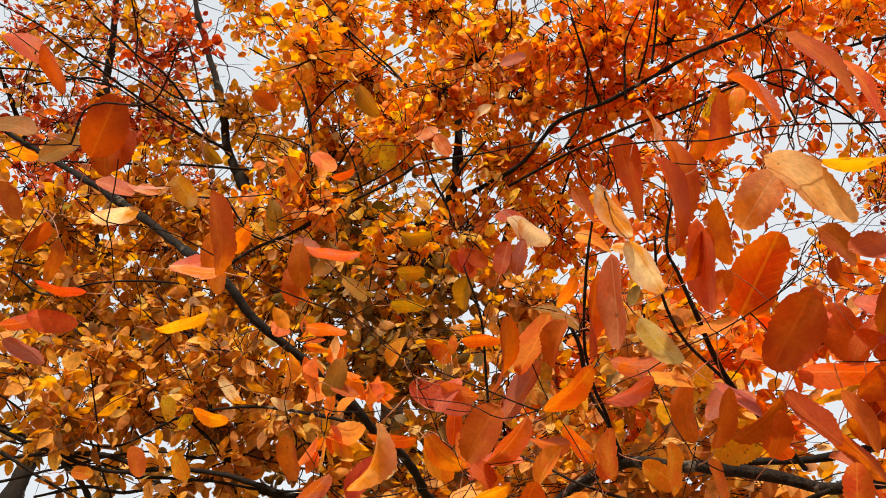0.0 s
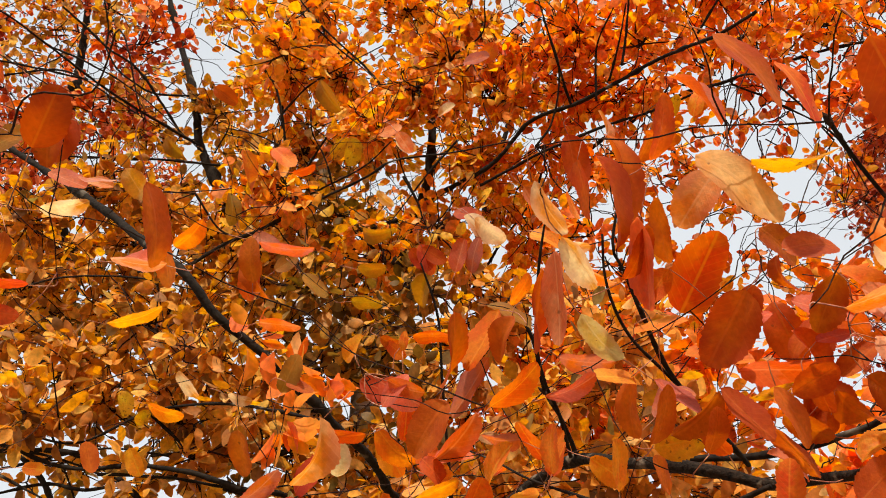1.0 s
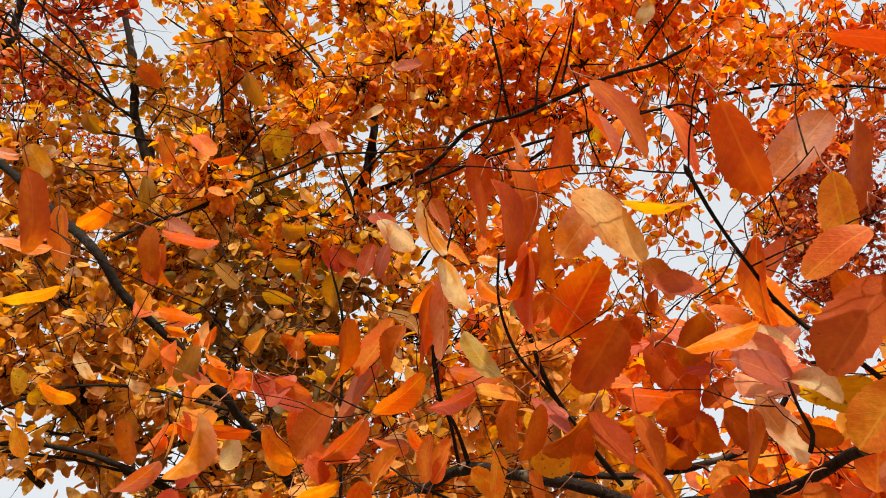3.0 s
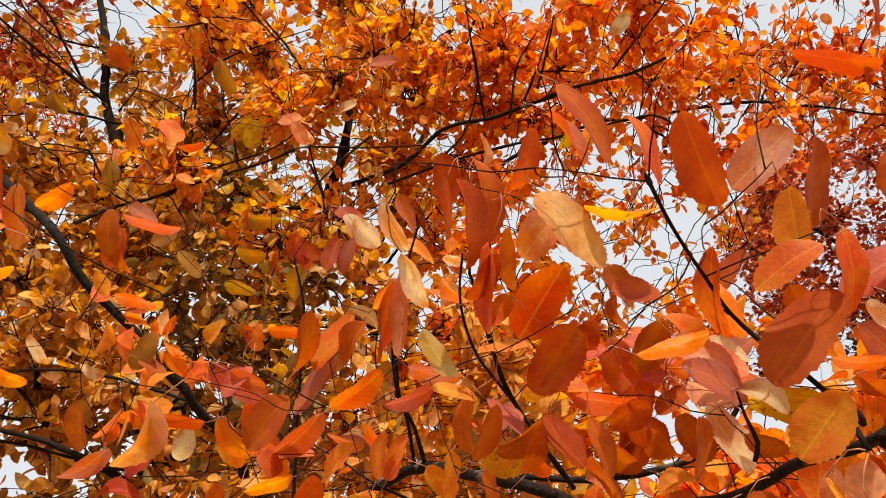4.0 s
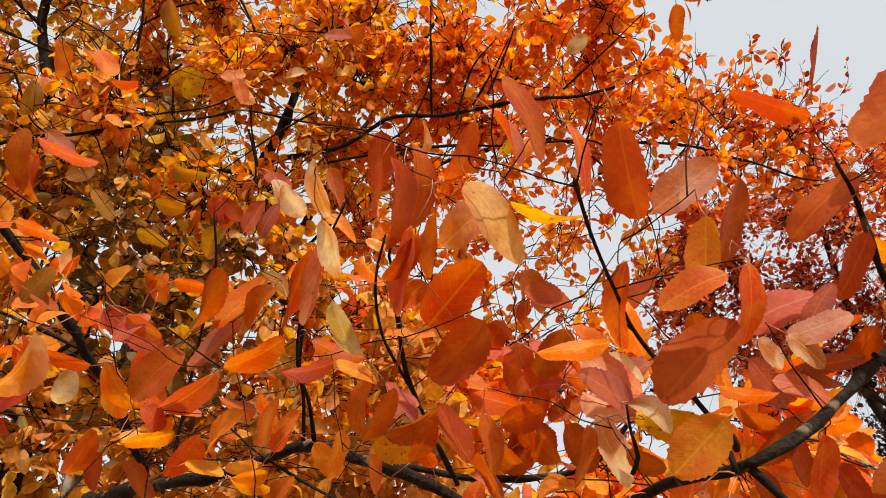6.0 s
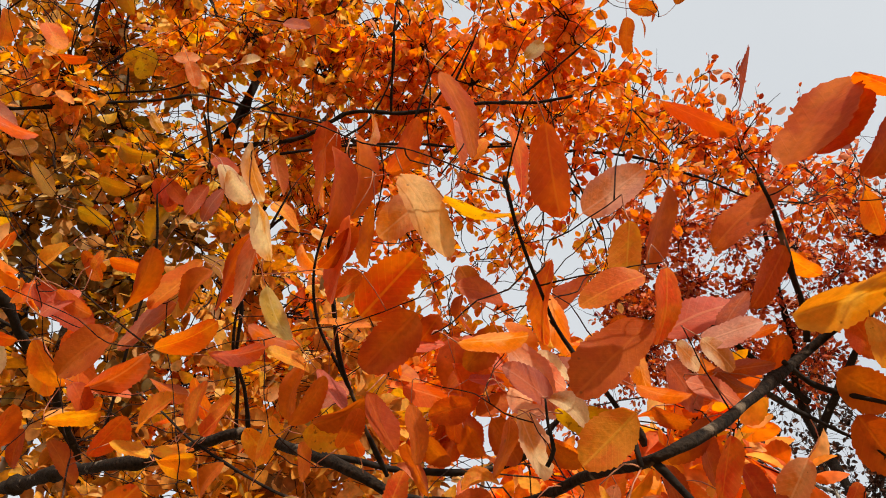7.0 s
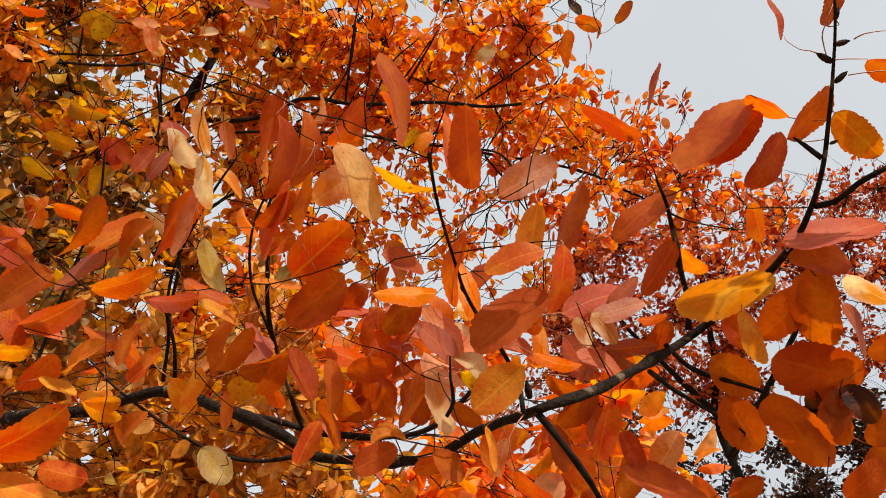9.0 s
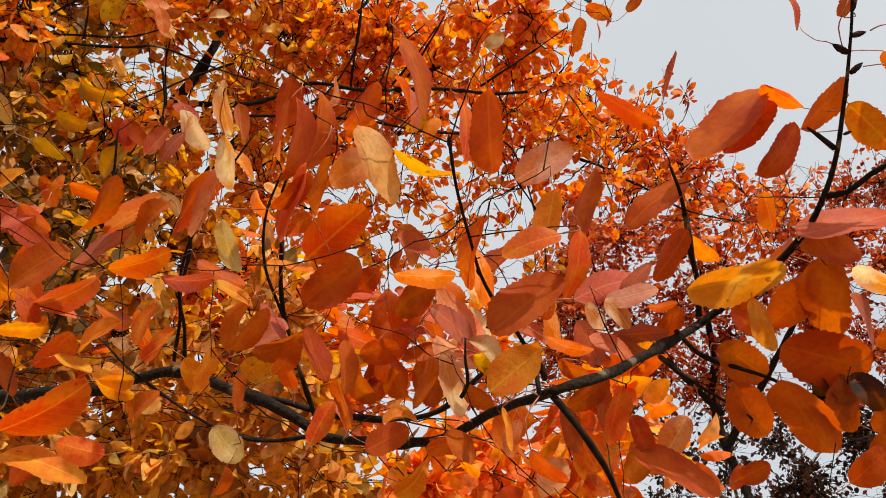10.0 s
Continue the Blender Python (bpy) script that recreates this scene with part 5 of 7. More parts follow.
red_tree.bough((8.934, 2.265, 7.385), 0.57, 396, "crimson", 0.072)
red_tree.bough((8.355, 1.473, 7.914), 0.56, 396, "crimson", 0.072)
red_tree.bough((8.248, 1.381, 7.053), 0.51, 396, "crimson", 0.072)
red_tree.bough((9.251, 2.083, 7.057), 0.56, 396, "crimson", 0.072)
red_tree.bough((8.427, 1.339, 6.787), 0.50, 396, "crimson", 0.072)
red_tree.bough((7.724, 0.923, 7.747), 0.51, 396, "crimson", 0.072)
red_tree.bough((4.386, 2.398, 8.631), 0.44, 14, "crimson", 0.072)
red_tree.bough((4.213, 1.972, 7.603), 0.38, 14, "crimson", 0.072)
red_tree.bough((3.426, 2.331, 7.807), 0.38, 14, "crimson", 0.072)
red_tree.bough((4.933, 4.716, 7.744), 0.53, 260, "crimson", 0.072)
red_tree.bough((4.314, 3.351, 7.364), 0.45, 104, "crimson", 0.072)
red_tree.bough((5.468, 3.601, 8.469), 0.52, 104, "crimson", 0.072)
red_tree.bough((5.274, 2.827, 7.725), 0.46, 104, "crimson", 0.072)
red_tree.bough((4.875, 3.514, 8.731), 0.52, 104, "crimson", 0.072)
red_tree.bough((5.277, 3.058, 8.656), 0.51, 104, "crimson", 0.072)
red_tree.bough((6.133, 2.787, 8.962), 0.52, 104, "crimson", 0.072)
red_tree.bough((5.268, 5.303, 7.279), 0.53, 260, "crimson", 0.072)
red_tree.bough((5.518, 4.744, 6.923), 0.50, 260, "crimson", 0.072)
red_tree.bough((6.342, 4.511, 7.324), 0.52, 260, "crimson", 0.072)
red_tree.bough((3.736, 2.387, 8.064), 0.33, 17, "crimson", 0.072)
red_tree.bough((4.856, 2.489, 9.082), 0.37, 17, "crimson", 0.072)
red_tree.bough((5.115, 2.292, 8.666), 0.36, 17, "crimson", 0.072)
red_tree.bough((5.756, 2.166, 8.984), 0.37, 17, "crimson", 0.072)
red_tree.bough((3.669, 2.725, 7.930), 0.33, 17, "crimson", 0.072)
red_tree.bough((4.385, 3.967, 8.147), 0.33, 57, "crimson", 0.072)
red_tree.bough((4.662, 4.437, 8.041), 0.34, 142, "crimson", 0.072)
red_tree.bough((4.259, 3.984, 6.749), 0.29, 142, "crimson", 0.072)
red_tree.bough((4.375, 4.432, 6.902), 0.31, 142, "crimson", 0.072)
red_tree.bough((4.251, 3.489, 8.191), 0.32, 57, "crimson", 0.072)
red_tree.bough((4.685, 4.582, 7.694), 0.34, 142, "crimson", 0.072)
red_tree.bough((4.586, 5.651, 7.216), 0.49, 161, "crimson", 0.072)
red_tree.bough((5.370, 4.994, 8.573), 0.52, 161, "crimson", 0.072)
red_tree.bough((4.974, 6.656, 7.365), 0.53, 161, "crimson", 0.072)
red_tree.bough((5.214, 5.579, 7.582), 0.50, 161, "crimson", 0.072)
red_tree.bough((5.065, 6.243, 6.930), 0.50, 161, "crimson", 0.072)
red_tree.finish(leaf_labels={'crimson': 'dense crimson and pink autumn leaves'})
left_tree = Tree("tree", (-3.468, 5.262, 0.000), "pinkish red autumn tree standing behind on the grass")
left_tree.branch("trunk", [(-3.468, 5.262, -0.020), (-3.468, 5.362, 2.500), (-3.295, 5.163, 6.428), (-3.284, 4.437, 6.899), (-3.232, 3.850, 7.427), (-3.135, 3.168, 8.223), (-3.142, 2.497, 9.009)], 0.09, 0.02, mat=BARK)
left_tree.branch("limb", [(-3.290, 4.797, 6.666), (-3.633, 4.082, 7.037), (-3.864, 3.436, 7.437), (-4.168, 2.835, 7.978)], 0.04, 0.01, mat=BARK)
left_tree.bough((-3.729, 2.958, 7.786), 0.48, 230, "crimson", 0.058)
left_tree.bough((-3.199, 2.858, 7.798), 0.47, 230, "red", 0.058)
left_tree.bough((-2.738, 2.970, 7.812), 0.48, 230, "crimson", 0.058)
left_tree.bough((-2.232, 2.673, 7.510), 0.45, 230, "red", 0.058)
left_tree.bough((-3.701, 3.397, 7.567), 0.49, 230, "crimson", 0.058)
left_tree.bough((-3.364, 3.618, 8.172), 0.53, 230, "red", 0.058)
left_tree.bough((-2.484, 3.266, 7.537), 0.48, 230, "crimson", 0.058)
left_tree.bough((-3.981, 3.914, 7.522), 0.51, 230, "red", 0.058)
left_tree.bough((-3.032, 3.427, 6.963), 0.45, 230, "crimson", 0.058)
left_tree.bough((-2.775, 3.913, 7.427), 0.50, 230, "red", 0.058)
left_tree.bough((-2.379, 4.238, 7.245), 0.51, 230, "crimson", 0.058)
left_tree.bough((-3.822, 4.254, 7.091), 0.50, 230, "red", 0.058)
left_tree.bough((-3.097, 4.132, 6.935), 0.49, 230, "crimson", 0.058)
left_tree.bough((-2.568, 4.067, 6.936), 0.48, 230, "red", 0.058)
left_tree.bough((-4.431, 3.255, 7.937), 0.50, 230, "crimson", 0.058)
left_tree.bough((-4.638, 4.021, 7.681), 0.52, 230, "red", 0.058)
left_tree.bough((-3.026, 2.391, 7.876), 0.45, 230, "crimson", 0.058)
left_tree.bough((-2.380, 2.365, 7.809), 0.45, 230, "red", 0.058)
left_tree.bough((-4.089, 2.682, 8.632), 0.51, 230, "crimson", 0.058)
left_tree.bough((-5.151, 3.748, 7.959), 0.52, 230, "red", 0.058)
left_tree.bough((-4.430, 4.323, 6.763), 0.49, 230, "crimson", 0.058)
left_tree.bough((-5.127, 3.060, 7.773), 0.48, 230, "red", 0.058)
left_tree.bough((-5.557, 4.013, 7.384), 0.51, 230, "crimson", 0.058)
left_tree.bough((-4.729, 4.339, 6.185), 0.46, 230, "red", 0.058)
left_tree.bough((-3.246, 2.085, 8.352), 0.46, 230, "crimson", 0.058)
left_tree.bough((-4.165, 2.201, 8.132), 0.46, 230, "red", 0.058)
left_tree.finish(leaf_labels={'red': 'sparse red autumn leaves', 'crimson': 'sparse crimson autumn leaves'})
# its leaves are coloured near-black, as a silhouette against bright sky
dark_tree = Tree("tree", (13.888, 8.234, 0.000), "tall tree further back on the grass, its purple-brown leaves darkened to a silhouette")
dark_tree.branch("trunk", [(13.888, 8.234, -0.020), (13.988, 8.234, 4.000), (14.065, 9.077, 9.795), (12.937, 7.990, 10.818), (12.139, 7.206, 11.811)], 0.065, 0.02, mat=PALE_BARK)
dark_tree.branch("limb", [(14.318, 9.354, 9.459), (14.677, 7.737, 10.160), (14.793, 6.018, 11.240)], 0.04, 0.012, mat=PALE_BARK)
dark_tree.branch("limb", [(14.065, 9.077, 9.795), (12.553, 9.209, 10.070), (10.983, 9.108, 10.735)], 0.04, 0.012, mat=PALE_BARK)
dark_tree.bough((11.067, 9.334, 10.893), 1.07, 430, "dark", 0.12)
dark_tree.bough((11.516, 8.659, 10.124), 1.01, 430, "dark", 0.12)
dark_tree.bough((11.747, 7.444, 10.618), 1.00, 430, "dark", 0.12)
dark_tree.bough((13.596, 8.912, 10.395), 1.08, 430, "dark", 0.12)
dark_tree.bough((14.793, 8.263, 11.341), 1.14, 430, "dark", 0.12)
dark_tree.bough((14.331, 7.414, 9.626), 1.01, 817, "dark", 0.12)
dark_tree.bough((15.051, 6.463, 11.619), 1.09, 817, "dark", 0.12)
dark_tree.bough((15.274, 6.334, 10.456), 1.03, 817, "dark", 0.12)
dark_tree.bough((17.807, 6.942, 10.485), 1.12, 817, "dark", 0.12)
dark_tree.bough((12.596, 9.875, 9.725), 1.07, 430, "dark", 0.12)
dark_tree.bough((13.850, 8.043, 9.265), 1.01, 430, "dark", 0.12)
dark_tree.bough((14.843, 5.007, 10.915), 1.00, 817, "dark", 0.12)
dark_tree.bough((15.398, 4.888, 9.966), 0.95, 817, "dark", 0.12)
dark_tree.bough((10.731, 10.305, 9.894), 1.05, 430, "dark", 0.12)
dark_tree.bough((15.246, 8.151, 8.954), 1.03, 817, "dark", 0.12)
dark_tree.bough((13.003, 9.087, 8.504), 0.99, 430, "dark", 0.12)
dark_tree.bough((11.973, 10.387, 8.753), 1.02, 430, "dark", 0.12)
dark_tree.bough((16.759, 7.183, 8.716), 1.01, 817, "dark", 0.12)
dark_tree.finish(leaf_labels={'dark': 'small purple-brown leaves darkened to a silhouette'})

# ---- single leaves on the near boughs ----
leaf(near_tree, "tw_f", (0.209, 0.272, 2.046), (0.261, 0.290, 2.004), 106, "tan", 5)
leaf(near_tree, "tw_f", (0.255, 0.329, 2.107), (0.228, 0.365, 2.080), -138, "peach", 3)
leaf(near_tree, "tw_f", (0.242, 0.273, 2.037), (0.303, 0.271, 2.041), -140, "yellow", 3)
leaf(near_tree, "tw_f", (0.253, 0.163, 1.992), (0.280, 0.197, 1.955), -138, "rust", 1)
leaf(near_tree, "tw_f", (0.351, 0.253, 2.059), (0.377, 0.206, 2.075), 109, "blush", 4)
leaf(near_tree, "tw_f", (0.365, 0.222, 2.026), (0.371, 0.246, 1.987), -131, "gold", 1)
leaf(near_tree, "tw_p", (0.174, 0.345, 2.148), (0.200, 0.402, 2.099), 107, "red", 6)
leaf(near_tree, "tw_p", (0.171, 0.399, 2.260), (0.184, 0.441, 2.227), 148, "red", 0)
leaf(near_tree, "tw_f", (0.104, 0.304, 2.053), (0.125, 0.329, 2.025), -143, "pale", 5)
leaf(near_tree, "tw_f", (0.124, 0.326, 2.022), (0.147, 0.351, 1.997), -144, "pale", 2)
leaf(near_tree, "tw_p", (0.254, 0.464, 2.081), (0.280, 0.400, 2.117), 169, "orange", 0)
leaf(near_tree, "tw_p", (0.284, 0.405, 2.051), (0.260, 0.461, 2.020), -145, "red", 0)
leaf(near_tree, "tw_p", (0.382, 0.527, 2.157), (0.408, 0.563, 2.105), 176, "rust", 5)
leaf(near_tree, "tw_f", (0.262, 0.290, 1.923), (0.302, 0.269, 1.927), -170, "peach", 1)
leaf(near_tree, "tw_f", (0.321, 0.262, 2.002), (0.335, 0.308, 1.964), -101, "orange", 3)
leaf(near_tree, "tw_f", (0.384, 0.244, 1.956), (0.347, 0.288, 1.912), -97, "amber", 1)
leaf(near_tree, "tw_f", (0.365, 0.221, 1.971), (0.332, 0.253, 1.958), -93, "orange", 5)
leaf(near_tree, "tw_f", (0.482, 0.329, 2.050), (0.527, 0.277, 2.070), 82, "pink", 3)
leaf(near_tree, "low", (0.449, 0.264, 1.977), (0.474, 0.226, 1.980), 84, "blush", 1)
leaf(near_tree, "low", (0.443, 0.256, 1.974), (0.467, 0.255, 1.954), 113, "pale", 3)
leaf(near_tree, "low", (0.458, 0.294, 1.967), (0.495, 0.279, 1.953), 82, "pink", 3)
leaf(near_tree, "low", (0.512, 0.312, 2.007), (0.547, 0.277, 2.005), -176, "mauve", 0)
leaf(near_tree, "tw_f", (0.433, 0.321, 1.970), (0.477, 0.311, 1.964), -168, "pink", 7)
leaf(near_tree, "low", (0.406, 0.391, 1.985), (0.456, 0.370, 1.976), 164, "yellow", 8)
leaf(near_tree, "tw_f", (0.373, 0.264, 1.892), (0.358, 0.304, 1.871), -115, "gold", 2)
leaf(near_tree, "low", (0.384, 0.412, 1.990), (0.421, 0.433, 1.945), 104, "pale", 2)
leaf(near_tree, "tw_h", (0.357, 0.381, 1.953), (0.371, 0.424, 1.926), 130, "amber", 5)
leaf(near_tree, "tw_p", (0.342, 0.564, 2.100), (0.423, 0.556, 2.095), -171, "pink", 4)
leaf(near_tree, "tw_p", (0.327, 0.545, 2.051), (0.380, 0.514, 2.049), -166, "yellow", 1)
leaf(near_tree, "tw_m", (0.174, 0.600, 2.142), (0.234, 0.602, 2.134), 179, "mauve", 5)
leaf(near_tree, "tw_p", (0.139, 0.529, 2.038), (0.185, 0.513, 2.046), -177, "mauve", 10)
leaf(near_tree, "limb_left", (0.229, 1.589, 2.848), (0.288, 1.581, 2.822), 124, "sage", 1)
leaf(near_tree, "tw_p", (0.191, 0.559, 2.087), (0.242, 0.561, 2.087), 70, "gold", 7)
leaf(near_tree, "tw_m", (0.095, 0.574, 2.060), (0.142, 0.541, 2.082), -172, "orange", 3)
leaf(near_tree, "tw_p2", (-0.016, 0.641, 2.143), (0.030, 0.655, 2.121), 128, "pink", 3)
leaf(near_tree, "tw_p", (0.161, 0.447, 2.062), (0.193, 0.477, 2.034), -161, "sage", 7)
leaf(near_tree, "tw_p", (0.230, 0.520, 2.106), (0.281, 0.509, 2.114), 59, "gold", 0)
leaf(near_tree, "tw_p", (0.294, 0.567, 2.120), (0.361, 0.564, 2.111), 68, "orange", 0)
leaf(near_tree, "tw_m", (0.259, 0.623, 2.049), (0.304, 0.601, 2.047), 122, "yellow", 3)
leaf(near_tree, "tw_p", (0.222, 0.523, 1.987), (0.242, 0.494, 2.026), -170, "amber", 5)
leaf(near_tree, "tw_p", (0.282, 0.499, 2.022), (0.252, 0.547, 2.006), 173, "amber", 11)
leaf(near_tree, "tw_p", (0.273, 0.481, 2.013), (0.309, 0.496, 1.973), 89, "rust", 2)
leaf(near_tree, "low", (0.306, 0.457, 1.998), (0.329, 0.477, 1.957), 104, "amber", 3)
leaf(near_tree, "low", (0.376, 0.510, 2.041), (0.414, 0.529, 2.026), 119, "red", 2)
leaf(near_tree, "tw_p2", (-0.027, 0.659, 2.086), (-0.081, 0.669, 2.091), 177, "red", 7)
leaf(near_tree, "tw_m", (-0.054, 0.538, 2.023), (-0.066, 0.580, 1.976), 138, "peach", 9)
leaf(near_tree, "tw_q", (-0.080, 0.886, 2.172), (-0.074, 0.841, 2.197), -178, "pale", 5)
leaf(near_tree, "tw_q", (-0.018, 0.746, 2.143), (0.010, 0.773, 2.107), 174, "gold", 2)
leaf(near_tree, "tw_q", (-0.168, 0.740, 2.052), (-0.118, 0.701, 2.065), -162, "mauve", 5)
leaf(near_tree, "tw_q", (-0.131, 0.744, 2.039), (-0.089, 0.733, 2.050), 71, "red", 9)
leaf(near_tree, "tw_p2", (0.047, 0.712, 2.088), (0.094, 0.662, 2.110), -162, "pink", 6)
leaf(near_tree, "tw_cross", (0.185, 0.808, 2.151), (0.149, 0.770, 2.180), 155, "orange", 1)
leaf(near_tree, "tw_p2", (0.179, 0.756, 2.118), (0.195, 0.717, 2.132), 101, "orange", 0)
leaf(near_tree, "tw_p2", (0.023, 0.701, 2.036), (0.070, 0.684, 2.049), -177, "gold", 1)
leaf(near_tree, "tw_q", (-0.158, 0.814, 2.256), (-0.135, 0.775, 2.290), 141, "olive", 1)
leaf(near_tree, "tw_q", (-0.151, 0.802, 2.265), (-0.113, 0.805, 2.254), 77, "rust", 5)
leaf(near_tree, "limb_left", (-0.275, 0.962, 2.361), (-0.236, 0.964, 2.349), 169, "pale", 3)
leaf(near_tree, "tw_cross", (-0.018, 0.740, 2.012), (-0.003, 0.694, 2.037), -140, "rust", 6)
leaf(near_tree, "tw_p2", (0.073, 0.708, 2.016), (0.093, 0.674, 2.048), -175, "orange", 8)
leaf(near_tree, "tw_cross", (0.138, 0.734, 2.044), (0.173, 0.719, 2.051), 169, "gold", 8)
leaf(near_tree, "limb_left", (-0.184, 1.025, 3.096), (-0.147, 0.988, 3.131), 162, "yellow", 0)
leaf(near_tree, "tw_q", (-0.050, 0.738, 2.770), (-0.009, 0.721, 2.772), 114, "peach", 1)
leaf(near_tree, "tw_q", (-0.021, 0.771, 2.802), (0.018, 0.783, 2.790), 180, "pale", 2)
leaf(near_tree, "tw_q", (0.088, 0.632, 2.419), (0.122, 0.651, 2.383), 107, "pale", 11)
leaf(near_tree, "tw_q", (0.073, 0.666, 2.460), (0.115, 0.664, 2.460), 93, "red", 3)
leaf(near_tree, "tw_q", (-0.272, 0.721, 2.573), (-0.266, 0.753, 2.530), 118, "olive", 11)
leaf(near_tree, "tw_q", (-0.236, 0.767, 2.523), (-0.190, 0.783, 2.508), 85, "mauve", 8)
leaf(near_tree, "tw_q", (-0.192, 0.682, 2.382), (-0.212, 0.739, 2.354), -140, "red", 1)
leaf(near_tree, "tw_q", (-0.253, 0.620, 2.384), (-0.290, 0.655, 2.364), 158, "orange", 11)
leaf(near_tree, "tw_q", (-0.171, 0.874, 2.547), (-0.132, 0.907, 2.525), 93, "olive", 4)
leaf(near_tree, "tw_u", (0.531, 0.237, 2.018), (0.603, 0.181, 2.039), -177, "honey", 4)
leaf(near_tree, "low", (0.594, 0.214, 2.026), (0.619, 0.222, 1.981), -131, "honey", 2)
leaf(near_tree, "low", (0.604, 0.234, 2.048), (0.633, 0.242, 2.018), 156, "red", 2)
leaf(near_tree, "low", (0.642, 0.128, 2.049), (0.588, 0.154, 2.032), -92, "rust", 0)
leaf(near_tree, "low", (0.616, 0.146, 2.039), (0.657, 0.189, 1.993), -139, "rust", 3)
leaf(near_tree, "low", (0.639, 0.165, 2.038), (0.622, 0.222, 2.011), -136, "amber", 5)
leaf(near_tree, "tw_r", (0.693, 0.184, 1.970), (0.615, 0.216, 1.982), -158, "rust", 4)
leaf(near_tree, "tw_r", (0.624, 0.231, 1.957), (0.701, 0.252, 1.923), -154, "amber", 0)
leaf(near_tree, "tw_r", (0.681, 0.195, 1.964), (0.667, 0.224, 1.921), -135, "amber", 5)
leaf(near_tree, "tw_r", (0.714, 0.194, 1.961), (0.672, 0.204, 1.950), -153, "rust", 2)
leaf(near_tree, "tw_r", (0.598, 0.261, 2.004), (0.656, 0.258, 1.988), 149, "amber", 3)
leaf(near_tree, "tw_s", (0.623, 0.276, 1.980), (0.667, 0.288, 1.945), 165, "amber", 2)
leaf(near_tree, "tw_s", (0.597, 0.315, 1.954), (0.588, 0.347, 1.919), -126, "peach", 5)
leaf(near_tree, "tw_s", (0.657, 0.322, 1.912), (0.658, 0.287, 1.912), 121, "rust", 1)
leaf(near_tree, "tw_r", (0.683, 0.167, 1.981), (0.694, 0.137, 1.992), 157, "amber", 4)
leaf(near_tree, "low", (0.651, 0.152, 2.016), (0.701, 0.171, 1.991), 108, "mauve", 5)
leaf(near_tree, "tw_r", (0.705, 0.210, 1.925), (0.709, 0.172, 1.939), 122, "rust", 3)
leaf(near_tree, "tw_r", (0.703, 0.246, 1.890), (0.712, 0.205, 1.907), 134, "amber", 3)
leaf(near_tree, "tw_u", (0.520, 0.211, 2.068), (0.506, 0.249, 2.025), -179, "amber", 1)
leaf(near_tree, "tw_u", (0.542, 0.226, 2.086), (0.586, 0.233, 2.080), -161, "orange", 5)
leaf(near_tree, "tw_s", (0.552, 0.294, 2.013), (0.549, 0.259, 2.021), 140, "rust", 1)
leaf(near_tree, "low", (0.581, 0.148, 2.043), (0.644, 0.091, 2.058), 70, "pink", 4)
leaf(near_tree, "low", (0.606, 0.195, 2.061), (0.627, 0.169, 2.084), 175, "pink", 3)
leaf(near_tree, "tw_u", (0.494, 0.169, 2.108), (0.526, 0.100, 2.176), 87, "red", 1)
leaf(near_tree, "tw_u", (0.527, 0.155, 2.128), (0.537, 0.097, 2.152), 100, "red", 2)
leaf(near_tree, "low", (0.552, 0.144, 2.102), (0.568, 0.095, 2.140), 174, "red", 5)
leaf(near_tree, "low", (0.557, 0.085, 2.146), (0.512, 0.091, 2.152), 138, "orange", 0)
leaf(near_tree, "low", (0.550, 0.093, 2.115), (0.567, 0.043, 2.146), -176, "amber", 1)
leaf(near_tree, "low", (0.573, 0.055, 2.129), (0.615, 0.054, 2.095), 170, "orange", 5)
leaf(near_tree, "low", (0.528, 0.011, 2.167), (0.524, -0.020, 2.205), 85, "rust", 1)
leaf(near_tree, "low", (0.489, 0.027, 2.207), (0.515, 0.040, 2.180), 111, "pink", 3)
leaf(near_tree, "low", (0.568, 0.009, 2.149), (0.605, 0.003, 2.144), -150, "red", 2)
leaf(near_tree, "tw_u", (0.453, 0.156, 2.151), (0.453, 0.124, 2.196), 47, "rust", 4)
leaf(near_tree, "tw_f", (0.395, 0.183, 2.153), (0.448, 0.168, 2.122), -143, "red", 1)
leaf(near_tree, "tw_u", (0.481, 0.249, 2.081), (0.503, 0.186, 2.112), 87, "amber", 5)
leaf(near_tree, "low", (0.661, 0.147, 2.049), (0.688, 0.131, 2.023), -177, "pale", 4)
leaf(near_tree, "tw_f", (0.385, 0.218, 1.986), (0.400, 0.253, 1.947), 139, "orange", 3)
leaf(near_tree, "tw_f", (0.375, 0.351, 2.076), (0.415, 0.371, 2.031), -144, "peach", 0)
leaf(near_tree, "low", (0.606, 0.169, 2.144), (0.622, 0.182, 2.107), -119, "orange", 2)
leaf(near_tree, "low", (0.494, 0.299, 1.934), (0.505, 0.335, 1.900), 157, "orange", 0)
leaf(near_tree, "low", (0.460, 0.336, 1.919), (0.480, 0.348, 1.887), 120, "rust", 4)
leaf(near_tree, "low", (0.536, 0.332, 1.938), (0.568, 0.344, 1.915), 122, "red", 0)
leaf(near_tree, "low", (0.430, 0.359, 1.907), (0.431, 0.378, 1.881), -107, "peach", 3)
leaf(near_tree, "tw_f", (0.361, 0.295, 1.855), (0.375, 0.306, 1.830), 95, "gold", 4)
leaf(near_tree, "low", (0.339, 0.539, 2.016), (0.379, 0.571, 1.987), -138, "rust", 0)
leaf(near_tree, "low", (0.392, 0.608, 2.006), (0.355, 0.586, 2.024), -77, "pink", 11)
leaf(near_tree, "low", (0.380, 0.517, 2.014), (0.359, 0.482, 2.038), 135, "rust", 7)
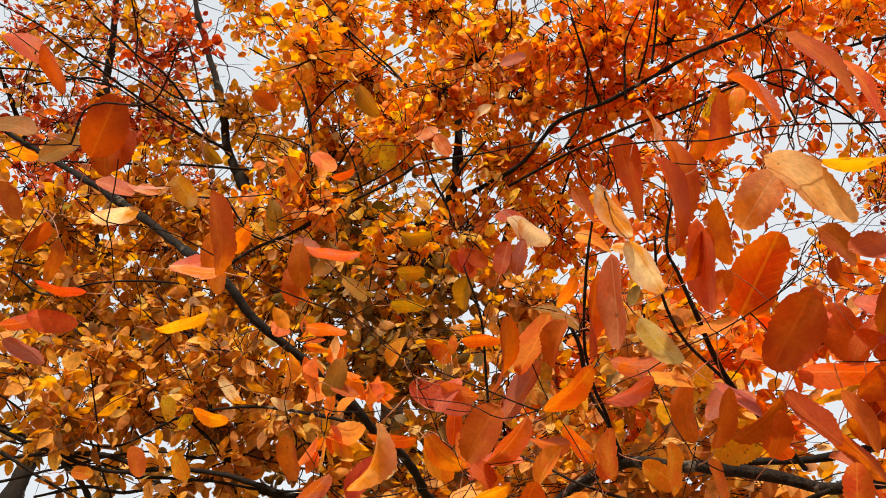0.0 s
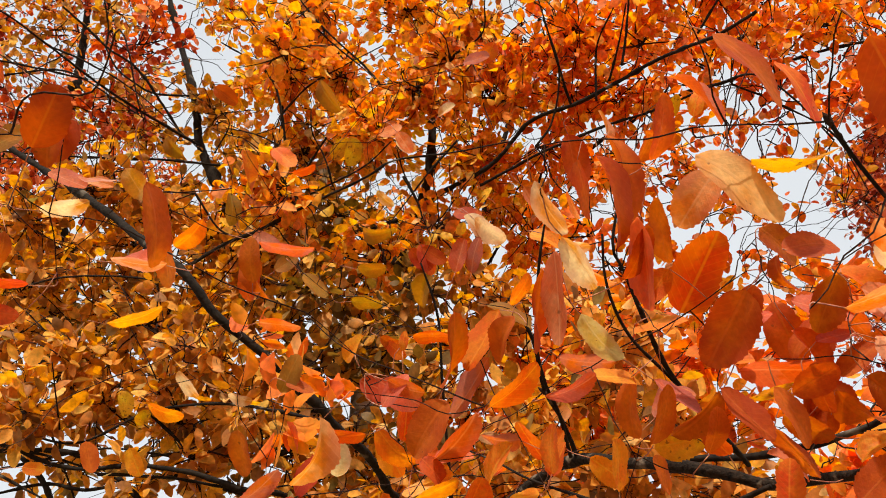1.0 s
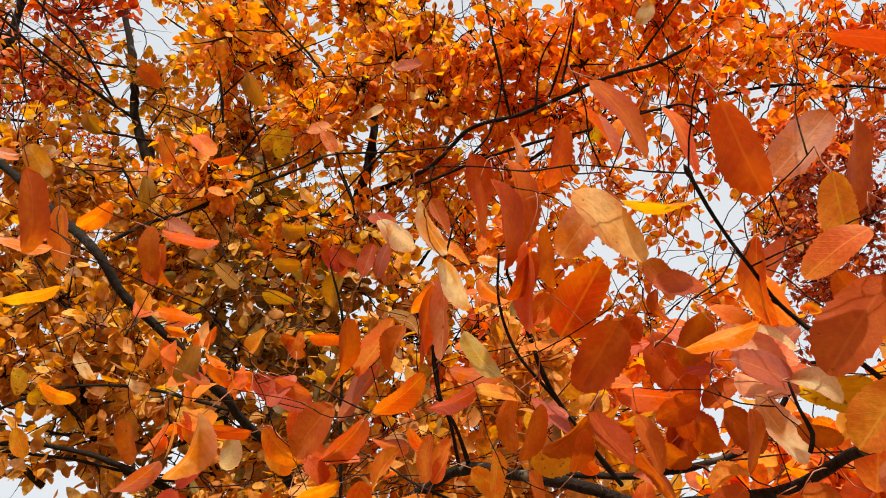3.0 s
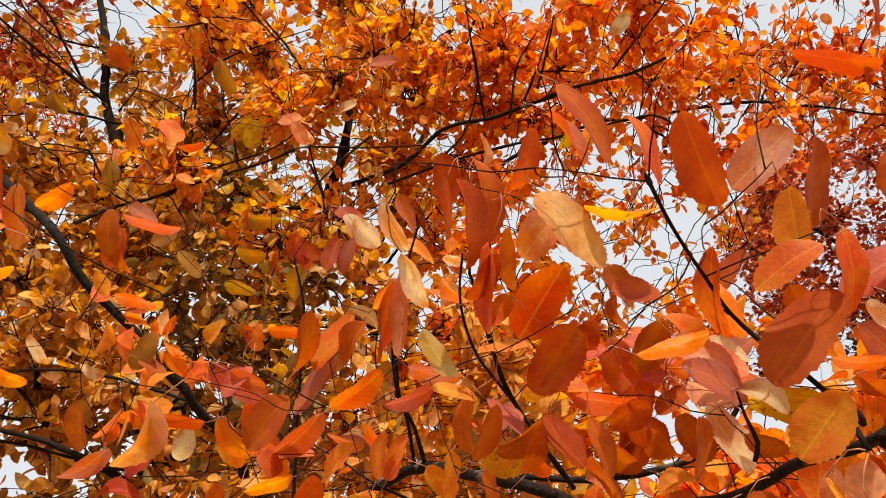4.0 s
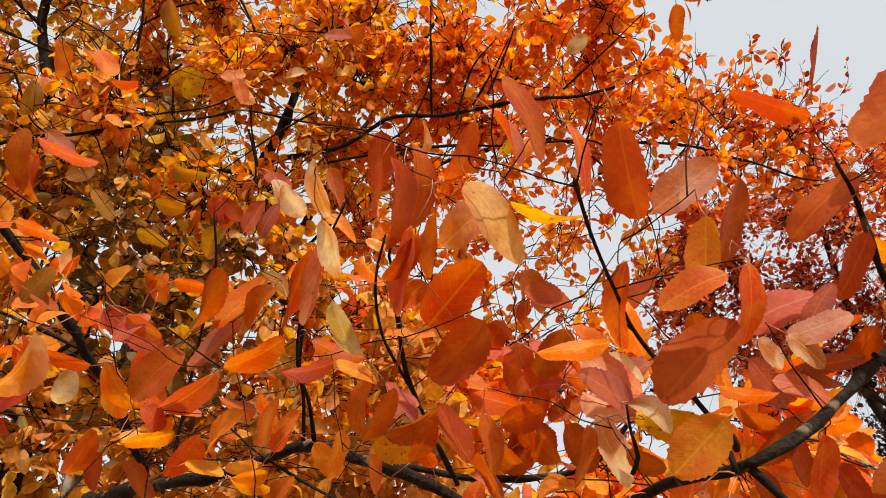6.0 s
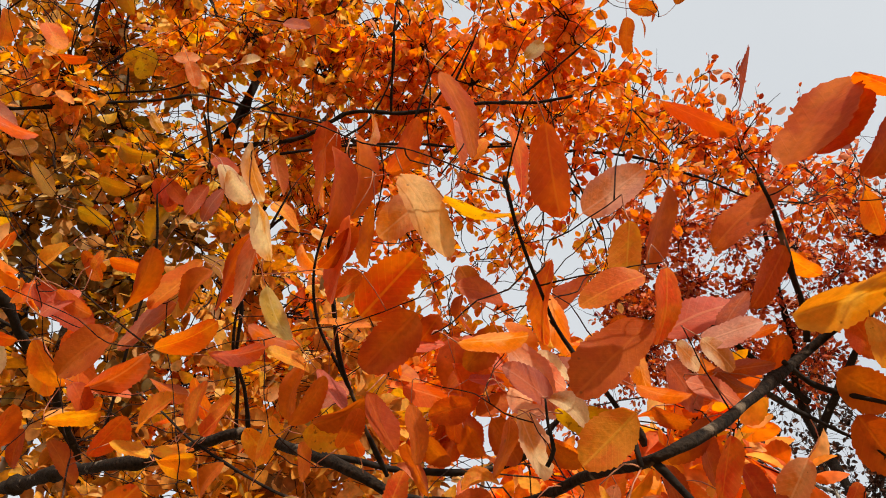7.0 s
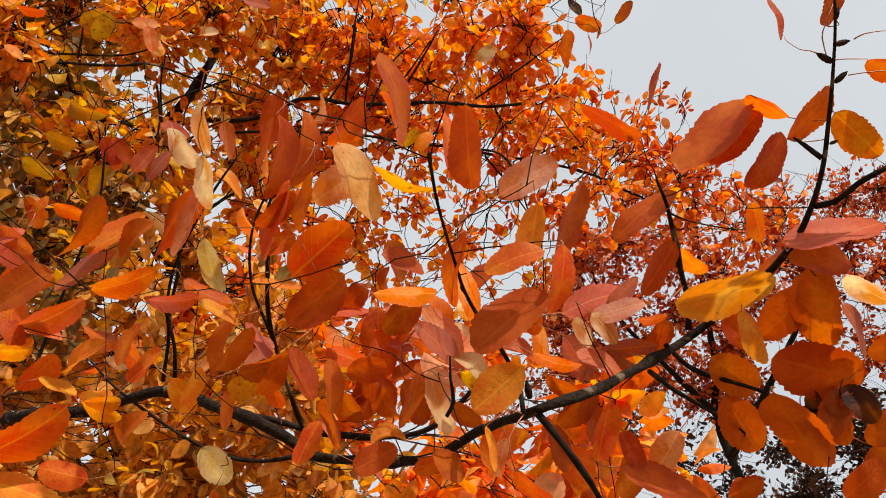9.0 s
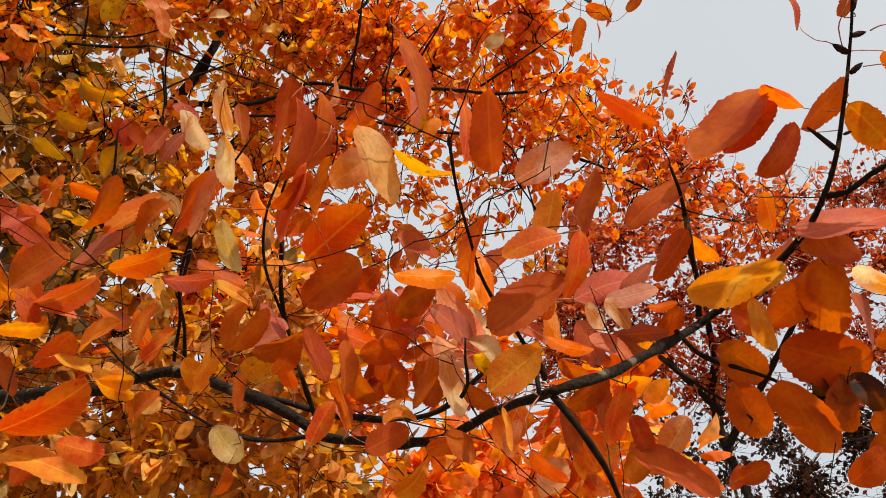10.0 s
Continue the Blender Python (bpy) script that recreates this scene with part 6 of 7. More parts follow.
leaf(near_tree, "tw_m", (0.306, 0.572, 2.008), (0.279, 0.552, 2.035), 157, "amber", 10)
leaf(near_tree, "tw_p", (0.234, 0.514, 2.047), (0.267, 0.518, 2.015), 68, "mauve", 2)
leaf(near_tree, "tw_p", (0.233, 0.564, 2.090), (0.231, 0.608, 2.049), -113, "amber", 10)
leaf(near_tree, "tw_m", (0.231, 0.676, 2.032), (0.231, 0.642, 2.073), -137, "gold", 1)
leaf(near_tree, "tw_cross", (0.284, 0.679, 2.031), (0.266, 0.645, 2.054), -114, "amber", 1)
leaf(near_tree, "tw_cross", (0.276, 0.732, 2.035), (0.319, 0.735, 2.006), 123, "sage", 2)
leaf(near_tree, "tw_cross", (0.202, 0.833, 2.061), (0.201, 0.787, 2.084), 132, "amber", 9)
leaf(near_tree, "tw_cross", (0.155, 0.868, 2.125), (0.178, 0.837, 2.129), 67, "gold", 10)
leaf(near_tree, "tw_cross", (0.128, 0.899, 2.182), (0.144, 0.873, 2.182), -157, "orange", 1)
leaf(near_tree, "tw_p", (0.134, 0.444, 2.116), (0.129, 0.515, 2.080), 122, "red", 8)
leaf(near_tree, "tw_m", (0.117, 0.523, 2.131), (0.102, 0.563, 2.104), -110, "rust", 11)
leaf(near_tree, "tw_p2", (0.138, 0.484, 2.286), (0.162, 0.514, 2.260), 103, "pink", 8)
leaf(near_tree, "tw_q", (0.098, 0.626, 2.400), (0.135, 0.631, 2.362), 176, "pale", 3)
leaf(near_tree, "tw_p", (0.197, 0.366, 2.213), (0.224, 0.421, 2.157), 111, "red", 11)
leaf(near_tree, "tw_p", (0.241, 0.385, 2.244), (0.273, 0.388, 2.230), -164, "red", 10)
leaf(near_tree, "tw_f", (0.304, 0.267, 2.168), (0.332, 0.293, 2.117), 104, "orange", 5)
leaf(near_tree, "tw_p2", (-0.003, 0.569, 2.087), (0.031, 0.569, 2.070), 161, "pink", 7)
leaf(near_tree, "tw_q", (-0.022, 0.706, 2.262), (0.009, 0.719, 2.252), 165, "rust", 10)
leaf(near_tree, "tw_p2", (0.052, 0.602, 2.103), (0.071, 0.531, 2.137), -122, "red", 10)
leaf(near_tree, "tw_p", (0.079, 0.542, 1.853), (0.121, 0.498, 1.885), -177, "orange", 3)
leaf(near_tree, "tw_p", (0.085, 0.550, 1.843), (0.149, 0.536, 1.839), 58, "gold", 5)
leaf(near_tree, "tw_cross", (0.136, 0.765, 2.059), (0.180, 0.739, 2.039), 174, "gold", 5)
leaf(near_tree, "low", (0.413, 0.526, 1.902), (0.430, 0.492, 1.925), 167, "gold", 9)
leaf(near_tree, "tw_f", (0.383, 0.293, 1.827), (0.417, 0.299, 1.815), -165, "red", 5)
leaf(near_tree, "tw_d", (0.545, 0.345, 1.913), (0.616, 0.317, 1.881), 68, "rust", 4)
leaf(near_tree, "tw_cross", (0.109, 0.690, 1.927), (0.107, 0.716, 1.896), 157, "red", 8)
leaf(near_tree, "tw_cross", (0.281, 0.646, 1.943), (0.288, 0.676, 1.926), 137, "rust", 11)
leaf(near_tree, "tw_p2", (-0.008, 0.585, 2.069), (0.015, 0.562, 2.091), 99, "pink", 3)
leaf(near_tree, "tw_p2", (0.009, 0.622, 2.169), (0.011, 0.606, 2.184), 145, "orange", 5)
leaf(near_tree, "tw_cross", (0.033, 0.729, 2.071), (0.066, 0.711, 2.071), 72, "gold", 0)
leaf(near_tree, "tw_q", (0.026, 0.729, 2.144), (0.051, 0.707, 2.166), -172, "rust", 0)
leaf(near_tree, "tw_cross", (0.059, 0.751, 2.109), (0.048, 0.789, 2.094), 141, "orange", 3)
leaf(near_tree, "tw_p2", (0.173, 0.720, 2.076), (0.190, 0.695, 2.102), 97, "orange", 8)
leaf(near_tree, "tw_p", (0.252, 0.529, 2.050), (0.269, 0.518, 2.036), 55, "mauve", 3)
leaf(near_tree, "low", (0.391, 0.545, 2.036), (0.392, 0.525, 2.055), 139, "red", 3)
leaf(near_tree, "low", (0.416, 0.476, 1.941), (0.456, 0.466, 1.938), -177, "rust", 10)
leaf(near_tree, "tw_f", (0.198, 0.190, 2.050), (0.241, 0.216, 2.018), 98, "red", 3)
leaf(near_tree, "tw_q", (-0.297, 0.358, 2.162), (-0.271, 0.315, 2.190), -173, "rust", 3)
leaf(near_tree, "tw_q", (-0.284, 0.338, 2.207), (-0.293, 0.372, 2.159), -158, "red", 7)
leaf(near_tree, "tw_q", (-0.413, 0.314, 2.309), (-0.362, 0.332, 2.275), 78, "red", 5)
leaf(near_tree, "tw_q", (-0.332, 0.331, 2.159), (-0.375, 0.327, 2.174), -91, "olive", 5)
leaf(near_tree, "tw_q", (-0.411, 0.434, 2.268), (-0.370, 0.423, 2.287), 113, "olive", 2)
leaf(near_tree, "tw_q", (-0.475, 0.455, 2.317), (-0.432, 0.454, 2.304), -174, "gold", 0)
leaf(near_tree, "tw_q", (-0.361, 0.360, 2.133), (-0.351, 0.389, 2.117), 93, "rust", 4)
leaf(near_tree, "tw_q", (-0.407, 0.543, 2.305), (-0.353, 0.540, 2.311), -169, "pale", 7)
leaf(near_tree, "tw_q", (-0.421, 0.609, 2.447), (-0.386, 0.611, 2.445), 92, "peach", 11)
leaf(near_tree, "tw_q", (-0.447, 0.570, 2.415), (-0.401, 0.587, 2.406), 90, "pink", 0)
leaf(near_tree, "limb_left", (-0.450, 0.727, 2.610), (-0.426, 0.727, 2.626), 145, "pale", 1)
leaf(near_tree, "tw_q", (-0.416, 0.528, 2.251), (-0.426, 0.562, 2.215), 107, "rust", 5)
leaf(near_tree, "tw_q", (-0.451, 0.561, 2.155), (-0.404, 0.555, 2.162), -169, "mauve", 7)
leaf(near_tree, "tw_q", (-0.448, 0.570, 2.146), (-0.411, 0.596, 2.136), 73, "mauve", 1)
leaf(near_tree, "tw_p", (0.284, 0.429, 2.341), (0.272, 0.468, 2.311), 151, "red", 11)
leaf(near_tree, "tw_q", (0.026, 0.734, 2.470), (0.050, 0.773, 2.446), 123, "red", 3)
leaf(near_tree, "tw_q", (0.111, 0.771, 2.570), (0.154, 0.796, 2.563), 108, "pale", 1)
leaf(near_tree, "tw_m", (0.110, 0.550, 2.164), (0.077, 0.592, 2.117), -91, "orange", 2)
leaf(near_tree, "tw_p2", (0.099, 0.586, 2.131), (0.064, 0.638, 2.094), -86, "mauve", 4)
leaf(near_tree, "tw_q", (-0.251, 0.521, 2.258), (-0.243, 0.575, 2.215), -145, "orange", 4)
leaf(near_tree, "tw_q", (-0.334, 0.620, 2.303), (-0.285, 0.615, 2.308), 82, "pink", 2)
leaf(near_tree, "tw_q", (-0.159, 0.568, 2.282), (-0.097, 0.583, 2.279), -157, "mauve", 7)
leaf(near_tree, "tw_q", (-0.107, 0.736, 2.063), (-0.074, 0.692, 2.086), 109, "red", 5)
leaf(near_tree, "tw_q", (0.017, 0.723, 2.143), (0.043, 0.755, 2.096), 104, "orange", 2)
leaf(near_tree, "tw_cross", (0.108, 0.777, 2.095), (0.129, 0.726, 2.123), 91, "gold", 11)
leaf(near_tree, "tw_q", (-0.206, 0.685, 2.379), (-0.188, 0.717, 2.334), -163, "rust", 9)
leaf(near_tree, "tw_q", (-0.201, 0.682, 2.650), (-0.194, 0.729, 2.627), 118, "peach", 3)
leaf(near_tree, "limb_left", (-0.115, 0.896, 2.996), (-0.128, 0.942, 2.954), 164, "yellow", 4)
leaf(near_tree, "tw_q", (-0.013, 0.665, 2.666), (0.010, 0.689, 2.642), 136, "peach", 0)
leaf(near_tree, "limb_left", (-0.492, 1.061, 2.444), (-0.478, 1.087, 2.407), 102, "yellow", 6)
leaf(near_tree, "limb_left", (-0.442, 1.087, 2.420), (-0.468, 1.110, 2.406), -153, "yellow", 3)
leaf(near_tree, "limb_left", (-0.374, 0.914, 2.307), (-0.322, 0.928, 2.292), 175, "gold", 3)
leaf(near_tree, "limb_left", (-0.362, 0.956, 2.404), (-0.337, 0.999, 2.379), -171, "pale", 7)
leaf(near_tree, "limb_left", (-0.555, 0.983, 2.245), (-0.525, 0.993, 2.247), 119, "gold", 4)
leaf(near_tree, "limb_left", (-0.399, 0.961, 2.265), (-0.381, 0.989, 2.234), 152, "gold", 1)
leaf(near_tree, "limb_left", (-0.463, 0.954, 2.271), (-0.448, 0.977, 2.232), 97, "amber", 4)
leaf(near_tree, "tw_q", (-0.192, 0.770, 2.167), (-0.183, 0.817, 2.133), -153, "rust", 4)
leaf(near_tree, "tw_q", (-0.371, 0.714, 2.286), (-0.305, 0.712, 2.305), -159, "gold", 7)
leaf(near_tree, "tw_p", (0.177, 0.406, 2.227), (0.189, 0.443, 2.182), -110, "red", 0)
leaf(near_tree, "tw_p", (0.223, 0.370, 2.124), (0.234, 0.418, 2.094), -113, "rust", 1)
leaf(near_tree, "tw_p", (0.198, 0.422, 2.078), (0.216, 0.383, 2.100), -162, "red", 5)
leaf(near_tree, "tw_p", (0.233, 0.414, 2.084), (0.215, 0.438, 2.068), -119, "orange", 0)
leaf(near_tree, "tw_m", (0.193, 0.514, 2.197), (0.225, 0.525, 2.175), -157, "peach", 11)
leaf(near_tree, "tw_p2", (0.207, 0.550, 2.366), (0.222, 0.577, 2.343), -118, "peach", 1)
leaf(near_tree, "tw_p", (0.344, 0.440, 2.129), (0.357, 0.460, 2.100), -115, "rust", 9)
leaf(near_tree, "tw_p", (0.269, 0.528, 1.982), (0.275, 0.494, 2.003), -164, "amber", 3)
leaf(near_tree, "tw_f", (0.354, 0.380, 2.029), (0.407, 0.393, 1.998), 94, "blush", 2)
leaf(near_tree, "low", (0.395, 0.440, 2.032), (0.467, 0.448, 2.030), -164, "blush", 6)
leaf(near_tree, "low", (0.400, 0.510, 2.049), (0.432, 0.488, 2.068), 84, "rust", 0)
leaf(near_tree, "low", (0.384, 0.513, 1.968), (0.417, 0.500, 1.986), 71, "gold", 9)
leaf(near_tree, "low", (0.409, 0.411, 1.962), (0.441, 0.408, 1.949), 156, "rust", 5)
leaf(near_tree, "low", (0.398, 0.423, 1.912), (0.438, 0.433, 1.909), 96, "amber", 2)
leaf(near_tree, "low", (0.402, 0.460, 1.918), (0.432, 0.448, 1.933), 160, "orange", 4)
leaf(near_tree, "tw_p", (0.313, 0.521, 2.105), (0.355, 0.494, 2.116), 72, "pink", 5)
leaf(near_tree, "low", (0.369, 0.512, 2.051), (0.381, 0.552, 2.020), 143, "rust", 6)
leaf(near_tree, "tw_p", (0.142, 0.419, 2.110), (0.147, 0.469, 2.047), -106, "peach", 4)
leaf(near_tree, "tw_p", (0.207, 0.380, 2.110), (0.219, 0.436, 2.057), -105, "pink", 2)
leaf(near_tree, "tw_p2", (0.055, 0.587, 2.078), (0.019, 0.625, 2.041), -112, "amber", 6)
leaf(near_tree, "tw_p2", (0.032, 0.701, 2.086), (0.062, 0.718, 2.058), 96, "amber", 10)
leaf(near_tree, "tw_p2", (0.086, 0.622, 2.218), (0.104, 0.674, 2.184), 117, "olive", 0)
leaf(near_tree, "tw_p", (0.306, 0.539, 2.129), (0.335, 0.568, 2.110), -156, "orange", 6)
leaf(near_tree, "low_b", (0.400, 0.501, 2.111), (0.376, 0.532, 2.091), -83, "red", 7)
leaf(near_tree, "tw_f", (0.403, 0.385, 2.097), (0.424, 0.412, 2.070), -130, "pale", 5)
leaf(near_tree, "low", (0.419, 0.433, 2.077), (0.456, 0.424, 2.059), 89, "pale", 10)
leaf(near_tree, "low_b", (0.485, 0.446, 2.104), (0.453, 0.487, 2.080), -80, "mauve", 6)
leaf(near_tree, "tw_f", (0.454, 0.248, 2.152), (0.465, 0.309, 2.105), 142, "rust", 0)
leaf(near_tree, "tw_f", (0.461, 0.340, 2.042), (0.487, 0.365, 2.013), -130, "peach", 1)
leaf(near_tree, "low_b", (0.416, 0.501, 2.113), (0.396, 0.526, 2.085), -166, "rust", 2)
leaf(near_tree, "low", (0.379, 0.414, 2.047), (0.429, 0.397, 2.022), 79, "peach", 3)
leaf(near_tree, "low", (0.417, 0.420, 2.027), (0.440, 0.422, 2.006), 98, "pink", 5)
leaf(near_tree, "low", (0.468, 0.357, 2.004), (0.421, 0.361, 2.007), -75, "pink", 11)
leaf(near_tree, "low", (0.510, 0.306, 2.002), (0.545, 0.308, 1.993), -161, "mauve", 3)
leaf(near_tree, "low", (0.494, 0.343, 2.005), (0.525, 0.334, 1.993), 180, "pink", 5)
leaf(near_tree, "tw_s", (0.566, 0.308, 2.068), (0.588, 0.288, 2.068), -177, "pink", 5)
leaf(near_tree, "tw_f", (0.462, 0.297, 2.008), (0.494, 0.307, 2.001), 118, "pale", 1)
leaf(near_tree, "low", (0.507, 0.376, 1.972), (0.522, 0.387, 1.950), -155, "orange", 6)
leaf(near_tree, "low", (0.515, 0.345, 1.968), (0.546, 0.370, 1.943), 126, "red", 0)
leaf(near_tree, "tw_p2", (-0.018, 0.682, 2.110), (0.020, 0.717, 2.082), -175, "orange", 3)
leaf(near_tree, "tw_q", (0.011, 0.731, 2.126), (0.015, 0.695, 2.165), -134, "orange", 0)
leaf(near_tree, "tw_p2", (-0.037, 0.646, 2.147), (0.010, 0.657, 2.132), 126, "pink", 1)
leaf(near_tree, "tw_p2", (0.089, 0.721, 2.102), (0.026, 0.752, 2.108), -61, "pink", 10)
leaf(near_tree, "tw_p2", (0.147, 0.738, 2.133), (0.101, 0.763, 2.149), -173, "mauve", 10)
leaf(near_tree, "tw_cross", (0.057, 0.805, 2.114), (0.009, 0.824, 2.113), -62, "honey", 4)
leaf(near_tree, "tw_cross", (0.169, 0.780, 2.089), (0.134, 0.799, 2.089), -74, "gold", 0)
leaf(near_tree, "tw_cross", (0.068, 0.813, 2.035), (0.028, 0.798, 2.072), -73, "rust", 1)
leaf(near_tree, "tw_cross", (0.004, 0.747, 2.048), (0.003, 0.780, 2.019), -137, "rust", 7)
leaf(near_tree, "tw_h", (0.378, 0.350, 1.949), (0.329, 0.339, 1.967), -97, "mauve", 5)
leaf(near_tree, "tw_h", (0.369, 0.347, 1.956), (0.397, 0.336, 1.938), 95, "pale", 9)
leaf(near_tree, "low", (0.466, 0.259, 1.986), (0.473, 0.229, 2.014), 88, "mauve", 5)
leaf(near_tree, "tw_q", (-0.184, 0.712, 2.614), (-0.142, 0.693, 2.604), -146, "red", 6)
leaf(near_tree, "tw_q", (0.098, 0.619, 2.817), (0.142, 0.598, 2.804), 101, "mauve", 0)
leaf(near_tree, "tw_q", (0.143, 0.662, 2.898), (0.160, 0.632, 2.925), 165, "orange", 2)
leaf(near_tree, "tw_k", (0.092, 0.651, 2.322), (0.099, 0.614, 2.352), 127, "mauve", 5)
leaf(near_tree, "tw_q", (0.030, 0.713, 2.440), (0.065, 0.728, 2.425), 130, "rust", 1)
leaf(near_tree, "tw_p2", (0.162, 0.591, 2.334), (0.206, 0.597, 2.314), 82, "gold", 10)
leaf(near_tree, "tw_k", (0.237, 0.693, 2.422), (0.264, 0.677, 2.409), 176, "pale", 2)
leaf(near_tree, "tw_q", (-0.015, 0.712, 2.261), (0.010, 0.716, 2.237), 151, "orange", 1)
leaf(near_tree, "tw_p2", (0.020, 0.614, 2.183), (0.066, 0.610, 2.181), -169, "red", 0)
leaf(near_tree, "tw_q", (0.042, 0.777, 2.453), (0.027, 0.831, 2.430), -132, "olive", 11)
leaf(near_tree, "tw_q", (-0.086, 0.888, 2.498), (-0.033, 0.875, 2.483), 179, "olive", 0)
leaf(near_tree, "tw_q", (-0.078, 0.867, 2.646), (-0.024, 0.849, 2.621), 176, "olive", 9)
leaf(near_tree, "tw_q", (-0.053, 0.835, 2.726), (-0.024, 0.855, 2.709), 178, "pale", 5)
leaf(near_tree, "tw_q", (-0.081, 0.881, 2.569), (-0.032, 0.870, 2.558), 169, "olive", 3)
leaf(near_tree, "tw_p", (0.266, 0.340, 2.273), (0.309, 0.357, 2.227), 77, "pink", 11)
leaf(near_tree, "tw_p", (0.236, 0.380, 2.189), (0.247, 0.329, 2.220), -149, "red", 5)
leaf(near_tree, "tw_k", (0.490, 0.663, 2.727), (0.499, 0.628, 2.758), 133, "gold", 3)
leaf(near_tree, "tw_p", (0.235, 0.458, 2.333), (0.230, 0.433, 2.364), -113, "peach", 11)
leaf(near_tree, "tw_k", (0.500, 0.762, 2.874), (0.524, 0.719, 2.896), -175, "yellow", 5)
leaf(near_tree, "tw_q", (-0.133, 0.574, 2.665), (-0.102, 0.603, 2.624), -162, "olive", 6)
leaf(near_tree, "tw_q", (-0.301, 0.600, 2.687), (-0.267, 0.624, 2.676), 145, "amber", 0)
leaf(near_tree, "limb_left", (-0.420, 0.731, 2.739), (-0.389, 0.752, 2.711), 172, "olive", 11)
leaf(near_tree, "tw_q", (-0.203, 0.660, 2.607), (-0.167, 0.672, 2.575), 104, "orange", 4)
leaf(near_tree, "tw_q", (-0.227, 0.607, 2.525), (-0.215, 0.649, 2.503), 109, "orange", 6)
leaf(near_tree, "tw_q", (0.055, 0.701, 2.774), (0.082, 0.674, 2.775), 106, "pale", 11)
leaf(near_tree, "branch_c", (0.567, 0.570, 3.025), (0.598, 0.536, 3.061), 159, "pale", 1)
leaf(near_tree, "tw_q", (-0.166, 0.668, 2.251), (-0.115, 0.666, 2.243), -169, "pink", 0)
leaf(near_tree, "tw_q", (-0.049, 0.778, 2.327), (-0.075, 0.820, 2.315), -107, "gold", 8)
leaf(near_tree, "tw_q", (-0.212, 0.857, 2.233), (-0.220, 0.894, 2.211), -144, "olive", 0)
leaf(near_tree, "tw_p2", (0.155, 0.622, 2.206), (0.109, 0.613, 2.240), -75, "olive", 7)
leaf(near_tree, "tw_p2", (0.159, 0.611, 2.282), (0.140, 0.646, 2.259), 157, "orange", 5)
leaf(near_tree, "tw_f", (0.303, 0.368, 2.059), (0.351, 0.368, 2.070), 87, "rust", 3)
leaf(near_tree, "low", (0.338, 0.491, 2.016), (0.371, 0.466, 2.026), 152, "red", 2)
leaf(near_tree, "low", (0.340, 0.520, 2.016), (0.381, 0.530, 1.999), -176, "rust", 2)
leaf(near_tree, "tw_p", (0.342, 0.480, 2.133), (0.331, 0.526, 2.107), -167, "rust", 5)
leaf(near_tree, "low", (0.372, 0.412, 2.078), (0.354, 0.449, 2.047), -170, "rust", 2)
leaf(near_tree, "low", (0.381, 0.492, 2.074), (0.418, 0.484, 2.081), 66, "mauve", 1)
leaf(near_tree, "low", (0.372, 0.551, 2.020), (0.403, 0.536, 2.034), 164, "amber", 0)
leaf(near_tree, "low", (0.388, 0.462, 2.013), (0.432, 0.486, 1.992), 130, "rust", 1)
leaf(near_tree, "low", (0.400, 0.474, 2.109), (0.432, 0.491, 2.083), -168, "pink", 4)
leaf(near_tree, "low", (0.420, 0.441, 2.028), (0.460, 0.425, 2.043), 69, "red", 7)
leaf(near_tree, "tw_p", (0.337, 0.426, 2.153), (0.375, 0.450, 2.132), 121, "rust", 10)
leaf(near_tree, "low", (0.382, 0.419, 2.093), (0.422, 0.436, 2.061), 110, "orange", 9)
leaf(near_tree, "tw_f", (0.469, 0.317, 2.006), (0.512, 0.333, 1.983), 125, "mauve", 1)
leaf(near_tree, "low", (0.508, 0.332, 2.006), (0.536, 0.303, 2.013), 166, "rust", 1)
leaf(near_tree, "low", (0.464, 0.342, 1.973), (0.492, 0.332, 1.958), 173, "red", 5)
leaf(near_tree, "low", (0.517, 0.330, 1.972), (0.493, 0.361, 1.942), -165, "rust", 3)
leaf(near_tree, "low", (0.416, 0.474, 2.089), (0.364, 0.475, 2.106), -80, "pink", 4)
leaf(near_tree, "low", (0.448, 0.461, 2.011), (0.487, 0.465, 1.997), -174, "orange", 1)
leaf(near_tree, "low", (0.380, 0.500, 2.022), (0.424, 0.525, 2.002), -156, "amber", 9)
leaf(near_tree, "tw_f", (0.439, 0.330, 2.055), (0.463, 0.347, 2.025), -155, "red", 4)
leaf(near_tree, "tw_f", (0.447, 0.362, 2.133), (0.429, 0.400, 2.110), -88, "rust", 8)
leaf(near_tree, "tw_p", (0.365, 0.489, 2.086), (0.403, 0.520, 2.058), 112, "red", 11)
leaf(near_tree, "tw_q", (-0.314, 0.343, 2.237), (-0.303, 0.380, 2.221), 170, "rust", 2)
leaf(near_tree, "tw_q", (-0.289, 0.364, 2.225), (-0.305, 0.396, 2.195), 175, "rust", 9)
leaf(near_tree, "tw_q", (-0.289, 0.384, 2.228), (-0.323, 0.368, 2.221), 165, "red", 4)
leaf(near_tree, "tw_q", (-0.321, 0.474, 2.117), (-0.358, 0.455, 2.108), 160, "red", 3)
leaf(near_tree, "tw_q", (-0.326, 0.491, 2.096), (-0.362, 0.472, 2.087), 80, "red", 1)
leaf(near_tree, "tw_q", (-0.430, 0.517, 2.269), (-0.453, 0.532, 2.240), 150, "rust", 0)
leaf(near_tree, "tw_q", (-0.293, 0.294, 2.156), (-0.302, 0.258, 2.169), 150, "rust", 2)
leaf(near_tree, "tw_q", (-0.150, 0.295, 2.036), (-0.142, 0.340, 2.002), 100, "red", 7)
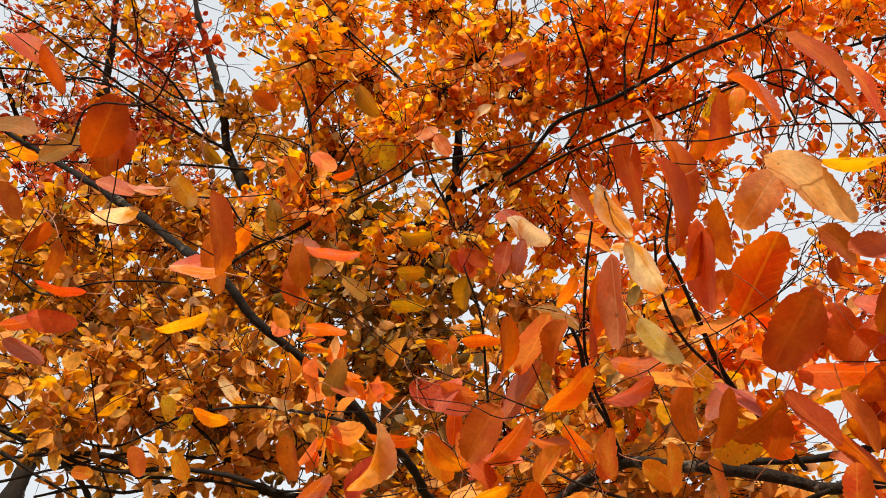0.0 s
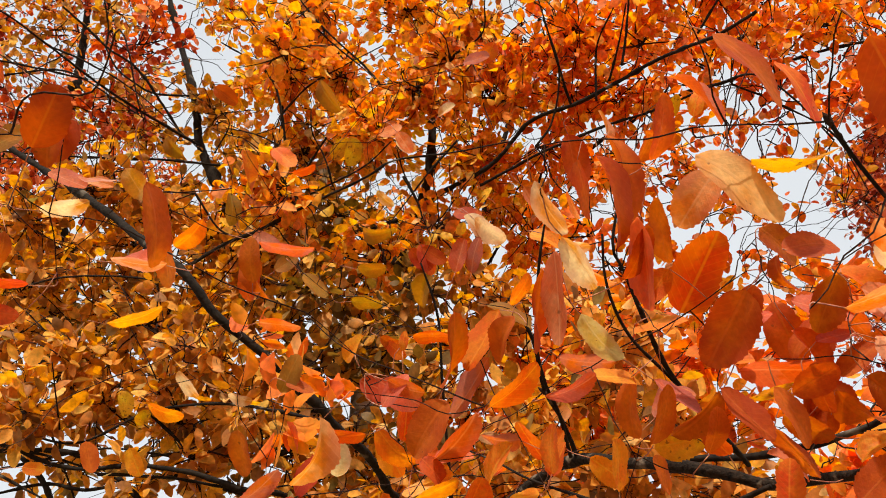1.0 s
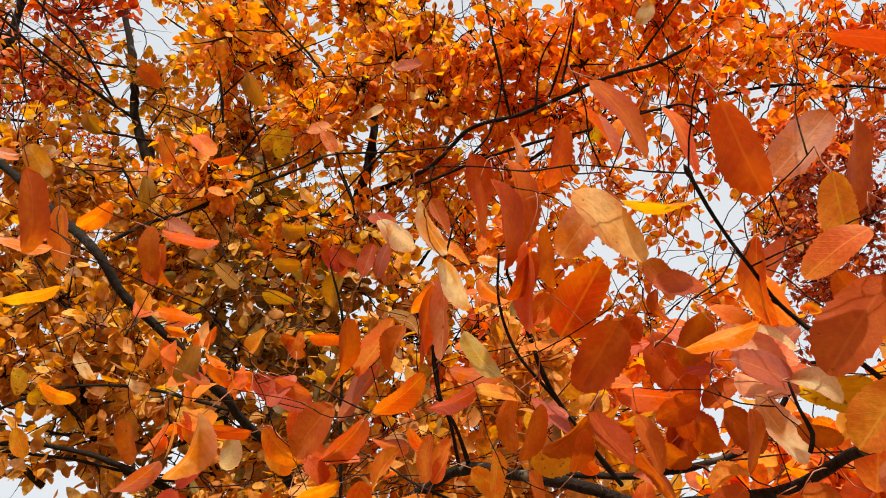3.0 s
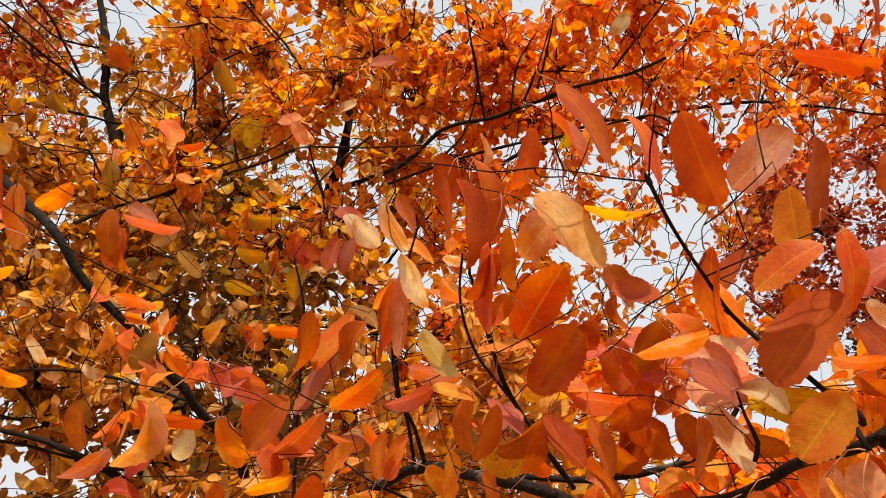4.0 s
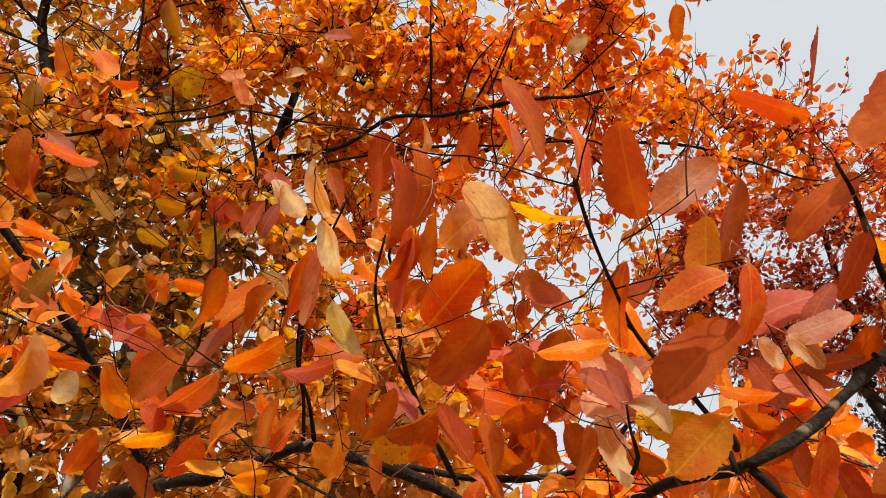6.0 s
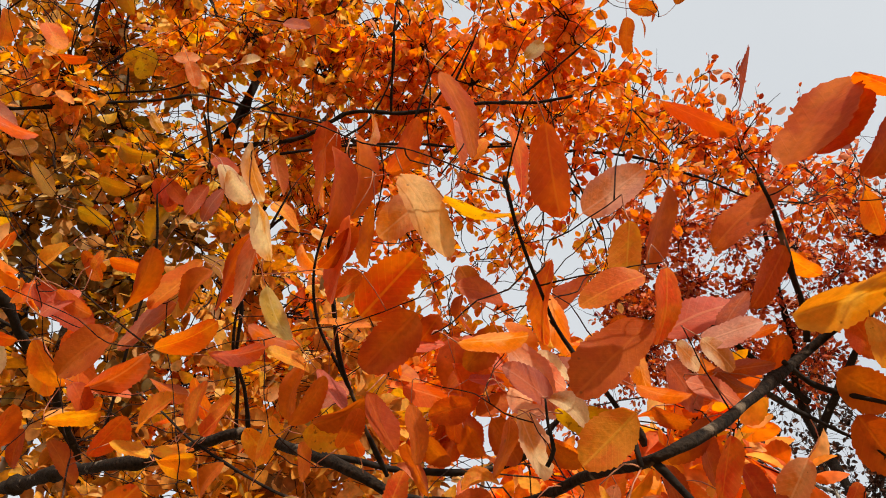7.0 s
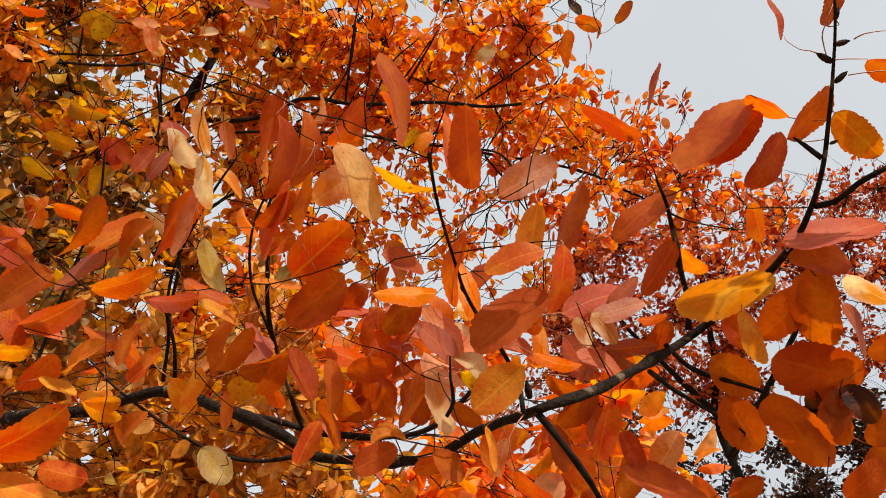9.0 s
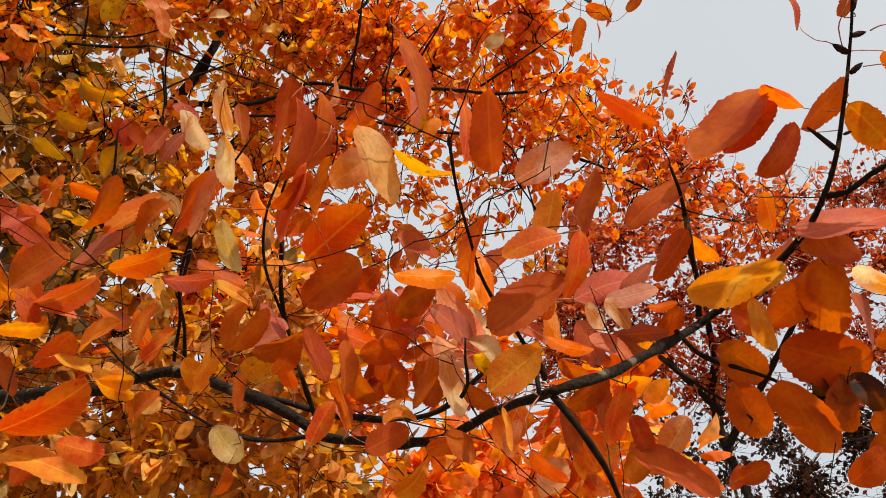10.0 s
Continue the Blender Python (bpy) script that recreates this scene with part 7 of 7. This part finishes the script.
leaf(near_tree, "tw_q", (-0.184, 0.429, 2.097), (-0.225, 0.418, 2.088), 160, "blush", 5)
leaf(near_tree, "tw_q", (-0.325, 0.524, 2.340), (-0.363, 0.513, 2.328), 120, "blush", 1)
leaf(near_tree, "tw_q", (-0.305, 0.498, 2.327), (-0.286, 0.530, 2.312), 150, "tan", 4)
leaf(near_tree, "limb_left", (-0.151, 0.560, 2.209), (-0.157, 0.523, 2.241), 160, "amber", 3)
leaf(near_tree, "limb_left", (-0.239, 0.944, 2.628), (-0.199, 0.929, 2.651), 120, "olive", 2)
leaf(near_tree, "limb_left", (0.011, 0.742, 2.468), (0.045, 0.763, 2.447), 140, "red", 1)
leaf(near_tree, "limb_left", (0.073, 0.658, 2.331), (0.084, 0.625, 2.360), 130, "pink", 0)
leaf(near_tree, "tw_r", (0.662, 0.219, 1.968), (0.684, 0.217, 1.936), -150, "blackish", 9)
leaf(near_tree, "tw_r", (0.692, 0.189, 1.929), (0.671, 0.192, 1.961), -150, "blackish", 11)
leaf(near_tree, "tw_r", (0.673, 0.205, 1.972), (0.694, 0.224, 1.926), -140, "amber", 1)
leaf(near_tree, "tw_r", (0.760, 0.231, 1.935), (0.753, 0.267, 1.918), -150, "orange", 3)
leaf(near_tree, "tw_r", (0.745, 0.241, 1.913), (0.745, 0.200, 1.944), 160, "rust", 0)
leaf(near_tree, "low", (0.598, 0.398, 1.922), (0.597, 0.366, 1.961), 120, "rust", 1)
leaf(near_tree, "low", (0.532, 0.397, 1.957), (0.558, 0.401, 1.921), 140, "orange", 2)
leaf(near_tree, "low", (1.083, 0.612, 2.170), (1.085, 0.580, 2.200), 140, "red", 1)
leaf(near_tree, "branch_top", (0.618, 0.328, 2.857), (0.664, 0.310, 2.842), 150, "orange", 1)
leaf(near_tree, "branch_top", (0.719, 0.345, 2.997), (0.733, 0.374, 2.982), 120, "orange", 2)
leaf(near_tree, "branch_top", (0.753, 0.403, 3.078), (0.782, 0.430, 3.056), 100, "amber", 3)
leaf(near_tree, "branch_top", (0.623, 0.256, 2.714), (0.621, 0.215, 2.725), 120, "rust", 1)
leaf(near_tree, "branch_top", (0.652, 0.359, 3.039), (0.690, 0.365, 3.023), 120, "blackish", 2)
leaf(near_tree, "branch_top", (0.509, 0.265, 2.577), (0.531, 0.304, 2.555), 60, "rust", 0)
leaf(near_tree, "tw_p2", (0.144, 0.570, 1.988), (0.142, 0.545, 2.023), 120, "orange", 3)
leaf(near_tree, "tw_p2", (0.212, 0.691, 2.081), (0.250, 0.701, 2.056), 140, "gold", 1)
leaf(near_tree, "tw_p2", (0.281, 0.657, 2.108), (0.306, 0.629, 2.135), 80, "mauve", 2)
leaf(near_tree, "low", (0.388, 0.544, 2.011), (0.382, 0.517, 2.049), 150, "red", 0)
leaf(near_tree, "low", (0.468, 0.638, 2.138), (0.428, 0.644, 2.155), 110, "rust", 2)
leaf(near_tree, "tw_p2", (0.324, 0.543, 1.935), (0.328, 0.517, 1.972), 120, "orange", 1)
leaf(near_tree, "tw_p2", (0.087, 0.682, 2.019), (0.127, 0.683, 2.016), 60, "gold", 2)
leaf(near_tree, "tw_p2", (0.166, 0.646, 1.916), (0.123, 0.650, 1.914), 70, "orange", 3)
leaf(near_tree, "tw_p2", (0.261, 1.261, 2.341), (0.292, 1.244, 2.363), 120, "honey", 1)
leaf(near_tree, "low", (0.373, 0.522, 1.936), (0.403, 0.493, 1.957), 100, "amber", 4)
leaf(near_tree, "low", (0.446, 0.407, 1.908), (0.448, 0.377, 1.943), 140, "orange", 2)
leaf(near_tree, "low", (0.613, 0.553, 2.014), (0.581, 0.554, 2.047), 120, "rust", 1)
for key, (tree, stalks, twigs) in STALKS.items():
    owner = tree.parts[key][0]
    if stalks.n:
        stalks.part("stalk_growth", STALK, owner, "thin reddish leaf stalks", kind="stuff")
    if twigs.n:
        twigs.part("twig_growth", TWIG, owner, kind="stuff")
